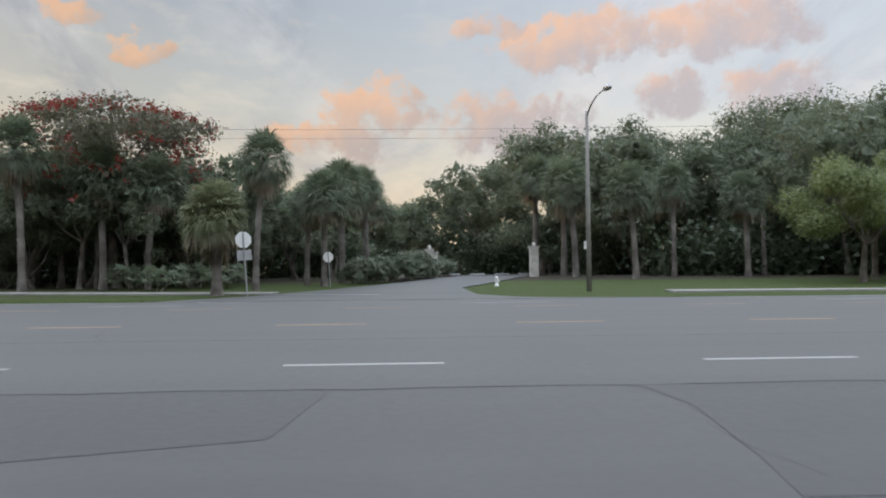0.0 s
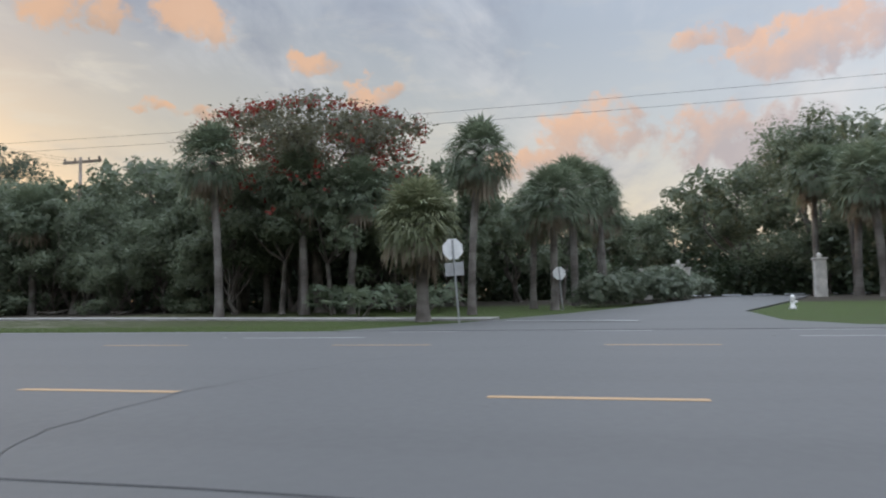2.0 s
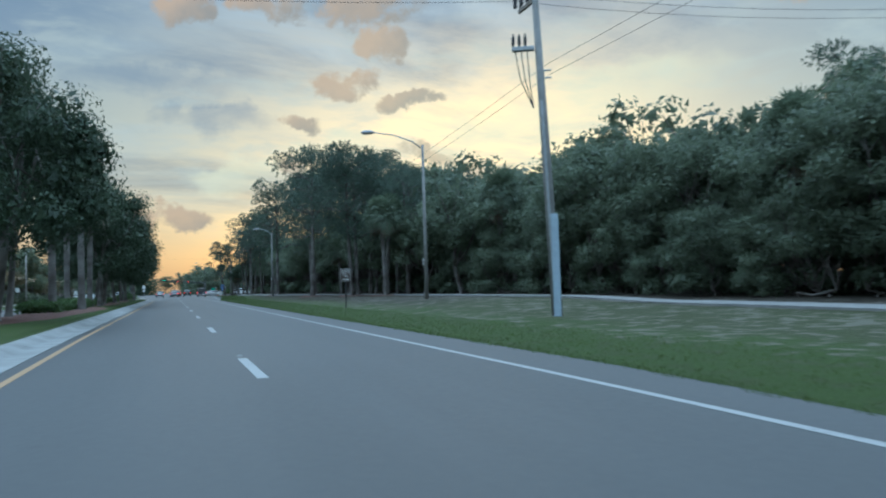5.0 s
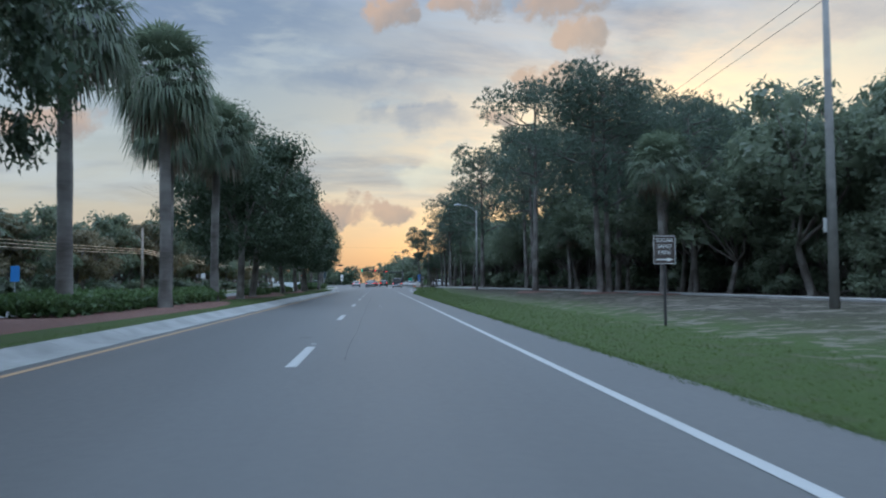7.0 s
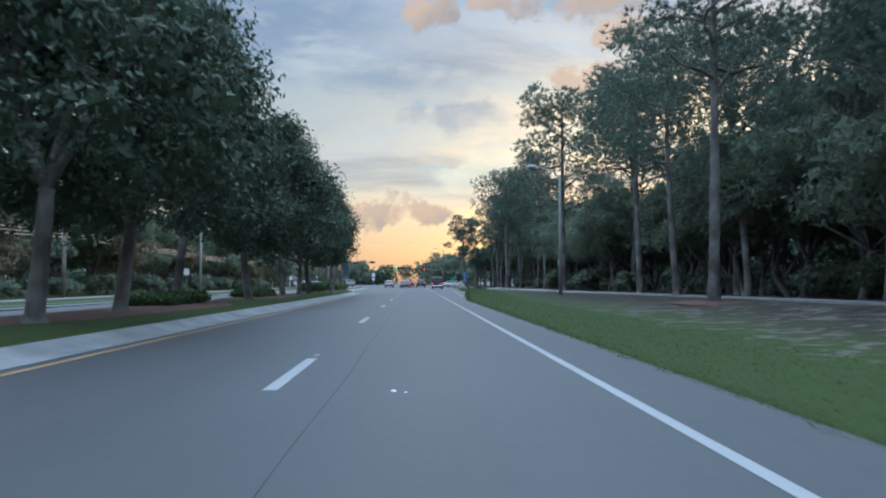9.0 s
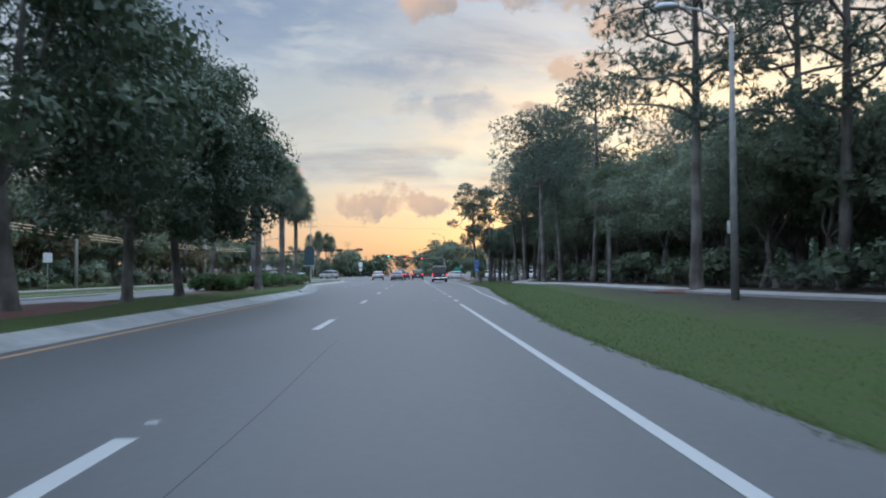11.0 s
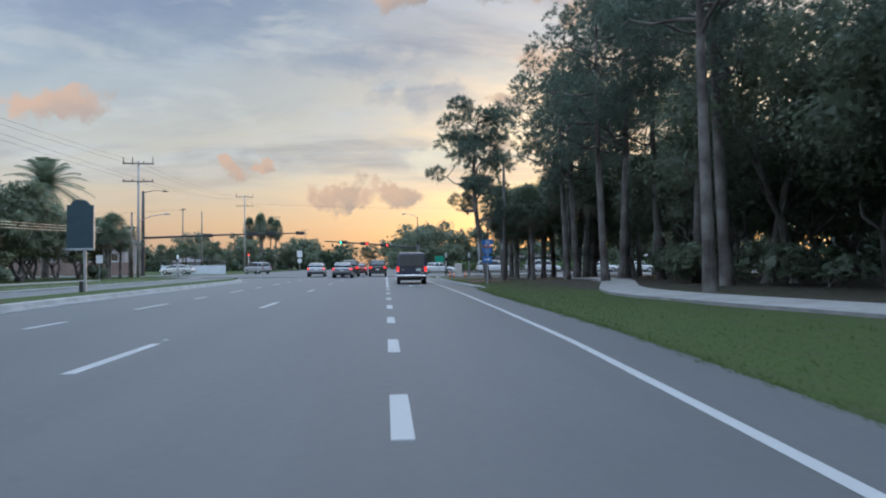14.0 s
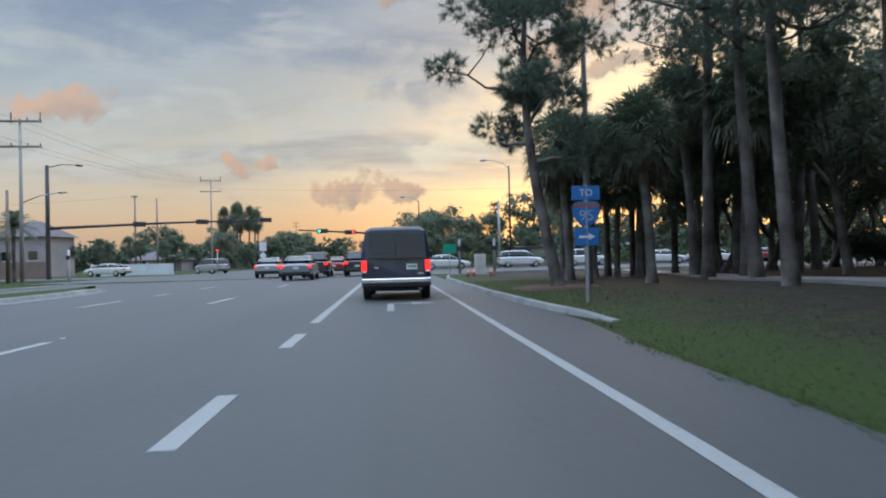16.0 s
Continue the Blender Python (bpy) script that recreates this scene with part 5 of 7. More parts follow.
for x, y, key, sc in ((70, -28, "far_a", 0.75), (74, -36, "far_a", 0.8), (70, -56, "far_a", 0.9), (64, -60, "far_a", 0.9), (58, -50, "far_a", 0.75), (84, -32, "far_a", 0.9), (34, -70, "far_c", 1.15), (42, -76, "dome", 1.4), (50, -78, "dome", 1.5)):
    plant(key, x, y, sc, group="trees round the park")
for x, y, sc in ((25.5, -32.0, 0.95), (28.3, -33.2, 1.05), (31.0, -34.3, 1.1), (33.6, -34.6, 1.15), (36.2, -35.6, 1.1), (38.4, -37.0, 1.0), (23.6, -31.0, 0.9), (29.5, -31.0, 0.9)):
    plant("bush", x, y, sc, group="bushes beside the drive")
for x, y in ((17.5, -18.3), (19.8, -21.2), (15.8, -20.9), (21.5, -17.6), (24, -14), (18.4, -23.4)):
    plant("palmetto", x, y, 1.15, group="saw palmettos")

# --- woods along the footpath
rng_w = random.Random(17)
for y in np.arange(-10, 92, 3.6):
    x = 24.5 + rng_w.uniform(-1.2, 1.6) - 2.6 * smooth01((y - 55) / 25)
    plant(rng_w.choice(["wood_a", "wood_b", "wood_b"]), x, y + rng_w.uniform(-1, 1), rng_w.uniform(0.85, 1.08) * (1 + 0.18 * smooth01((y - 5) / 20)), group="trees along the woods")
for y in np.arange(-12, 92, 4.4):
    plant(rng_w.choice(["far_a", "far_c"]), 29.5 + rng_w.uniform(-1.5, 2), y + rng_w.uniform(-1, 1), rng_w.uniform(0.8, 0.98) * (1 + 0.26 * smooth01((y + 2) / 10) + 0.15 * smooth01((y - 40) / 15)), group="trees along the woods")
for y in np.arange(-6, 180, 4.6):
    plant(rng_w.choice(["under", "under", "palmetto"]), 20.6 + rng_w.uniform(-0.8, 1.4) + (-3.2 if 92 < y < 146 else 0) + (9 if y > 146 else 0) + (2.0 if y < 46 else 0), y + rng_w.uniform(-1, 1), rng_w.uniform(0.75, 1.1) * (0.75 if y < 46 else 1.0), group="undergrowth along the woods")
for i, y in enumerate(np.arange(-9, 47, 3.1)):
    plant("thicket", 22.9 + rng_w.uniform(-0.6, 0.9), y + rng_w.uniform(-0.6, 0.6), rng_w.uniform(0.8, 1.15), group="thicket along the woods")
for x, y, key, sc in ((37.5, 20.8, "pine_c", 0.90), (19.2, 52, "pine_c", 0.72), (20.5, 57, "pine_b", 0.76), (22, 48, "pine_c", 0.67), (18.8, 64.5, "pine_a", 0.86), (13.0, 66.4, "pine_a", 0.88), (14.75, 55.6, "pine_c", 0.93), (15.35, 55.9, "pine_c", 0.86), (22, 71, "pine_b", 0.97), (15.2, 76.5, "pine_b", 0.88), (20, 80, "pine_a", 0.90), (16.8, 88, "pine_a", 0.88), (23, 86, "pine_b", 0.97), (13.6, 98.5, "pine_c", 1.08), (19, 97, "pine_c", 1.19), (21, 104, "pine_a", 1.08)):
    plant(key, x, y, sc, group="pines by the footpath")
for x, y, key, sc in ((22, 117, "pine_b", 0.72), (16.2, 126.5, "pine_b", 0.97), (24, 128, "pine_a", 0.80), (15.6, 136.2, "pine_open", 0.96), (13.3, 132.5, "pine_a", 0.84), (13.4, 143.6, "pine_open", 0.80), (15.3, 147.0, "pine_open", 0.90), (18.5, 142, "pine_a", 0.86), (13.5, 151.0, "pine_open", 0.70), (15.4, 156.2, "pine_open", 0.86), (15.8, 160.4, "pine_open", 0.86), (17.5, 153, "pine_open", 0.99), (20.5, 150, "pine_a", 0.82), (17.5, 147.5, "pine_open", 0.9), (20.5, 163, "pine_open", 0.85), (17.8, 165, "pine_open", 0.8)):
    plant(key, x, y, sc, group="pines by the footpath")
plant("pine_lone", 10.2, 158.8, 1.0, 0, "pines by the footpath")
for x, y, key, sc in ((20.5, 60, "palm_tall", 0.95), (16.1, 49.1, "palm_tall", 0.95), (16.8, 50.9, "palm_tall", 1.0), (22.3, 39, "palm_tall", 1.05), (23.2, 33, "palm_mid", 1.1), (23.4, 12, "palm_tall", 0.95), (22.8, 4, "palm_mid", 1.15), (17.6, 73.5, "palm_mid", 0.95), (19.5, 109, "palm_tall", 1.0), (16.2, 121.5, "palm_tall", 0.95), (18.5, 131, "palm_tall", 1.1), (16.4, 140.5, "palm_mid", 1.2), (17.0, 160, "palm_mid", 1.15), (13.0, 158.2, "palm_mid", 0.86), (12.2, 165.5, "palm_mid", 1.0), (15.5, 166.5, "palm_mid", 1.05)):
    plant(key, x, y, sc, group="palms in the woods")
for x, y, key, sc in ((18.6, 164, "palm_tall", 0.9), (13.6, 167.5, "palm_mid", 1.0), (15.0, 169.5, "palm_tall", 0.85), (17.2, 170.5, "palm_mid", 1.1), (20.5, 172, "palm_tall", 0.9), (13.2, 170.5, "palm_mid", 0.95), (22.5, 165, "palm_tall", 1.0), (16.5, 163.2, "palm_tall", 0.92), (19.8, 168.5, "palm_tall", 0.95), (24.5, 174, "palm_tall", 0.95), (28.5, 178, "palm_tall", 0.9), (14.2, 173.5, "palm_mid", 1.05), (14.6, 166.8, "palm_mid", 0.74), (15.9, 168.6, "palm_mid", 0.8), (13.4, 166.0, "palm_mid", 0.72), (17.4, 167.4, "palm_mid", 0.82), (19.2, 165.4, "palm_mid", 0.85), (12.6, 168.4, "palm_mid", 0.78)):
    plant(key, x, y, sc, group="palms in the woods")
for y in np.arange(94, 150, 4.2):
    plant(rng_w.choice(["far_a", "far_a"]), 24 + rng_w.uniform(-1.5, 2), y, rng_w.uniform(0.85, 1.1), group="trees along the woods")
for y in np.arange(44, 152, 5.0):
    plant("far_c", 20.3 + rng_w.uniform(-1, 2.2), y, rng_w.uniform(0.58, 0.80), group="trees along the woods")
for x, y, key, sc in ((19.4, 131.0, "wood_d", 1.15), (18.6, 138, "wood_d", 1.1), (19.6, 124.5, "wood_d", 1.05), (18.9, 117.5, "wood_d", 1.0), (19.5, 110, "wood_d", 0.95), (18.8, 103, "wood_d", 0.9), (21, 152, "wood_d", 0.9), (19, 166, "wood_a", 0.95), (23, 169, "wood_a", 1.1), (28, 172, "wood_a", 1.05), (33, 176, "wood_a", 1.05), (26, 164, "wood_c", 0.68), (31, 168, "wood_a", 1.2), (38, 172, "wood_a", 1.2), (20, 159, "wood_c", 0.66), (26, 157, "wood_a", 1.1), (32, 160, "wood_a", 1.1), (25, 150, "wood_a", 1.1), (44, 168, "far_a", 1.2), (40, 162, "far_a", 1.2)):
    plant(key, x, y, sc, group="trees along the woods")

for x, y, key, sc in ((-27.8, 188, "far_a", 0.78), (-28.8, 193, "far_a", 0.80), (-24.6, 187.6, "palm_mid", 0.80), (-25.1, 189.4, "palm_mid", 0.95), (-24.5, 190.9, "palm_mid", 0.72), (-26.4, 190.5, "palm_mid", 0.85), (-27.6, 192.0, "palm_mid", 0.9), (-25.2, 186, "under", 0.7), (-26.2, 199, "date", 0.75)):
    plant(key, x, y, sc, group="plants at the corner past the opposite lanes")
for x, y, sc in ((-28, 176, 1.0), (-30.5, 184, 0.98), (-27, 181, 0.8), (-33.5, 190, 1.05)):
    plant("far_a", x, y, sc, group="trees past the opposite lanes")
# --- beyond the junction and on the far side of the other carriageway
for x, y, key, sc in ((40, 228, "far_a", 0.9), (50, 232, "far_a", 1.0), (60, 230, "far_a", 0.9), (72, 234, "far_a", 1.0), (84, 230, "far_c", 0.8), (98, 236, "far_c", 0.8), (112, 230, "far_a", 1.0), (126, 234, "far_c", 0.8)):
    plant(key, x, y, sc, group="trees beyond the cross street")
for x, y, sc in ((11, 244, 0.55), (15.5, 243, 0.6), (20, 245, 0.55), (25, 243, 0.62), (30, 245, 0.55), (36, 243, 0.6), (42, 240, 0.5), (-20, 300, 0.6), (-16, 306, 0.55), (-24, 286, 0.55), (-34, 284, 0.6), (-41, 282, 0.6)):
    plant("far_a", x, y, sc, group="low trees beyond the junction")
for y in np.arange(104, 178, 7.0):
    plant("far_c", -31.0 + 2.0 * math.sin(y), y, 0.62 + 0.08 * math.sin(y * 1.7), group="trees past the opposite lanes")
for x, y, key, sc in ((20, 252, "far_c", 0.72), (27, 248, "far_c", 0.95), (35, 256, "far_c", 0.9), (44, 262, "far_a", 1.0), (13, 262, "far_c", 0.85), (56, 260, "far_c", 0.85), (70, 256, "far_c", 0.9), (12, 300, "far_c", 1.0), (14, 340, "far_c", 1.0), (-22, 330, "far_c", 0.8), (-24, 360, "far_c", 0.9), (-21, 300, "far_a", 0.8)):
    plant(key, x, y, sc, group="trees beyond the junction")
for x, y, key, sc in ((-28, 280, "far_a", 0.85), (-33, 268, "far_a", 0.75), (-42, 290, "far_c", 0.8), (-54, 290, "far_a", 0.7), (-48, 300, "far_a", 0.65), (-62, 280, "far_a", 0.7), (-70, 262, "far_a", 0.9), (6, 420, "far_c", 1.0), (-14, 430, "far_c", 0.9), (-4, 470, "far_c", 0.95), (10, 380, "far_c", 1.0), (-26, 400, "far_c", 1.0), (-38, 330, "far_c", 0.9)):
    plant(key, x, y, sc, group="trees beyond the junction")
plant("dome", 12.2, 252, 1.28, group="trees beyond the junction", sz=0.70, label="broad dark domed tree beyond the junction")
for x, y, sc in ((-28.6, 290, 1.42), (-27.2, 293, 1.55), (-25.9, 289, 1.50), (-24.4, 292, 1.46), (-23.0, 290, 1.36), (-26.6, 295, 1.40)):
    plant("palm_tall", x, y, 0.95, sz=sc, group="palms beyond the junction")
for x, y, sc in ((-37, 236, 0.62), (-34.5, 239, 0.7), (-32, 235, 0.6), (-30, 238, 0.72), (-28, 236, 0.64), (-26.3, 239, 0.58), (-40, 240, 0.66)):
    plant("palm_mid", x, y, sc, group="low palms behind the garden wall")
for y in np.arange(-14, 176, 5.2):
    plant(rng_w.choice(["far_a", "far_tan", "far_a"] if y > 100 else ["far_tan", "far_a", "far_tan"]), -28.5 + rng_w.uniform(-2, 1.5), y + rng_w.uniform(-1.5, 1.5), rng_w.uniform(0.72, 0.95) * (1 + 0.3 * smooth01((y - 85) / 25) * smooth01((172 - y) / 12)), group="trees past the opposite lanes")
for y in np.arange(-14, 170, 9.0):
    plant("under", -25.2 + rng_w.uniform(-0.6, 0.6), y, rng_w.uniform(0.7, 1.0), group="bushes past the opposite lanes")
for x, y, sc in ((-25.5, 158, 0.95), (-34.6, 196.5, 1.7), (-26.5, 150, 0.8), (-25.4, 50, 0.95), (-26, 44, 1.0), (-26, 64, 0.9)):
    plant("date", x, y, sc, group="date palms past the opposite lanes")
for x, y, key in ((-36, -60, "far_c"), (-42, -52, "far_c"), (-34, -16, "far_c"), (-44, -18, "far_c"), (-60, -60, "far_c"), (-58, -10, "far_c"), (-92, -34, "far_c"), (-90, -22, "far_c"), (-90, -48, "far_c"), (-26, -75, "far_c"), (-26, -95, "far_a"), (14, -95, "far_c")):
    plant(key, x, y, 0.9, group="trees behind the side street")


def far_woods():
    """Dense foliage deep in the woods, too far in to tell trees apart; its shade is put into the leaf colour."""
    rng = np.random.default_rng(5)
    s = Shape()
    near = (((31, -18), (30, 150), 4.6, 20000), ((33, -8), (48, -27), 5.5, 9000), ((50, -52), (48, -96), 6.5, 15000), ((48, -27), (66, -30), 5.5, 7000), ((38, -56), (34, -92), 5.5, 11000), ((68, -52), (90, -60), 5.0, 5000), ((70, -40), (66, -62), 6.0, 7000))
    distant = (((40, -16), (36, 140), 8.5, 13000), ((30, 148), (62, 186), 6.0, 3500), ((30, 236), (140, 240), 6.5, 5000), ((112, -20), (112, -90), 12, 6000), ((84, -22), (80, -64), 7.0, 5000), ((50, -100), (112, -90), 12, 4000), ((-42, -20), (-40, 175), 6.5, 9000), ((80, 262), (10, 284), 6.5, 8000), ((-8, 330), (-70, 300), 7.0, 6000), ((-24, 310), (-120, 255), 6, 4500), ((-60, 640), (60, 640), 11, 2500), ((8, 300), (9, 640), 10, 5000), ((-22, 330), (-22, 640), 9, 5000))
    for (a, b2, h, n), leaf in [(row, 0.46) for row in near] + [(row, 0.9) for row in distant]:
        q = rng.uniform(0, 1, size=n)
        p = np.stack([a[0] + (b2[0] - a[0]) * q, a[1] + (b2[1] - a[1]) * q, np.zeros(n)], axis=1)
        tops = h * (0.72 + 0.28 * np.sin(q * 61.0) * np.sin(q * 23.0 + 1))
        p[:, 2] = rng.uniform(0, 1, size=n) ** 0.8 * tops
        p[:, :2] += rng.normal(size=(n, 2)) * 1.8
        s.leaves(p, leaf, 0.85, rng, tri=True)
    # darker leaf colour paints in the shade under the canopy
    ob = new("far_woods", s.mesh("far_woods", OAK_OR_SHADED_LEAF))
    tagged(ob, "dense foliage deep in the woods, shade put into its leaf colour", "woods", kind="stuff")


far_woods()

# ---------------------------------------------------------------- hedges, mulch and grass
def hedge(x0, x1, y0, y1, h, seed, z=0.17, label="clipped green hedge on dark mulch in the median", group="hedges in the median", dense=520):
    rng = np.random.default_rng(seed)
    root = thing("hedge", label, "hedge", group, pose((x0 + x1) / 2, (y0 + y1) / 2, z))
    w, ln = x1 - x0, y1 - y0
    n = int(w * ln * dense)
    p = rng.uniform(-0.5, 0.5, size=(n, 3)) * np.array((w, ln, 0))
    lump = 0.86 + 0.14 * np.sin(p[:, 1] * 1.9 + seed) * np.cos(p[:, 0] * 2.1)
    edge = np.minimum(1, np.minimum(w / 2 - np.abs(p[:, 0]), ln / 2 - np.abs(p[:, 1])) / 0.35)
    top = h * lump * (0.72 + 0.28 * np.sqrt(np.clip(edge, 0, 1)))
    p[:, 2] = top * rng.uniform(0.05, 1.0, size=n) ** 0.45
    s = Shape()
    s.leaves(p, 0.12, 0.7, rng, tri=True)
    s.leaves(p[: n // 6] * np.array((0.9, 0.97, 0.85)), 0.26, 0.8, rng, tri=True)
    part("foliage", s, HEDGE_LEAF, root)
    st = Shape()
    for i in range(int(ln * 2)):
        x, y = rng.uniform(-0.35, 0.35) * w, (i + 0.5) / (ln * 2) * ln - ln / 2
        st.tube([(x, y, -0.05), (x + rng.normal() * 0.05, y + rng.normal() * 0.05, h * 0.6)], [0.02, 0.01], 4, cap=False)
    part("stems", st, OAK_BARK, root)["kind"] = "stuff"
    return root


for i, (x0, x1, y0, y1, h) in enumerate(((-8.6, -6.55, 30.5, 37.5, 0.80), (-8.4, -6.55, 38.0, 50.2, 0.78), (-8.8, -7.2, 14.5, 19.0, 0.9), (-8.4, -6.9, 63.5, 69.0, 0.6), (-8.4, -6.9, 78.0, 83.0, 0.6), (-8.9, -6.7, 103.8, 107.6, 0.92), (-8.7, -6.8, 111.8, 116.5, 1.0), (-8.6, -6.8, 117.0, 123.0, 0.95), (-8.7, -6.9, 124.0, 131.0, 0.95))):
    hedge(x0, x1, y0, y1, h, 100 + i)


for i, x in enumerate((13, 25, 37, 49, 61)):
    hedge(x, x + 11.7, 214.5, 216.5, 1.9, 130 + i, -0.05, "tall clipped hedge along the cross street", "hedges along the cross street", 160)


def mulch_bed(x0, x1, y0, y1, seed, z=0.0):
    rng = np.random.default_rng(seed)
    n = 28
    ring = []
    for i in range(n):
        a = 2 * math.pi * i / n
        q = 1 + 0.08 * math.sin(3 * a + seed) + 0.05 * math.sin(7 * a)
        ring.append(((x0 + x1) / 2 + math.copysign(abs(math.cos(a)) ** 0.6, math.cos(a)) * (x1 - x0) / 2 * q, (y0 + y1) / 2 + math.copysign(abs(math.sin(a)) ** 0.6, math.sin(a)) * (y1 - y0) / 2 * q))
    cx, cy = (x0 + x1) / 2, (y0 + y1) / 2
    s = Shape()
    v = [(cx, cy, z + 0.05)] + [(cx + (x - cx) * 0.75, cy + (y - cy) * 0.75, z + 0.04) for x, y in ring] + [(x, y, z - 0.06) for x, y in ring]
    f = [(0, 1 + i, 1 + (i + 1) % n) for i in range(n)] + [(1 + i, 1 + n + i, 1 + n + (i + 1) % n, 1 + (i + 1) % n) for i in range(n)]
    s.add(v, f)
    tagged(new("mulch_bed", s.mesh("mulch_bed", MULCH, True)), "dark red-brown mulch bed under the trees", "mulch bed", kind="structure")


for i, (x0, x1, y0, y1) in enumerate(((-8.9, -5.3, 16, 51), (-8.9, -5.7, 52, 72), (-8.9, -5.9, 73, 92), (-8.9, -6.8, 100, 132))):
    mulch_bed(x0, x1, y0, y1, i, 0.23)
for i, (x, y) in enumerate(((10.2, 158.8), (13.0, 66.4), (15.0, 55.8), (16.4, 50.0), (13.6, 98.5))):
    mulch_bed(x - 1.5, x + 1.5, y - 1.5, y + 1.5, 20 + i, rise(x, y) - 0.01)


def grass_tufts():
    rng = np.random.default_rng(9)
    s = Shape()
    n = 100000
    y = rng.uniform(-24, 168, size=n)
    e = np.array([edge_right(v) for v in y])
    ragged = 0.10 * np.sin(y * 1.7) * np.sin(y * 0.53 + 1) + 0.05 * np.sin(y * 6.1)
    x = np.where(rng.random(n) < 0.25, e - 0.06 + np.abs(ragged) * -1 + np.abs(rng.normal(size=n)) * 0.16, e - 0.04 + rng.uniform(0, 1, size=n) ** 1.3 * 3.6)
    keep = ~((y > 144.5) & (x < 7.9))
    x, y = x[keep], y[keep]
    z = np.array([max(0.0, rise(a, b2) - 0.012) for a, b2 in zip(x, y)]) - 0.012
    x2 = rng.uniform(-5.5, -4.62, size=16000)
    y2 = rng.uniform(8, 108, size=16000)
    x = np.concatenate([x, x2])
    y = np.concatenate([y, y2])
    z = np.concatenate([z, np.full(16000, 0.14)])
    n = len(x)
    h = rng.uniform(0.02, 0.06, size=n)
    a = rng.uniform(0, 6.283, size=n)
    w = rng.uniform(0.004, 0.010, size=n)
    dx, dy = np.cos(a) * w, np.sin(a) * w
    lx, ly = rng.normal(size=n) * 0.04, rng.normal(size=n) * 0.04
    v = np.stack([np.stack([x - dx, y - dy, z], 1), np.stack([x + dx, y + dy, z], 1), np.stack([x + lx, y + ly, z + h], 1)], axis=1).reshape(-1, 3)
    s.v = list(map(tuple, v.tolist()))
    s.f = [(3 * i, 3 * i + 1, 3 * i + 2) for i in range(n)]
    tagged(new("grass", s.mesh("grass", GRASS)), "short mown verge grass", "grass", kind="stuff")


grass_tufts()

# ---------------------------------------------------------------- poles, lamps, wires
def street_lamp(x, y, h, arm, turn, label, mat=CONCRETE_POLE, tag=True, base=0.0):
    """A concrete lamp post with an upswept arm; the arm points along turn."""
    root = thing("street_lamp", label, "street lamp", "street lamps", pose(x, y, rise(x, y) + base, 0, 0, turn))
    s = Shape()
    s.tube([(0, 0, -0.3), (0, 0, h * 0.5), (0, 0, h)], [0.14, 0.11, 0.075], 8)
    part("pole", s, mat, root, smooth=True)
    a = Shape()
    a.tube([(0, 0, h - 0.25), (arm * 0.25, 0, h + 0.22), (arm * 0.6, 0, h + 0.52), (arm, 0, h + 0.62)], [0.045, 0.042, 0.036, 0.032], 8)
    part("arm", a, METAL, root, smooth=True)
    l = Shape()
    l.tube([(arm - 0.05, 0, h + 0.62), (arm + 0.12, 0, h + 0.63), (arm + 0.55, 0, h + 0.60), (arm + 0.75, 0, h + 0.57)], [0.05, 0.12, 0.14, 0.05], 10)
    part("lamp_head", l, METAL, root, smooth=True)
    if tag:
        t = Shape()
        t.box(-0.14, -0.20, 2.05, 0.14, -0.17, 2.45, 0.01)
        part("notice", t, SIGN_WHITE, root, "small white notice")
    return root


street_lamp(11.4, -42.9, 8.9, 2.0, 190, "weathered concrete street lamp by the park entrance")
street_lamp(13.5, 30.6, 9.45, 3.1, 180, "weathered concrete street lamp behind the footpath")
street_lamp(11.9, 91.0, 8.6, 1.7, 180, "concrete street lamp on the verge")
street_lamp(11.3, 159.3, 8.3, 2.2, 180, "tall concrete street lamp among pines")
street_lamp(17.8, 214.0, 10.9, 2.4, 180, "dark street lamp past the cross street", DARK_METAL, False)
street_lamp(9.5, 250, 10.2, 2.2, 180, "street lamp past the junction", DARK_METAL, False)
street_lamp(-23.4, 124.7, 8.5, 2.2, 0, "pale concrete street lamp past the opposite lanes", PALE_CONCRETE, False)


def insulators(root, pts, mat=BLACK, h=0.22):
    for p in pts:
        s = Shape()
        s.tube([p, (p[0], p[1], p[2] + h * 0.3), (p[0], p[1], p[2] + h * 0.7), (p[0], p[1], p[2] + h)], [0.03, 0.06, 0.05, 0.02], 6)
        part("insulator", s, mat, root)


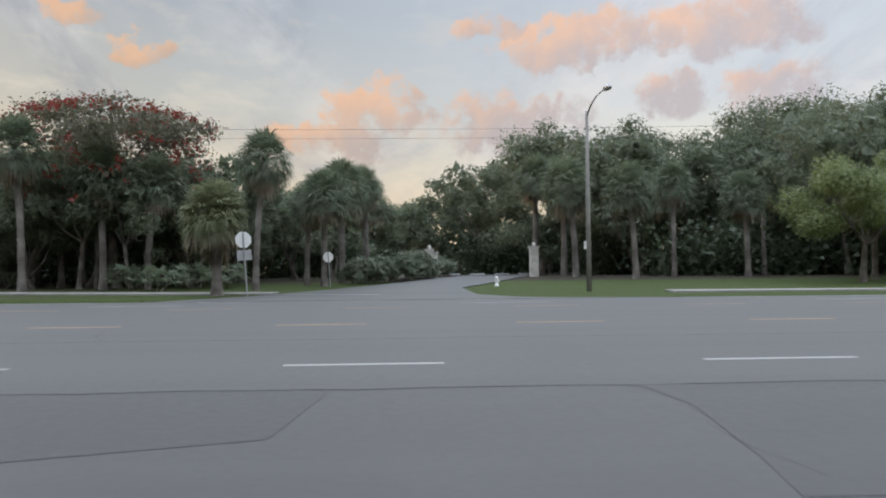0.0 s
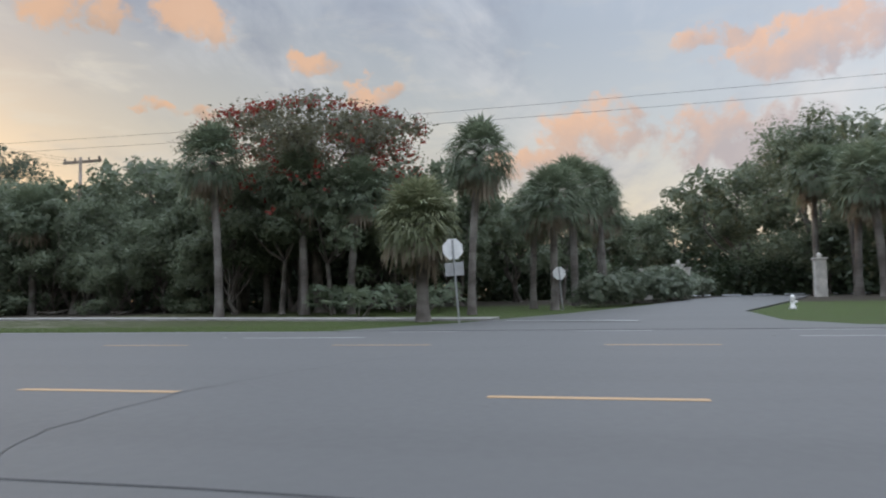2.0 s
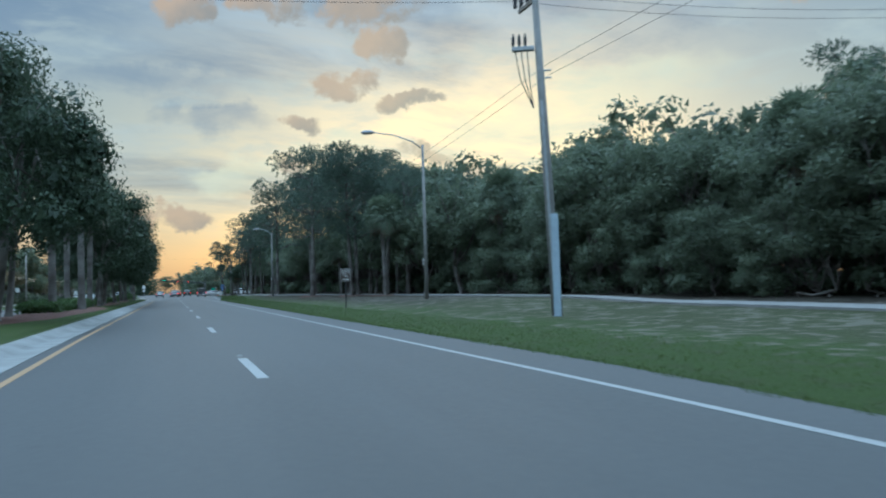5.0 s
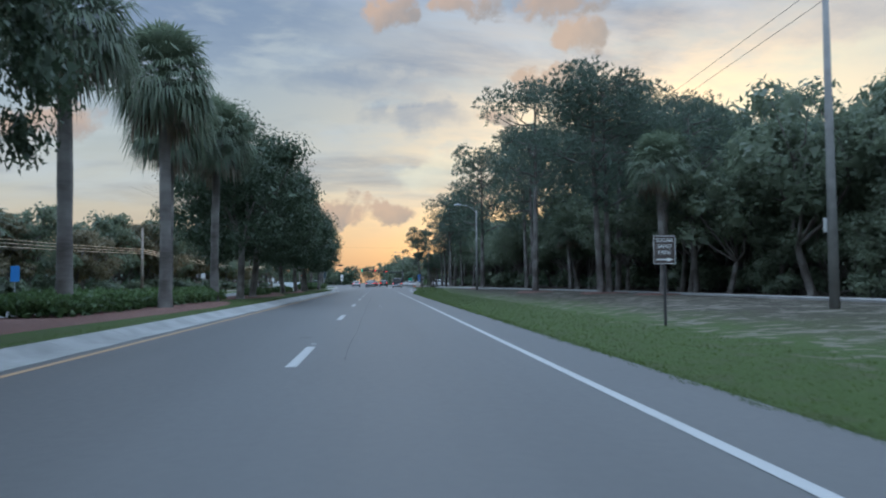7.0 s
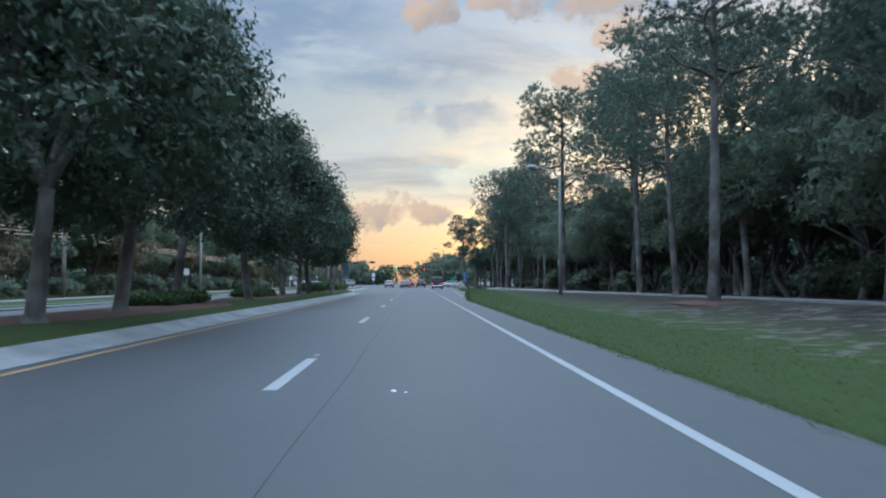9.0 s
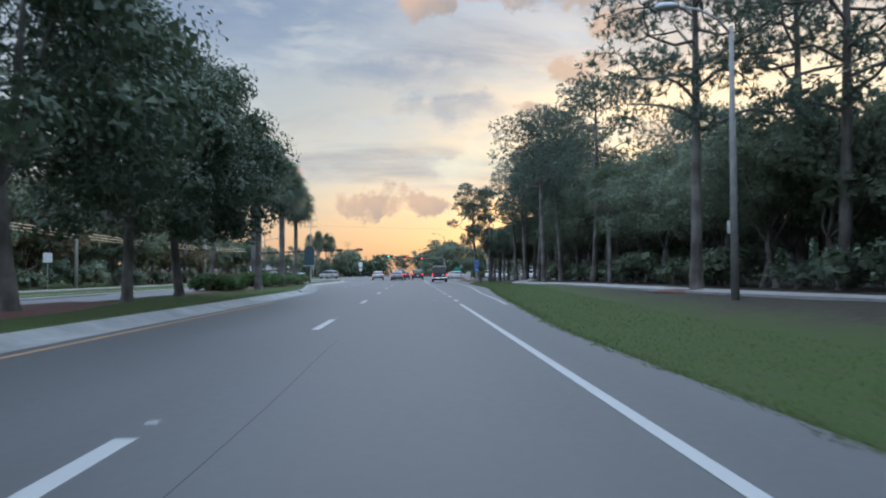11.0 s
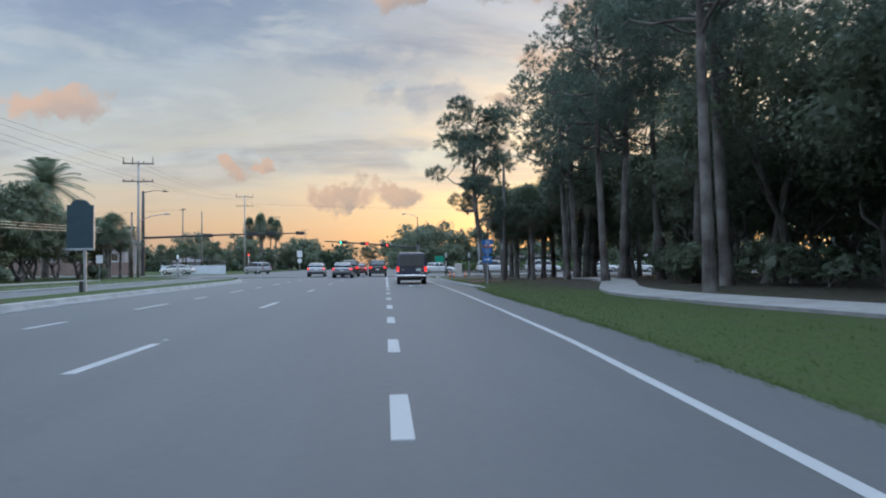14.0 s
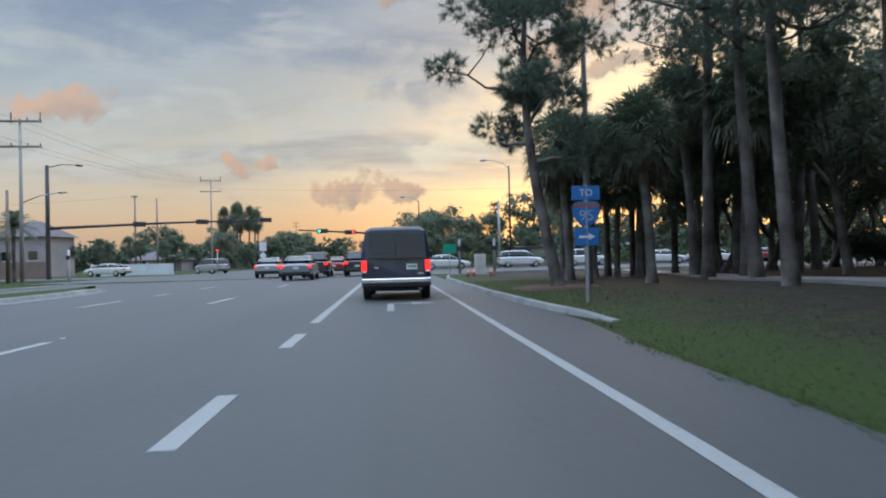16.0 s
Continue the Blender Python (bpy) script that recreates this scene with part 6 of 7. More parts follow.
def utility_pole(x, y, h, turn, label, mat=CONCRETE_POLE, arms=(0.3,), span=2.2, switches=False, lean=(0.0, 0.0), arm_turn=0.0, thick=0.06, posts=()):
    root = thing("utility_pole", label, "utility pole", "utility poles", pose(x, y, rise(x, y), 0, 0, turn))
    s = Shape()
    s.tube([(0, 0, -0.4), (lean[0] * 0.5, lean[1] * 0.5, h * 0.5), (lean[0], lean[1], h)], [0.18, 0.145, 0.10], 10)
    part("pole", s, mat, root, smooth=True)
    lx, ly = lean
    for d in arms:
        a = Shape()
        a.box(-span / 2, -0.2, -thick, span / 2, -0.1, thick, 0.01)
        turn_m = pose(lx, ly, h - d, 0, 0, arm_turn)
        part("crossarm", a, WOOD_POLE, root, at=turn_m)
        insulators(root, [tuple(turn_m @ Vector((q * span, -0.15, thick))) for q in (-0.46, -0.18, 0.18, 0.46)])
    for q, ph in posts:
        a = Shape()
        a.box(q - 0.04, -0.20, -0.12, q + 0.04, -0.10, ph, 0.012)
        part("arm_post", a, WOOD_POLE, root, at=pose(lx, ly, h - arms[0], 0, 0, arm_turn))
    if switches:
        high = pose(lx * 0.88, ly * 0.88, 0, 0, 0, -65)
        low = pose(0, 0, 0, 0, 0, -65)
        sw = Shape()
        for i in range(3):
            sw.box(-0.75 + 0.2 * i, -0.35, h - 1.25 + 0.1 * i, -0.62 + 0.2 * i, -0.25, h - 0.85 + 0.1 * i, 0.02)
        part("fuse_switches", sw, DARK_METAL, root, "row of dark fuse switches", at=high)
        pl = Shape()
        pl.box(-0.85, -0.2, h - 2.65, -0.1, 0.0, h - 2.5, 0.02)
        part("bracket", pl, METAL, root, at=high)
        insulators(root, [tuple(high @ Vector((q, -0.1, h - 2.5))) for q in (-0.8, -0.6, -0.4)], BLACK, 0.45)
        for i in range(3):
            cb = Shape()
            cb.tube([(-0.75 + 0.2 * i, -0.1, h - 2.6), (-0.6 + 0.15 * i, -0.1, h - 3.6), (-0.2, -0.12, h - 4.6)], 0.018, 5)
            part("cable", cb, WIRE, root, at=high)
        rs = Shape()
        rs.tube([(-0.05, -0.22, 0.0), (-0.27, 0.02, h - 4.4)], 0.05, 8)
        part("riser_pipe", rs, METAL, root, at=low)
        gd = Shape()
        gd.box(-0.12, -0.27, -0.05, 0.12, -0.14, 3.3, 0.03)
        part("cable_guard", gd, plain("pale_blue_plastic", (0.28, 0.34, 0.40), 0.6, var=0.1), root, "pale blue cable guard", at=low)
        for q in (h - 3.35, h - 3.6):
            st = Shape()
            st.tube([(0.1, -0.1, q), (0.42, -0.1, q)], 0.03, 5)
            part("bracket", st, METAL, root, at=high)
    return root


POLE_MAIN = (10.7, 9.3)
utility_pole(*POLE_MAIN, 11.5, 38, "leaning grey utility pole with fuse switches on the verge", switches=True, arms=(0.1, 0.75), span=2.9, lean=(0.15, 0.5), arm_turn=52, thick=0.07, posts=((-1.3, 0.62), (-0.6, 0.5), (0.5, 0.3)))
utility_pole(28.0, 5.0, 10.9, 90, "wooden utility pole rising behind the trees", WOOD_POLE, span=3.2, thick=0.1, posts=((-1.4, 0.35), (1.4, 0.3)))
utility_pole(-30.0, 12.5, 11.6, 90, "wooden utility pole past the opposite lanes", WOOD_POLE, span=2.9)
junction_pole = utility_pole(-24.7, 197.2, 13.25, 5, "tall pale concrete utility pole with a lamp arm at the junction", PALE_CONCRETE, arms=(0.3, 2.35), span=3.4, thick=0.09, posts=((-1.6, 0.75), (-0.6, 0.75), (1.6, 0.75)))
lamp_arm = Shape()
lamp_arm.tube([(0.1, 0, 6.4), (1.4, 0, 6.95), (2.9, 0, 7.2)], [0.05, 0.045, 0.04], 8)
part("lamp_arm", lamp_arm, METAL, junction_pole, smooth=True)
lamp_top = Shape()
lamp_top.tube([(2.8, 0, 7.2), (2.95, 0, 7.2), (3.5, 0, 7.2)], [0.05, 0.11, 0.05], 8)
part("lamp_head", lamp_top, METAL, junction_pole, smooth=True)
utility_pole(-24.7, 261, 15.4, 5, "tall pale concrete utility pole past the junction", PALE_CONCRETE, arms=(0.4, 2.2), span=3.4, posts=((-1.6, 0.75), (1.6, 0.75)))
utility_pole(-35.6, 256.5, 12.4, 10, "wooden utility pole past the junction", WOOD_POLE, span=1.0)
utility_pole(-25.6, 309.7, 14.4, 5, "utility pole far down the road", WOOD_POLE, arms=(0.4, 1.6))
utility_pole(-25.5, 380, 14.4, 5, "utility pole far down the road", WOOD_POLE, arms=(0.4, 1.6))
utility_pole(-31.3, 253.6, 11.6, 5, "dark wooden pole without wires", WOOD_POLE, arms=())
utility_pole(-24.7, 195.0, 7.2, 5, "short brown pole with cables beside the junction", WOOD_POLE, arms=())
utility_pole(-24.4, 162.5, 10.8, 5, "slender pale utility pole past the opposite lanes", PALE_CONCRETE, arms=(0.7,), span=1.1)
utility_pole(-23.5, 91.6, 7.0, 5, "brown wooden pole past the opposite lanes", WOOD_POLE, arms=())
utility_pole(16.5, 213.5, 7.2, 5, "grey pole past the cross street", METAL, arms=())


# low sun on the cables is painted as a pale tan colour
CABLE_SUNLIT = plain("sunlit_cable", (0.62, 0.52, 0.40), 0.5, var=0.1, scale=1.0)


def wires(label, ends, sag, r=0.008, mat=WIRE):
    root = thing("power_line", label, "power line", "power lines")
    for a, b2 in ends:
        s = Shape()
        pts = []
        for q in np.linspace(0, 1, 14):
            p = Vector(a).lerp(Vector(b2), float(q))
            p.z -= sag * 4 * q * (1 - q)
            pts.append(p)
        s.tube(pts, r, 4)
        part("wire", s, mat, root)
    return root


wires("dark wires between utility poles over the woods", [((10.5, 9.8 + d, 11.75 - 0.65 * (i > 1)), (28.0, 5.0 + d, 10.9 - 0.05 * i)) for i, d in enumerate((-1.25, -0.5, 0.5, 1.3))], 0.4)
wires("dark wires from the verge pole across the road", [((10.5, 9.8 + d, 11.75 - 0.65 * (i > 1)), (-30, 12.5 + d, 11.3 - 0.3 * (i > 1))) for i, d in enumerate((-1.25, -0.5, 0.5, 1.3))], 1.0)
wires("two thin wires along the verge from pole to pole", [((10.85, 9.5, 8.45), (10.6, -92, 9.6)), ((10.85, 9.5, 8.05), (10.6, -92, 9.1)), ((10.85, 9.5, 8.45), (12.0, 91, 8.4)), ((10.85, 9.5, 8.05), (12.0, 91, 8.0))], 1.05, 0.0065)
wires("cables past the opposite lanes, low sunlight put into their pale colour", [((-23.5, -20, 4.0 + 0.35 * i), (-24.5, 96, 4.5 + 0.22 * i)) for i in range(3)] + [((-24.5, 96, 4.5 + 0.22 * i), (-24.7, 195.0, 4.9 + 0.22 * i)) for i in range(3)], 0.8, 0.024, CABLE_SUNLIT)
wires("wires along the road at the junction", [((-25.7 + 0.7 * i, 197.2, 12.95 - 2.0 * (i % 2)), (-25.7 + 0.7 * i, 261, 15.0 - 0.4 * (i % 2))) for i in range(4)] + [((-25.7 + 0.7 * i, 197.2, 12.95 - 2.0 * (i % 2)), (-27.5 + 0.7 * i, 100, 12.5)) for i in range(4)] + [((-25.7 + 0.7 * i, 261, 15.0), (-26.4 + 0.7 * i, 310, 14.0)) for i in range(4)], 0.7, 0.011)
wires("wires across the junction", [((-24.7, 261, 13.8), (40, 250, 12.5)), ((-35.6, 256.5, 12.2), (-90, 250, 11.0))], 0.8, 0.012)


def signal_mast(x, y, h, length, arm_z, turn, heads, label, lamp_z=True):
    """A mast arm with signal heads; the arm leads along turn."""
    root = thing("traffic_signal", label, "traffic signal", "traffic signals", pose(x, y, 0, 0, 0, turn))
    s = Shape()
    s.tube([(0, 0, -0.1), (0, 0, 0.2), (0, 0, h * 0.5), (0, 0, h)], [0.30, 0.24, 0.21, 0.17], 12)
    part("mast", s, DARK_METAL, root, smooth=True)
    a = Shape()
    a.tube([(0.1, 0, arm_z), (length * 0.5, 0, arm_z + 0.65), (length, 0, arm_z + 1.1)], [0.15, 0.12, 0.08], 10)
    part("mast_arm", a, DARK_METAL, root, smooth=True)
    if lamp_z:
        l = Shape()
        l.tube([(0.1, 0, h - 0.2), (1.3, 0, h + 0.15), (2.6, 0, h + 0.18)], [0.05, 0.04, 0.035], 8)
        part("lamp_arm", l, DARK_METAL, root, smooth=True)
        l2 = Shape()
        l2.tube([(2.5, 0, h + 0.16), (2.7, 0, h + 0.15), (3.2, 0, h + 0.12)], [0.06, 0.12, 0.05], 8)
        part("lamp_head", l2, DARK_METAL, root, smooth=True)
    for d, lit, face in heads:
        z = arm_z + (1.3 * d / length if d < length / 2 else 0.2 + 0.9 * d / length)
        hd = Shape()
        hd.box(d - 0.62, -0.18, z - 0.25, d + 0.62, 0.18, z + 0.25, 0.03)
        head = part("signal_head", hd, BLACK, root)
        for i, q in enumerate((-0.35, 0.0, 0.35)):
            mat = BLACK
            if lit == "red" and i == 0:
                mat = LAMP_RED
            if lit == "green" and i == 2:
                mat = LAMP_GREEN
            le = Shape()
            le.tube([(d + q, face * 0.17, z), (d + q, face * 0.22, z)], 0.13, 12)
            part("lens", le, mat, head, "lit lens" if mat is not BLACK else "")
    return root


signal_mast(-28.0, 209.2, 11.0, 22.5, 4.9, 32, [(8.4, "", 1), (14.9, "", 1), (17.6, "", 1), (22.2, "", 1)], "dark mast arm with signals over the near side of the junction")
signal_mast(8.3, 222.0, 4.2, 14.0, 3.7, 180, [(5.0, "red", 1), (8.0, "red", 1), (11.2, "green", 1)], "dark mast arm with red and green signals past the junction", False)

# ---------------------------------------------------------------- signs
def octagon(s, r, z, y, th=0.004):
    ring = [(r * math.cos(math.pi / 8 + i * math.pi / 4), r * math.sin(math.pi / 8 + i * math.pi / 4)) for i in range(8)]
    s.add([(a, y - th, z + b2) for a, b2 in ring] + [(a, y + th, z + b2) for a, b2 in ring], [tuple(range(8)), tuple(reversed(range(8, 16)))] + [(i, i + 8, (i + 1) % 8 + 8, (i + 1) % 8) for i in range(8)])


def stop_sign(x, y, h, turn, label, plate=True, r=0.42):
    """Seen from behind: grey metal back, post with a lighter sleeve."""
    root = thing("stop_sign", label, "road sign", "stop signs", pose(x, y, rise(x, y), 0, -3.8, turn))
    s = Shape()
    s.tube([(0, 0.0, -0.2), (0, 0.0, h + 0.3)], 0.032, 6)
    part("post", s, METAL, root)
    o = Shape()
    octagon(o, r, h, 0.045)
    part("back_plate", o, SIGN_BACK, root)
    fr = Shape()
    octagon(fr, r * 0.985, h, 0.054)
    part("face", fr, SIGN_RED, root, "red face turned away")
    if plate:
        p = Shape()
        p.box(-0.33, 0.035, h - 0.92, 0.33, 0.045, h - 0.46, 0.004)
        part("lower_plate", p, METAL, root, "duller grey lower plate")
    return root


stop_sign(8.66, -26.8, 2.55, -62, "stop sign seen from its grey metal back", r=0.38)
stop_sign(20.2, -29.3, 1.75, -70, "far stop sign seen from its grey metal back", False, 0.33)


def lettering(root, text, size, mat, at, name="lettering"):
    cu = bpy.data.curves.new(name, "FONT")
    cu.body, cu.size, cu.align_x, cu.align_y, cu.extrude = text, size, "CENTER", "CENTER", 0.002
    tmp = bpy.data.objects.new(name, cu)
    scene.collection.objects.link(tmp)
    me = bpy.data.meshes.new_from_object(tmp.evaluated_get(bpy.context.evaluated_depsgraph_get()))
    bpy.data.objects.remove(tmp)
    me.materials.clear()
    me.materials.append(mat)
    ob = new(name, me)
    ob.parent = root
    ob.matrix_basis = at
    return ob


def park_sign():
    root = thing("park_sign", "dark brown sign with white words for the park", "road sign", at=pose(8.15, 29.1, rise(8.15, 29.1), 0, 0, -4))
    p = Shape()
    p.tube([(0, 0, -0.2), (0, 0, 1.45)], 0.035, 8)
    part("post", p, DARK_METAL, root)
    b = Shape()
    b.box(-0.28, -0.02, 1.46, 0.28, 0.02, 2.18, 0.012)
    part("panel", b, SIGN_BROWN, root)
    e = Shape()
    for a in ((-0.262, 1.475, 0.262, 1.486), (-0.262, 2.154, 0.262, 2.165), (-0.268, 1.475, -0.257, 2.165), (0.257, 1.475, 0.268, 2.165)):
        e.box(a[0], -0.026, a[1], a[2], -0.021, a[3])
    part("border", e, SIGN_WHITE, root)
    for i, w in enumerate(("SUGAR", "SAND", "PARK")):
        lettering(root, w, 0.135, SIGN_WHITE, pose(0, -0.024, 2.055 - i * 0.15, 90))
    ar = Shape()
    ar.add([(-0.20, -0.025, 1.565), (0.06, -0.025, 1.565), (0.06, -0.025, 1.60), (-0.20, -0.025, 1.60), (0.06, -0.025, 1.53), (0.22, -0.025, 1.582), (0.06, -0.025, 1.635)], [(0, 1, 2, 3), (4, 5, 6)])
    part("arrow", ar, SIGN_WHITE, root)


def route_sign():
    root = thing("route_sign", "blue route sign with an arrow on a steel post", "road sign", at=pose(9.0, 151.0, 0, 0, 0, -3))
    p = Shape()
    p.tube([(0, 0.03, -0.2), (0, 0.03, 2.55)], 0.045, 6)
    part("post", p, METAL, root)
    t = Shape()
    t.box(-0.30, -0.01, 2.22, 0.30, 0.01, 2.52, 0.006)
    part("upper_panel", t, SIGN_BLUE, root)
    lettering(root, "TO", 0.2, SIGN_WHITE, pose(0, -0.014, 2.37, 90))
    s = Shape()
    prof = [(-0.29, 1.98), (-0.30, 2.08), (-0.25, 2.17), (-0.12, 2.2), (0, 2.185), (0.12, 2.2), (0.25, 2.17), (0.30, 2.08), (0.29, 1.98), (0.24, 1.80), (0.12, 1.70), (0, 1.65), (-0.12, 1.70), (-0.24, 1.80)]
    n = len(prof)
    s.add([(a, -0.008, z) for a, z in prof] + [(a, 0.008, z) for a, z in prof], [tuple(range(n)), tuple(reversed(range(n, 2 * n)))] + [(i, i + n, (i + 1) % n + n, (i + 1) % n) for i in range(n)])
    part("shield", s, SIGN_BLUE, root, "blue shield with a red crown")
    r = Shape()
    r.box(-0.27, -0.013, 2.06, 0.27, -0.010, 2.15)
    part("shield_crown", r, SIGN_ROSE, root)
    lettering(root, "95", 0.32, SIGN_FADED, pose(0, -0.012, 1.88, 90))
    b = Shape()
    b.box(-0.26, -0.01, 1.25, 0.26, 0.01, 1.62, 0.006)
    part("lower_panel", b, SIGN_BLUE, root)
    ar = Shape()
    ar.add([(-0.17, -0.013, 1.41), (0.04, -0.013, 1.41), (0.04, -0.013, 1.46), (-0.17, -0.013, 1.46), (0.04, -0.013, 1.36), (0.18, -0.013, 1.435), (0.04, -0.013, 1.51)], [(0, 1, 2, 3), (4, 5, 6)])
    part("arrow", ar, SIGN_WHITE, root)


def board_back():
    root = thing("notice_board", "dark board with an arched top on a post in the median", "sign", at=pose(-8.1, 139.5, 0.2, 0, 0, 4))
    p = Shape()
    p.box(0.12, -0.05, -0.2, 0.22, 0.05, 1.66, 0.01)
    part("post", p, METAL, root)
    p = Shape()
    p.box(-0.02, -0.07, -0.2, 0.12, 0.07, 0.42, 0.01)
    part("stub", p, DARK_METAL, root)
    p = Shape()
    p.box(-0.5, -0.07, 1.58, 0.5, 0.07, 1.66, 0.01)
    part("crossbar", p, METAL, root)
    p = Shape()
    p.box(0.475, -0.065, 1.62, 0.505, 0.065, 3.3, 0.006)
    part("edge_trim", p, METAL, root, "pale metal edge")
    b = Shape()
    prof = [(-0.47, 1.62), (0.47, 1.62), (0.47, 3.3), (0.34, 3.3), (0.28, 3.42), (0.14, 3.5), (-0.14, 3.5), (-0.28, 3.42), (-0.34, 3.3), (-0.47, 3.3)]
    n = len(prof)
    b.add([(a, -0.06, z) for a, z in prof] + [(a, 0.06, z) for a, z in prof], [tuple(range(n)), tuple(reversed(range(n, 2 * n)))] + [(i, i + n, (i + 1) % n + n, (i + 1) % n) for i in range(n)])
    part("board", b, plain("board_dark_teal", (0.018, 0.040, 0.050), 0.5, var=0.15), root)


def small_sign(x, y, h, w, hh, mat, turn, label, post=METAL):
    root = thing("road_sign", label, "road sign", "small road signs", pose(x, y, rise(x, y), 0, 0, turn))
    p = Shape()
    p.tube([(0, 0.03, -0.2), (0, 0.03, h)], 0.035, 6)
    part("post", p, post, root)
    b = Shape()
    b.box(-w / 2, -0.01, h - hh, w / 2, 0.01, h, 0.006)
    part("panel", b, mat, root)
    return root


park_sign()
route_sign()
board_back()
small_sign(8.9, 185.8, 2.05, 0.9, 0.65, SIGN_GREEN, 0, "green road sign at the corner")
small_sign(-22.0, 178.5, 2.2, 0.55, 0.7, SIGN_BACK, 10, "grey sign back past the opposite lanes")
small_sign(-24.2, 122.0, 2.6, 0.6, 0.7, SIGN_WHITE, 15, "white sign past the opposite lanes")
small_sign(-21.5, 60.0, 2.3, 0.5, 1.0, SIGN_BLUE, 25, "pale blue sign past the opposite lanes")


def hydrant(x, y):
    root = thing("fire_hydrant", "pale fire hydrant on the grass", "fire hydrant", at=pose(x, y, rise(x, y)) @ Matrix.Scale(0.8, 4))
    s = Shape()
    s.tube([(0, 0, -0.05), (0, 0, 0.08), (0, 0, 0.1), (0, 0, 0.5), (0, 0, 0.56), (0, 0, 0.66), (0, 0, 0.72)], [0.17, 0.17, 0.11, 0.11, 0.15, 0.11, 0.04], 12)
    part("barrel", s, SIGN_WHITE, root, smooth=True)
    for a in ((0.24, 0, 0.42), (-0.24, 0, 0.42), (0, -0.24, 0.36)):
        n = Shape()
        n.tube([(0, 0, a[2]), a], 0.06, 10)
        part("nozzle", n, SIGN_WHITE, root)
    return root


hydrant(17.8, -39.1)


def gate_pillar(x, y, h, w=0.7):
    root = thing("gate_pillar", "pale stone gate pillar of the park", "pillar", "gate pillars", pose(x, y, rise(x, y)))
    s = Shape()
    s.box(-w / 2, -w / 2, -0.1, w / 2, w / 2, h, 0.03)
    part("shaft", s, STONE, root)
    t = Shape()
    t.box(-w / 2 - 0.08, -w / 2 - 0.08, h, w / 2 + 0.08, w / 2 + 0.08, h + 0.12, 0.02)
    part("cap", t, STONE, root)
    b = Shape()
    b.tube([(0, 0, h + 0.1), (0, 0, h + 0.2), (0, 0, h + 0.36), (0, 0, h + 0.46)], [0.08, 0.17, 0.15, 0.03], 10)
    part("finial", b, STONE, root)


gate_pillar(37.4, -44.7, 2.4)
gate_pillar(39.6, -35.9, 2.3)


def sign_wall():
    root = thing("entrance_wall", "low pale entrance wall behind bushes", "wall", at=pose(37.4, -34.6, 0.6, 0, 0, 70))
    s = Shape()
    s.box(-2.0, -0.15, -0.1, 1.4, 0.15, 2.0, 0.03)
    part("wall_panel", s, STONE, root)
    cp = Shape()
    cp.box(-2.06, -0.2, 2.0, 1.46, 0.2, 2.1, 0.02)
    part("coping", cp, STONE, root)


sign_wall()


def park_building():
    """A low shelter seen between the trunks, with a few lights on."""
    root = thing("park_shelter", "low dark shelter with a few lit lamps behind the trees", "building", at=pose(84, -44, 0.6, 0, 0, 88))
    r = Shape()
    r.box(-14, -4, 3.0, 14, 4, 3.3, 0.05)
    part("roof", r, ROOF_TILE, root)
    for i in range(8):
        s = Shape()
        s.box(-13.4 + i * 3.8, 3.5, 0, -13.1 + i * 3.8, 3.8, 3.0)
        part("post", s, STONE, root)
    w = Shape()
    w.box(-13, -3.5, 0, 13, -3.3, 3.0)
    part("back_wall", w, STUCCO, root)
    for i in (1, 2, 5):
        l = Shape()
        l.box(-12 + i * 3.8, 3.0, 2.6, -11.4 + i * 3.8, 3.2, 2.8, 0.02)
        part("lamp", l, LAMP_WHITE, root, "small lit lamp")


park_building()

# ---------------------------------------------------------------- vehicles
def section(y, w, wt, z0, belt, z1, r=0.12, lean=0.0):
    """A rounded cross-section of a vehicle body; lean moves the part above the belt forward."""
    def at(x, z):
        return (x, y + lean * max(0.0, z - belt), z)
    right = [(w * 0.82, z0), (w * 0.97, z0 + 0.06), (w, z0 + 0.22), (w, belt), (wt + (w - wt) * 0.25, z1 - (z1 - belt) * 0.22), (wt, z1 - r * 0.6), (wt - r, z1 - 0.01), (wt * 0.4, z1)]
    return [at(x, z) for x, z in right] + [at(-x, z) for x, z in reversed(right)]


def wheel(root, x, y, r, w, mat=ALLOY):
    t = Shape()
    sgn = 1 if x > 0 else -1
    t.tube([(x - w / 2, y, r), (x - w / 2 + 0.03, y, r), (x + w / 2 - 0.03, y, r), (x + w / 2, y, r)], [r * 0.86, r, r, r * 0.86], 22)
    tyre = part("wheel", t, TYRE, root, smooth=False)
    rim = Shape()
    xo = x + sgn * (w / 2 + 0.004)
    rim.tube([(xo - sgn * 0.03, y, r), (xo, y, r), (xo + sgn * 0.012, y, r)], [r * 0.62, r * 0.62, r * 0.2], 18)
    part("rim", rim, mat, tyre, "bright alloy rim")
    for i in range(6):
        a = i * math.pi / 3
        hl = Shape()
        cy, cz = y + math.cos(a) * r * 0.42, r + math.sin(a) * r * 0.42
        hl.tube([(xo, cy, cz), (xo + sgn * 0.006, cy, cz)], r * 0.12, 8)
        part("rim_hole", hl, BLACK, tyre)


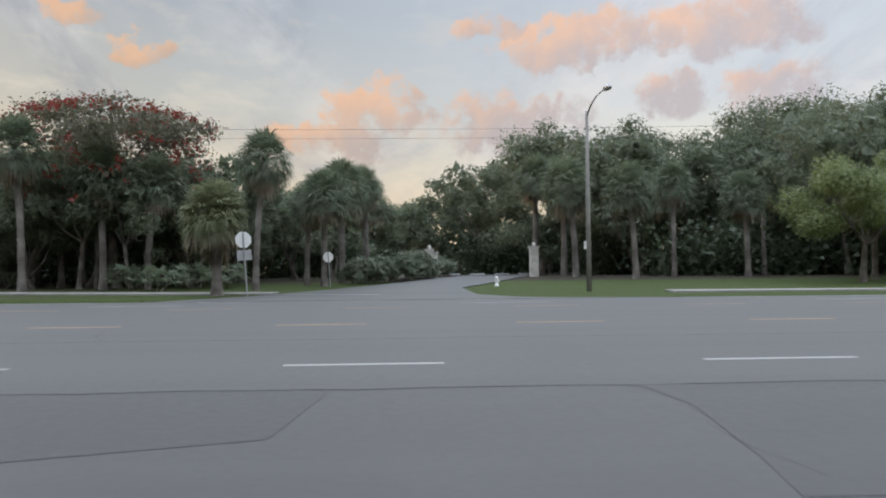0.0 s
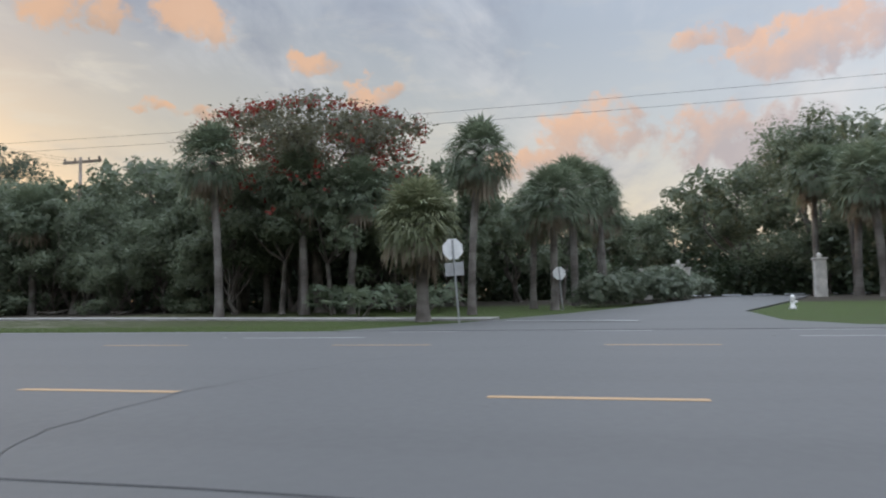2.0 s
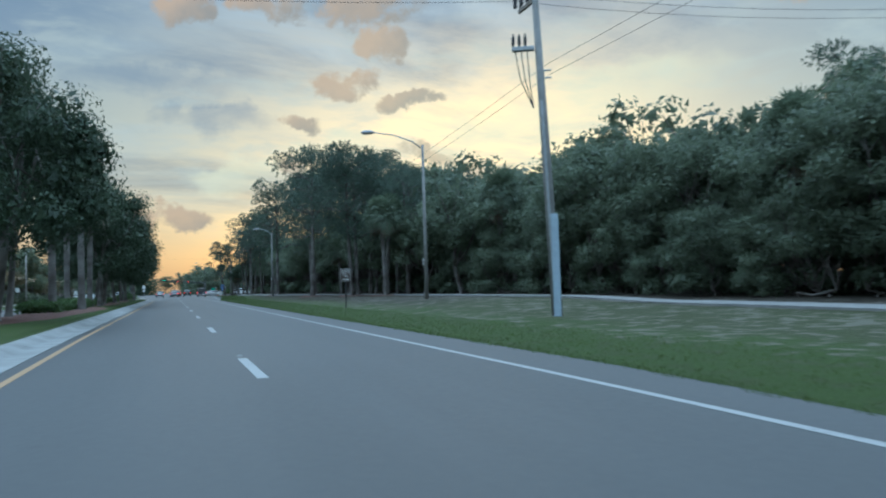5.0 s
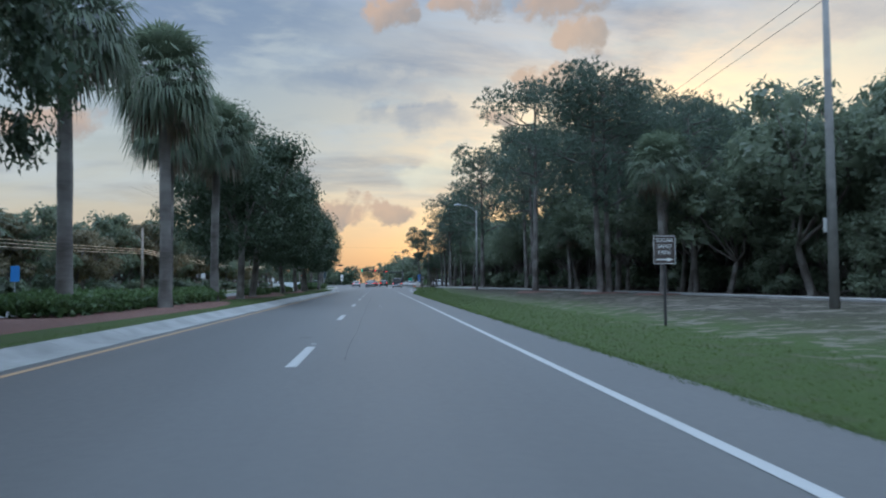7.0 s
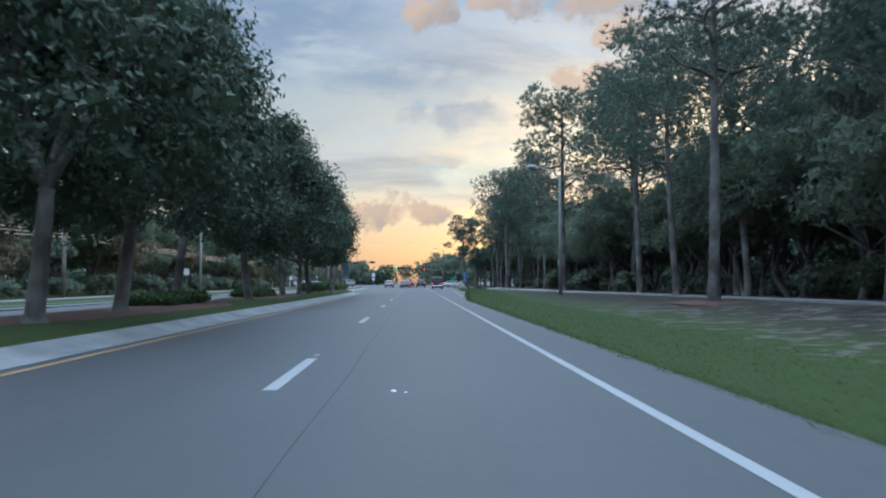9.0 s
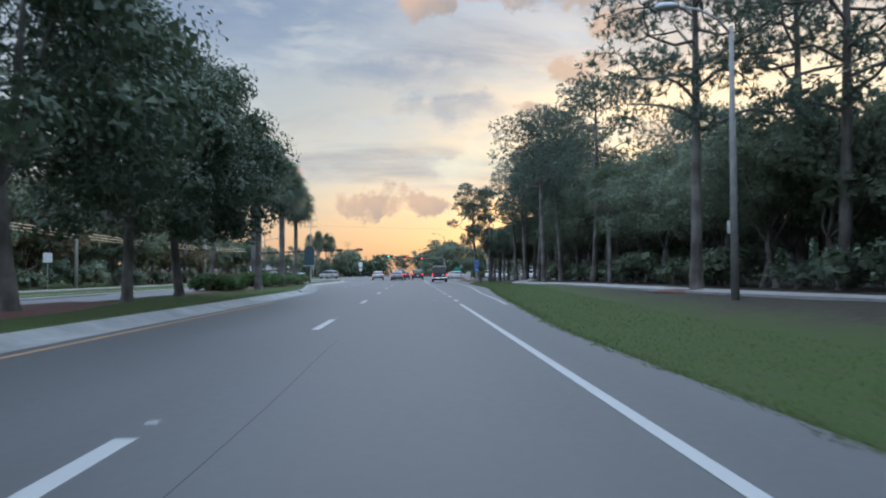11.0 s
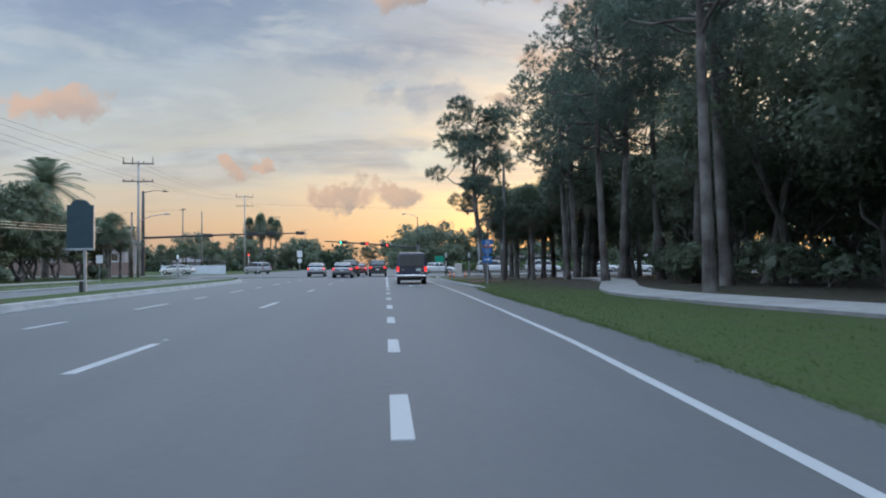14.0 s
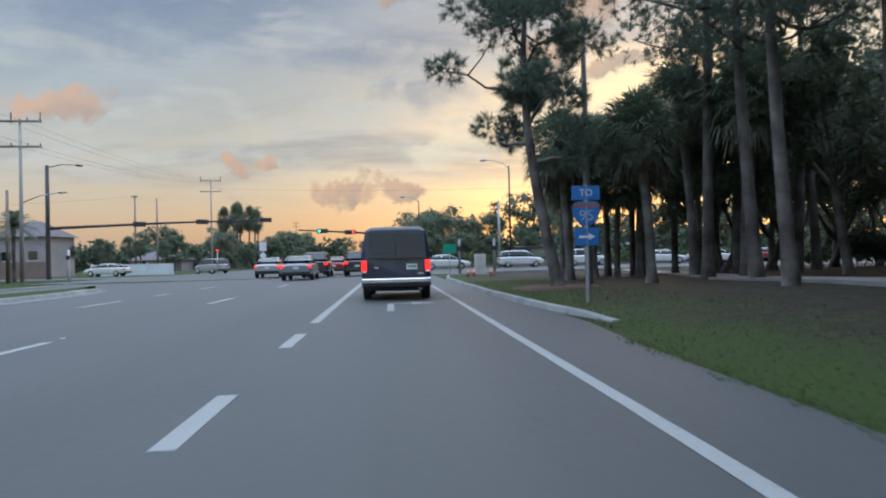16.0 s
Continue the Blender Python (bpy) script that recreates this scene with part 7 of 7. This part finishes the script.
def panel(root, name, x0, x1, y, z0, z1, mat, th=0.015, label="", lean=0.0, belt=0.0, bev=0.0):
    """A flat piece on the rear (or front) face, following its lean."""
    s = Shape()
    def q(x, z, d):
        return (x, y + lean * max(0.0, z - belt) - d, z)
    v = [q(x, z, d) for d in (0.0, th) for x, z in ((x0, z0), (x1, z0), (x1, z1), (x0, z1))]
    s.add(v, [(3, 2, 1, 0), (4, 5, 6, 7), (0, 1, 5, 4), (1, 2, 6, 5), (2, 3, 7, 6), (3, 0, 4, 7)])
    return part(name, s, mat, root, label)


def conversion_van(x, y_rear, turn):
    root = thing("van", "dark navy full-size conversion van with lit tail lights", "van", at=pose(x, y_rear + 2.75 * 0.9, 0, 0, 0, turn) @ Matrix.Scale(0.9, 4))
    b = Shape()
    st = [(-2.74, 0.90, 0.80, 0.52, 1.16, 2.03, 0.10, 0.10), (-2.68, 0.985, 0.855, 0.46, 1.16, 2.10, 0.14, 0.10), (-2.2, 1.0, 0.87, 0.42, 1.16, 2.13, 0.16, 0.0), (0.2, 1.0, 0.87, 0.40, 1.16, 2.12, 0.16, 0.0), (1.15, 1.0, 0.86, 0.40, 1.15, 2.06, 0.16, 0.0), (1.45, 1.0, 0.80, 0.40, 1.14, 1.86, 0.14, 0.0), (1.95, 0.99, 0.86, 0.42, 1.12, 1.32, 0.10, 0.0), (2.5, 0.95, 0.86, 0.44, 1.02, 1.14, 0.08, 0.0), (2.72, 0.86, 0.78, 0.5, 0.92, 1.04, 0.06, 0.0)]
    b.loft([section(*s) for s in st])
    part("body", b, NAVY, root, smooth=False)
    # rear doors: windows, seam, handle, lights, bumper, plate
    panel(root, "rear_window", -0.76, -0.015, -2.745, 1.22, 1.92, TINT_GLASS, 0.012, "dark tinted window", 0.10, 1.16)
    panel(root, "rear_window", 0.015, 0.76, -2.745, 1.22, 1.92, TINT_GLASS, 0.012, "dark tinted window", 0.10, 1.16)
    panel(root, "window_trim", -0.80, 0.80, -2.742, 1.18, 1.205, BLACK, 0.02, "", 0.10, 1.16)
    panel(root, "window_trim", -0.76, 0.76, -2.748, 1.34, 1.355, BLACK, 0.012, "", 0.10, 1.16)
    panel(root, "door_seam", -0.008, 0.008, -2.738, 0.60, 1.16, BLACK, 0.008)
    panel(root, "rear_stripe", -0.88, 0.88, -2.74, 0.66, 0.70, DARK_METAL, 0.012)
    for sg in (-1, 1):
        t = Shape()
        t.box(sg * 0.91 - 0.075, -2.79, 0.84, sg * 0.91 + 0.075, -2.66, 1.15, 0.02)
        part("tail_light", t, TAIL_LIT, root, "lit red tail light")
        rv = Shape()
        rv.box(sg * 0.91 - 0.06, -2.80, 0.80, sg * 0.91 + 0.06, -2.68, 0.845, 0.01)
        part("reversing_light", rv, SIGN_WHITE, root)
    hb = Shape()
    hb.box(-0.2, -2.56, 2.03, 0.2, -2.5, 2.09, 0.01)
    part("high_brake_light", hb, TAIL, root)
    bp = Shape()
    bp.box(-0.98, -2.92, 0.50, 0.98, -2.70, 0.64, 0.03)
    part("bumper", bp, CHROME, root, "bright chrome bumper")
    bl = Shape()
    bl.box(-0.96, -2.88, 0.40, 0.96, -2.70, 0.50, 0.02)
    part("bumper_skirt", bl, BLACK, root)
    pl = panel(root, "number_plate", 0.30, 0.61, -2.742, 0.88, 1.04, SIGN_WHITE, 0.02, "pale number plate")
    for i in range(4):
        panel(pl, "plate_bar", 0.34 + i * 0.065, 0.38 + i * 0.065, -2.764, 0.93, 1.0, SIGN_GREEN, 0.003)
    panel(root, "badge", -0.62, -0.50, -2.742, 0.92, 0.97, CHROME, 0.01)
    panel(root, "badge", 0.62, 0.78, -2.742, 0.74, 0.78, CHROME, 0.01)
    # sides: windows with split lower panes, champagne stripes, running boards, mirrors
    for sg in (-1, 1):
        for y0, y1 in ((-1.75, -0.75), (-0.35, 0.65)):
            w = Shape()
            def p(y, z):
                return (sg * (1.0 - 0.035 - 0.10 * (z - 1.16) / 0.75) + sg * 0.035, y, z)
            w.add([p(y0, 1.25), p(y1, 1.25), p(y1 - 0.06, 1.86), p(y0 + 0.06, 1.86)], [(0, 1, 2, 3) if sg > 0 else (3, 2, 1, 0)])
            win = part("side_window", w, TINT_GLASS, root, "tinted side window")
            tr = Shape()
            tr.box(sg * 1.0 - 0.012, y0 + 0.03, 1.40, sg * 1.0 + 0.008, y1 - 0.03, 1.43)
            part("window_bar", tr, BLACK, win)
        fw = Shape()
        fw.add([(sg * 1.005, 0.85, 1.25), (sg * 1.005, 1.55, 1.22), (sg * 0.91, 1.18, 1.83), (sg * 0.91, 0.85, 1.86)], [(0, 1, 2, 3) if sg > 0 else (3, 2, 1, 0)])
        part("side_window", fw, TINT_GLASS, root, "tinted side window")
        sr = Shape()
        sr.add([(sg * 1.006, -2.5, 0.92), (sg * 1.006, -0.6, 1.0), (sg * 1.006, 2.3, 0.98), (sg * 1.006, 2.3, 1.06), (sg * 1.006, -0.6, 1.1), (sg * 1.006, -2.5, 1.0)], [(0, 1, 4, 5), (1, 2, 3, 4)])
        part("side_stripe", sr, STRIPE, root, "champagne side stripe")
        md = Shape()
        md.box(sg * 1.0 - 0.01, -2.4, 0.72, sg * 1.0 + 0.02, 2.4, 0.76, 0.008)
        part("side_moulding", md, METAL, root)
        rb = Shape()
        rb.box(sg * 0.98 - 0.12, -1.1, 0.32, sg * 0.98 + 0.06, 1.2, 0.40, 0.02)
        part("running_board", rb, ALLOY, root, "pale running board")
        mi = Shape()
        mi.box(sg * 1.12 - 0.1, 1.35, 1.22, sg * 1.12 + 0.1, 1.47, 1.46, 0.03)
        part("mirror", mi, BLACK, root)
        for yw in (-1.75, 1.75):
            ar = Shape()
            pts = [(sg * 0.995, yw + 0.46 * math.cos(a), 0.37 + 0.46 * math.sin(a)) for a in np.linspace(0.05, math.pi - 0.05, 14)]
            ar.tube(pts, 0.035, 6)
            part("wheel_arch", ar, METAL, root)
            wheel(root, sg * 0.87, yw, 0.37, 0.24)
    ub = Shape()
    ub.box(-0.8, -2.5, 0.26, 0.8, 2.4, 0.42, 0.03)
    part("underbody", ub, BLACK, root)
    ex = Shape()
    ex.tube([(0.62, -2.2, 0.33), (0.68, -2.95, 0.32)], 0.035, 8)
    part("exhaust_pipe", ex, METAL, root)
    ws = Shape()
    ws.add([(-0.85, 1.98, 1.26), (0.85, 1.98, 1.26), (0.74, 1.34, 1.95), (-0.74, 1.34, 1.95)], [(0, 1, 2, 3)])
    part("windscreen", ws, TINT_GLASS, root)
    return root


def car(kind, mat, x, y, turn, label, lit=False, group="cars at the junction", name="car"):
    """A sedan or a tall estate; the front points along +Y before turning."""
    root = thing(name, label, "car", group, pose(x, y, 0, 0, 0, turn))
    tall = kind == "suv"
    belt, top = (1.05, 1.70) if tall else (0.92, 1.44)
    b = Shape()
    if tall:
        st = [(-2.30, 0.78, 0.70, 0.42, 0.80, 1.0), (-2.22, 0.90, 0.80, 0.34, 0.95, 1.08), (-1.6, 0.93, 0.86, 0.28, 1.0, 1.10), (0.6, 0.93, 0.86, 0.28, 0.98, 1.08), (1.3, 0.92, 0.84, 0.28, 0.92, 1.05), (2.0, 0.86, 0.76, 0.32, 0.8, 0.93), (2.28, 0.72, 0.62, 0.42, 0.66, 0.76)]
        cab = [(-2.16, 0.80, 0.66, 1.0, 1.06, 1.12, 0.05), (-1.95, 0.84, 0.68, 1.0, 1.1, 1.62, 0.1), (-1.4, 0.85, 0.70, 1.0, 1.1, 1.70, 0.1), (0.2, 0.85, 0.70, 1.0, 1.1, 1.70, 0.1), (0.7, 0.84, 0.66, 1.0, 1.1, 1.60, 0.1), (1.45, 0.80, 0.72, 0.98, 1.0, 1.06, 0.04)]
    else:
        st = [(-2.40, 0.74, 0.66, 0.42, 0.72, 0.86), (-2.28, 0.88, 0.78, 0.34, 0.86, 0.98), (-1.6, 0.92, 0.84, 0.26, 0.9, 1.0), (0.8, 0.92, 0.84, 0.26, 0.88, 0.96), (1.5, 0.90, 0.82, 0.26, 0.8, 0.9), (2.15, 0.84, 0.72, 0.3, 0.68, 0.78), (2.40, 0.70, 0.6, 0.4, 0.56, 0.64)]
        cab = [(-2.0, 0.76, 0.66, 0.92, 0.96, 1.02, 0.04), (-1.2, 0.82, 0.62, 0.9, 0.96, 1.36, 0.08), (-0.6, 0.83, 0.64, 0.9, 0.96, 1.43, 0.08), (0.1, 0.83, 0.64, 0.9, 0.96, 1.44, 0.08), (0.5, 0.82, 0.62, 0.9, 0.96, 1.38, 0.08), (1.35, 0.76, 0.68, 0.88, 0.9, 0.95, 0.04)]
    b.loft([section(*s) for s in st])
    part("body", b, mat, root)
    g = Shape()
    g.loft([section(*s) for s in cab])
    part("glasshouse", g, TINT_GLASS, root, "dark window glass")
    r = Shape()
    ys = [c_[0] for c_ in cab[1:-1]]
    r.loft([[(-c_[2], c_[0], c_[5] - 0.05), (c_[2], c_[0], c_[5] - 0.05), (c_[2] * 0.9, c_[0], c_[5] + 0.012), (-c_[2] * 0.9, c_[0], c_[5] + 0.012)] for c_ in cab[1:-1]])
    part("roof", r, mat, root)
    for sg in (-1, 1):
        for a, b2 in ((0, 1), (2, 2), (4, 5)):
            pl = Shape()
            ya, yb, za, zb = cab[a][0], cab[b2][0], cab[a][5], cab[b2][5]
            if a == b2:
                pl.tube([(sg * 0.845, cab[2][0] + 0.1, belt - 0.02), (sg * cab[2][2], cab[2][0] + 0.2, cab[2][5])], 0.035, 5)
            else:
                pl.tube([(sg * cab[a][1] * 0.98, ya, za), (sg * cab[b2][2], yb, zb)], 0.035, 5)
            part("pillar", pl, mat, root)
        t = Shape()
        yt = st[1][0]
        t.box(sg * 0.74 - 0.13, yt - 0.1, belt - 0.22, sg * 0.74 + 0.13, yt + 0.02, belt - 0.04, 0.02)
        part("tail_light", t, TAIL_LIT if lit else TAIL, root, "lit tail light" if lit else "red tail light")
        h = Shape()
        h.box(sg * 0.66 - 0.12, st[-2][0] + 0.02, 0.58, sg * 0.66 + 0.12, st[-2][0] + 0.14, 0.7, 0.02)
        part("headlight", h, SIGN_WHITE, root)
        for yw in (-1.4, 1.45):
            wheel(root, sg * 0.82, yw, 0.34, 0.22)
    p = Shape()
    p.box(-0.16, st[0][0] - 0.015, 0.66, 0.16, st[0][0] + 0.02, 0.78)
    part("number_plate", p, SIGN_WHITE, root)
    bm = Shape()
    bm.box(-0.8, st[0][0] - 0.03, 0.36, 0.8, st[1][0], 0.52, 0.03)
    part("bumper", bm, BLACK, root)
    return root


conversion_van(5.0, 154.6, -1.0)
car("sedan", GREY, -0.55, 180.5, 0, "grey sedan waiting with lit tail lights", True)
car("sedan", SILVER, -3.9, 190.5, 2, "silver sedan with lit tail lights", True)
car("suv", BLACK_CAR, -0.2, 187.6, 0, "dark estate car with red tail lights", True)
car("sedan", RED_CAR, 0.4, 196.5, 0, "dark red sedan ahead in the queue", True)
car("suv", BLACK_CAR, 2.6, 188.2, 0, "black estate car in the through lane", True)
car("suv", SILVER, -15.6, 222.0, 48, "silver estate car turning across the junction")
car("sedan", WHITE_CAR, -26.9, 221.0, 84, "pale sedan driving off past the white wall")
car("suv", WHITE_CAR, 18.0, 209.6, -90, "white estate car on the cross street")
car("suv", WHITE_CAR, 24.8, 209.8, -90, "white estate car on the cross street")
car("sedan", WHITE_CAR, 32.8, 209.6, -90, "white sedan on the cross street")
car("sedan", WHITE_CAR, 36.6, 206.2, -90, "white sedan on the cross street")
car("sedan", SILVER, 44.6, 209.8, -90, "silver sedan on the cross street")
car("sedan", RED_CAR, 43.6, 205.6, -90, "dark sedan on the cross street")
car("sedan", WHITE_CAR, 10.2, 207.0, -90, "white sedan passing the junction")

# ---------------------------------------------------------------- things round the junction
def house(x, y, turn, w, d, h, label, pitch=0.3):
    root = thing("house", label, "house", "houses beyond the junction", pose(x, y, 0, 0, 0, turn))
    b = Shape()
    b.box(-w / 2, -d / 2, -0.1, w / 2, d / 2, h)
    part("wall", b, STUCCO, root)
    r = Shape()
    e = 0.5
    r.add([(-w / 2 - e, -d / 2 - e, h), (w / 2 + e, -d / 2 - e, h), (w / 2 + e, d / 2 + e, h), (-w / 2 - e, d / 2 + e, h), (-w / 2 + d * 0.35, 0, h + d * pitch), (w / 2 - d * 0.35, 0, h + d * pitch)], [(0, 1, 5, 4), (1, 2, 5), (2, 3, 4, 5), (3, 0, 4), (3, 2, 1, 0)])
    part("roof", r, ROOF_TILE, root)
    n = max(2, int(w / 3.2))
    for i in range(n):
        q = -w / 2 + (i + 0.5) * w / n
        wi = Shape()
        wi.box(q - 0.55, -d / 2 - 0.03, h * 0.42, q + 0.55, -d / 2 + 0.02, h * 0.42 + 1.1)
        win = part("window", wi, TINT_GLASS, root)
        f = Shape()
        f.box(q - 0.65, -d / 2 - 0.05, h * 0.42 - 0.1, q + 0.65, -d / 2 - 0.01, h * 0.42)
        part("sill", f, WALL_WHITE, win)
    return root


house(-40.2, 233, -4, 6.5, 7, 5.0, "grey stucco two-storey house with a dark tile roof", 0.30)
house(-47.2, 231, -4, 8.5, 7, 3.0, "low wing of the grey stucco house with a dark tile roof", 0.32)
house(-37, 275, 0, 9, 8, 2.1, "low pale house behind a white wall", 0.2)
house(46, 246, 0, 46, 10, 2.5, "long low pale building behind the clipped hedge", 0.04)


BROWN_WALL = plain("brown_wall_paint", (0.17, 0.12, 0.105), 0.85, var=0.15, scale=0.8, bump=0.004)


def garden_wall(x0, x1, y, h, mat, label):
    root = thing("garden_wall", label, "wall", "walls along the cross street", pose(0, y, 0))
    n = max(1, int(abs(x1 - x0) / 3.0))
    for i in range(n):
        a = x0 + (x1 - x0) * i / n
        b2 = x0 + (x1 - x0) * (i + 1) / n
        s = Shape()
        s.box(a + 0.02, -0.08, -0.05, b2 - 0.02, 0.08, h, 0.01)
        part("wall_panel", s, mat, root)
        p = Shape()
        p.box(a - 0.14, -0.14, -0.05, a + 0.14, 0.14, h + 0.1, 0.015)
        part("pier", p, mat, root)


garden_wall(-30.5, -21.0, 226, 1.3, WALL_WHITE, "long white garden wall past the junction")
garden_wall(-50, -33.4, 221, 1.8, BROWN_WALL, "brown garden wall past the junction")


def cone(x, y):
    root = thing("traffic_cone", "orange traffic cone with a white collar", "traffic cone", "traffic cones", pose(x, y, 0) @ Matrix.Scale(0.65, 4))
    b = Shape()
    b.box(-0.18, -0.18, -0.02, 0.18, 0.18, 0.03, 0.01)
    part("base", b, BLACK, root)
    s = Shape()
    s.tube([(0, 0, 0.03), (0, 0, 0.72)], [0.14, 0.03], 12)
    part("cone", s, ORANGE, root, smooth=True)
    w = Shape()
    w.tube([(0, 0, 0.4), (0, 0, 0.52)], [0.088, 0.068], 12)
    part("collar", w, SIGN_WHITE, root)


for x, y in ((9.3, 178.0), (9.7, 178.5), (10.7, 178.2)):
    cone(x, y)


def cabinet(x, y):
    root = thing("utility_cabinet", "grey utility cabinet on a concrete pad", "utility box", at=pose(x, y, 0) @ Matrix.Scale(0.75, 4))
    p = Shape()
    p.box(-0.6, -0.5, -0.1, 0.6, 0.5, 0.1, 0.02)
    part("pad", p, CONCRETE, root)
    b = Shape()
    b.box(-0.42, -0.32, 0.1, 0.42, 0.32, 1.7, 0.03)
    part("body", b, STONE, root)
    d = Shape()
    d.box(-0.36, -0.345, 0.2, 0.36, -0.322, 1.6, 0.008)
    door = part("door", d, STONE, root)
    h = Shape()
    h.box(0.25, -0.37, 0.85, 0.29, -0.345, 1.0, 0.005)
    part("handle", h, METAL, door)


cabinet(10.2, 179.5)


def bollard(x, y, h, mat, label, name="bollard"):
    root = thing(name, label, "post", "posts at the corner", pose(x, y, 0))
    s = Shape()
    s.tube([(0, 0, -0.1), (0, 0, h - 0.05), (0, 0, h)], [0.09, 0.09, 0.06], 10)
    part("shaft", s, mat, root, smooth=True)
    t = Shape()
    t.box(-0.12, -0.16, h - 0.75, 0.12, -0.08, h - 0.45, 0.01)
    part("push_button", t, DARK_METAL, root)


bollard(11.8, 184.6, 2.3, METAL, "grey pedestrian push-button post at the corner")
bollard(9.4, 184.0, 2.3, METAL, "grey pedestrian push-button post at the corner")
bollard(-18.9, 192.0, 2.4, SIGN_BACK, "pale pedestrian push-button post past the opposite lanes")


def walk_signal(x, y, h):
    root = thing("pedestrian_signal", "pale post with a lit red pedestrian signal", "pedestrian signal", at=pose(x, y, 0))
    s = Shape()
    s.tube([(0, 0, -0.1), (0, 0, h)], 0.06, 8)
    part("post", s, SIGN_BACK, root, smooth=True)
    b = Shape()
    b.box(-0.22, -0.16, h - 0.2, 0.22, 0.12, h + 0.25, 0.03)
    part("housing", b, BLACK, root)
    l = Shape()
    l.box(-0.13, -0.175, h - 0.1, 0.13, -0.162, h + 0.15, 0.004)
    part("lens", l, LAMP_RED, root, "lit red lens")


walk_signal(-24.2, 262.6, 3.4)


def warning_sign(x, y):
    root = thing("road_sign", "pale board over a diamond plate on a post", "road sign", "small road signs", pose(x, y, 0))
    p = Shape()
    p.tube([(0, 0.03, -0.1), (0, 0.03, 3.1)], 0.04, 6)
    part("post", p, METAL, root)
    b = Shape()
    b.box(-0.36, -0.01, 2.35, 0.36, 0.01, 3.25, 0.006)
    part("panel", b, SIGN_BACK, root)
    d = Shape()
    d.add([(-0.4, -0.01, 1.85), (0, -0.01, 1.45), (0.4, -0.01, 1.85), (0, -0.01, 2.25), (-0.4, 0.01, 1.85), (0, 0.01, 1.45), (0.4, 0.01, 1.85), (0, 0.01, 2.25)], [(0, 1, 2, 3), (7, 6, 5, 4), (0, 4, 5, 1), (1, 5, 6, 2), (2, 6, 7, 3), (3, 7, 4, 0)])
    part("diamond_plate", d, SIGN_WHITE, root)


warning_sign(-8.5, 214.5)


def litter(x, y, size, turn):
    """A crumpled scrap on the asphalt."""
    rng = random.Random(int(x * 97 + y * 31))
    root = thing("scrap", "small pale scrap of litter on the asphalt", "litter", "litter on the road", pose(x, y, 0.002, 0, 0, turn))
    ring = [(size * (0.7 + 0.5 * rng.random()) * math.cos(q * math.pi / 3), 0.6 * size * (0.7 + 0.5 * rng.random()) * math.sin(q * math.pi / 3)) for q in range(6)]
    s = Shape()
    s.add([(a, b2, 0.0) for a, b2 in ring] + [(a * 0.5, b2 * 0.5, size * (0.15 + 0.25 * rng.random())) for a, b2 in ring], [(i, (i + 1) % 6, 6 + (i + 1) % 6, 6 + i) for i in range(6)] + [(6, 7, 8, 9, 10, 11)])
    part("sheet", s, SIGN_BACK, root)


for x, y, size, turn in ((1.24, 45.6, 0.035, 20), (1.36, 45.5, 0.025, 70), (2.64, 96.7, 0.03, 10), (2.08, 95.1, 0.025, 40)):
    litter(x, y, size, turn)


def wheel_stops():
    for i in range(8):
        root = thing("wheel_stop", "pale concrete wheel stop in the parking lot", "wheel stop", "wheel stops", pose(62.5, -36.5 - i * 2.9, 0.64, 0, 0, 90))
        s = Shape()
        s.box(-0.9, -0.09, 0, 0.9, 0.09, 0.14, 0.03)
        part("block", s, WALL_WHITE, root)


wheel_stops()
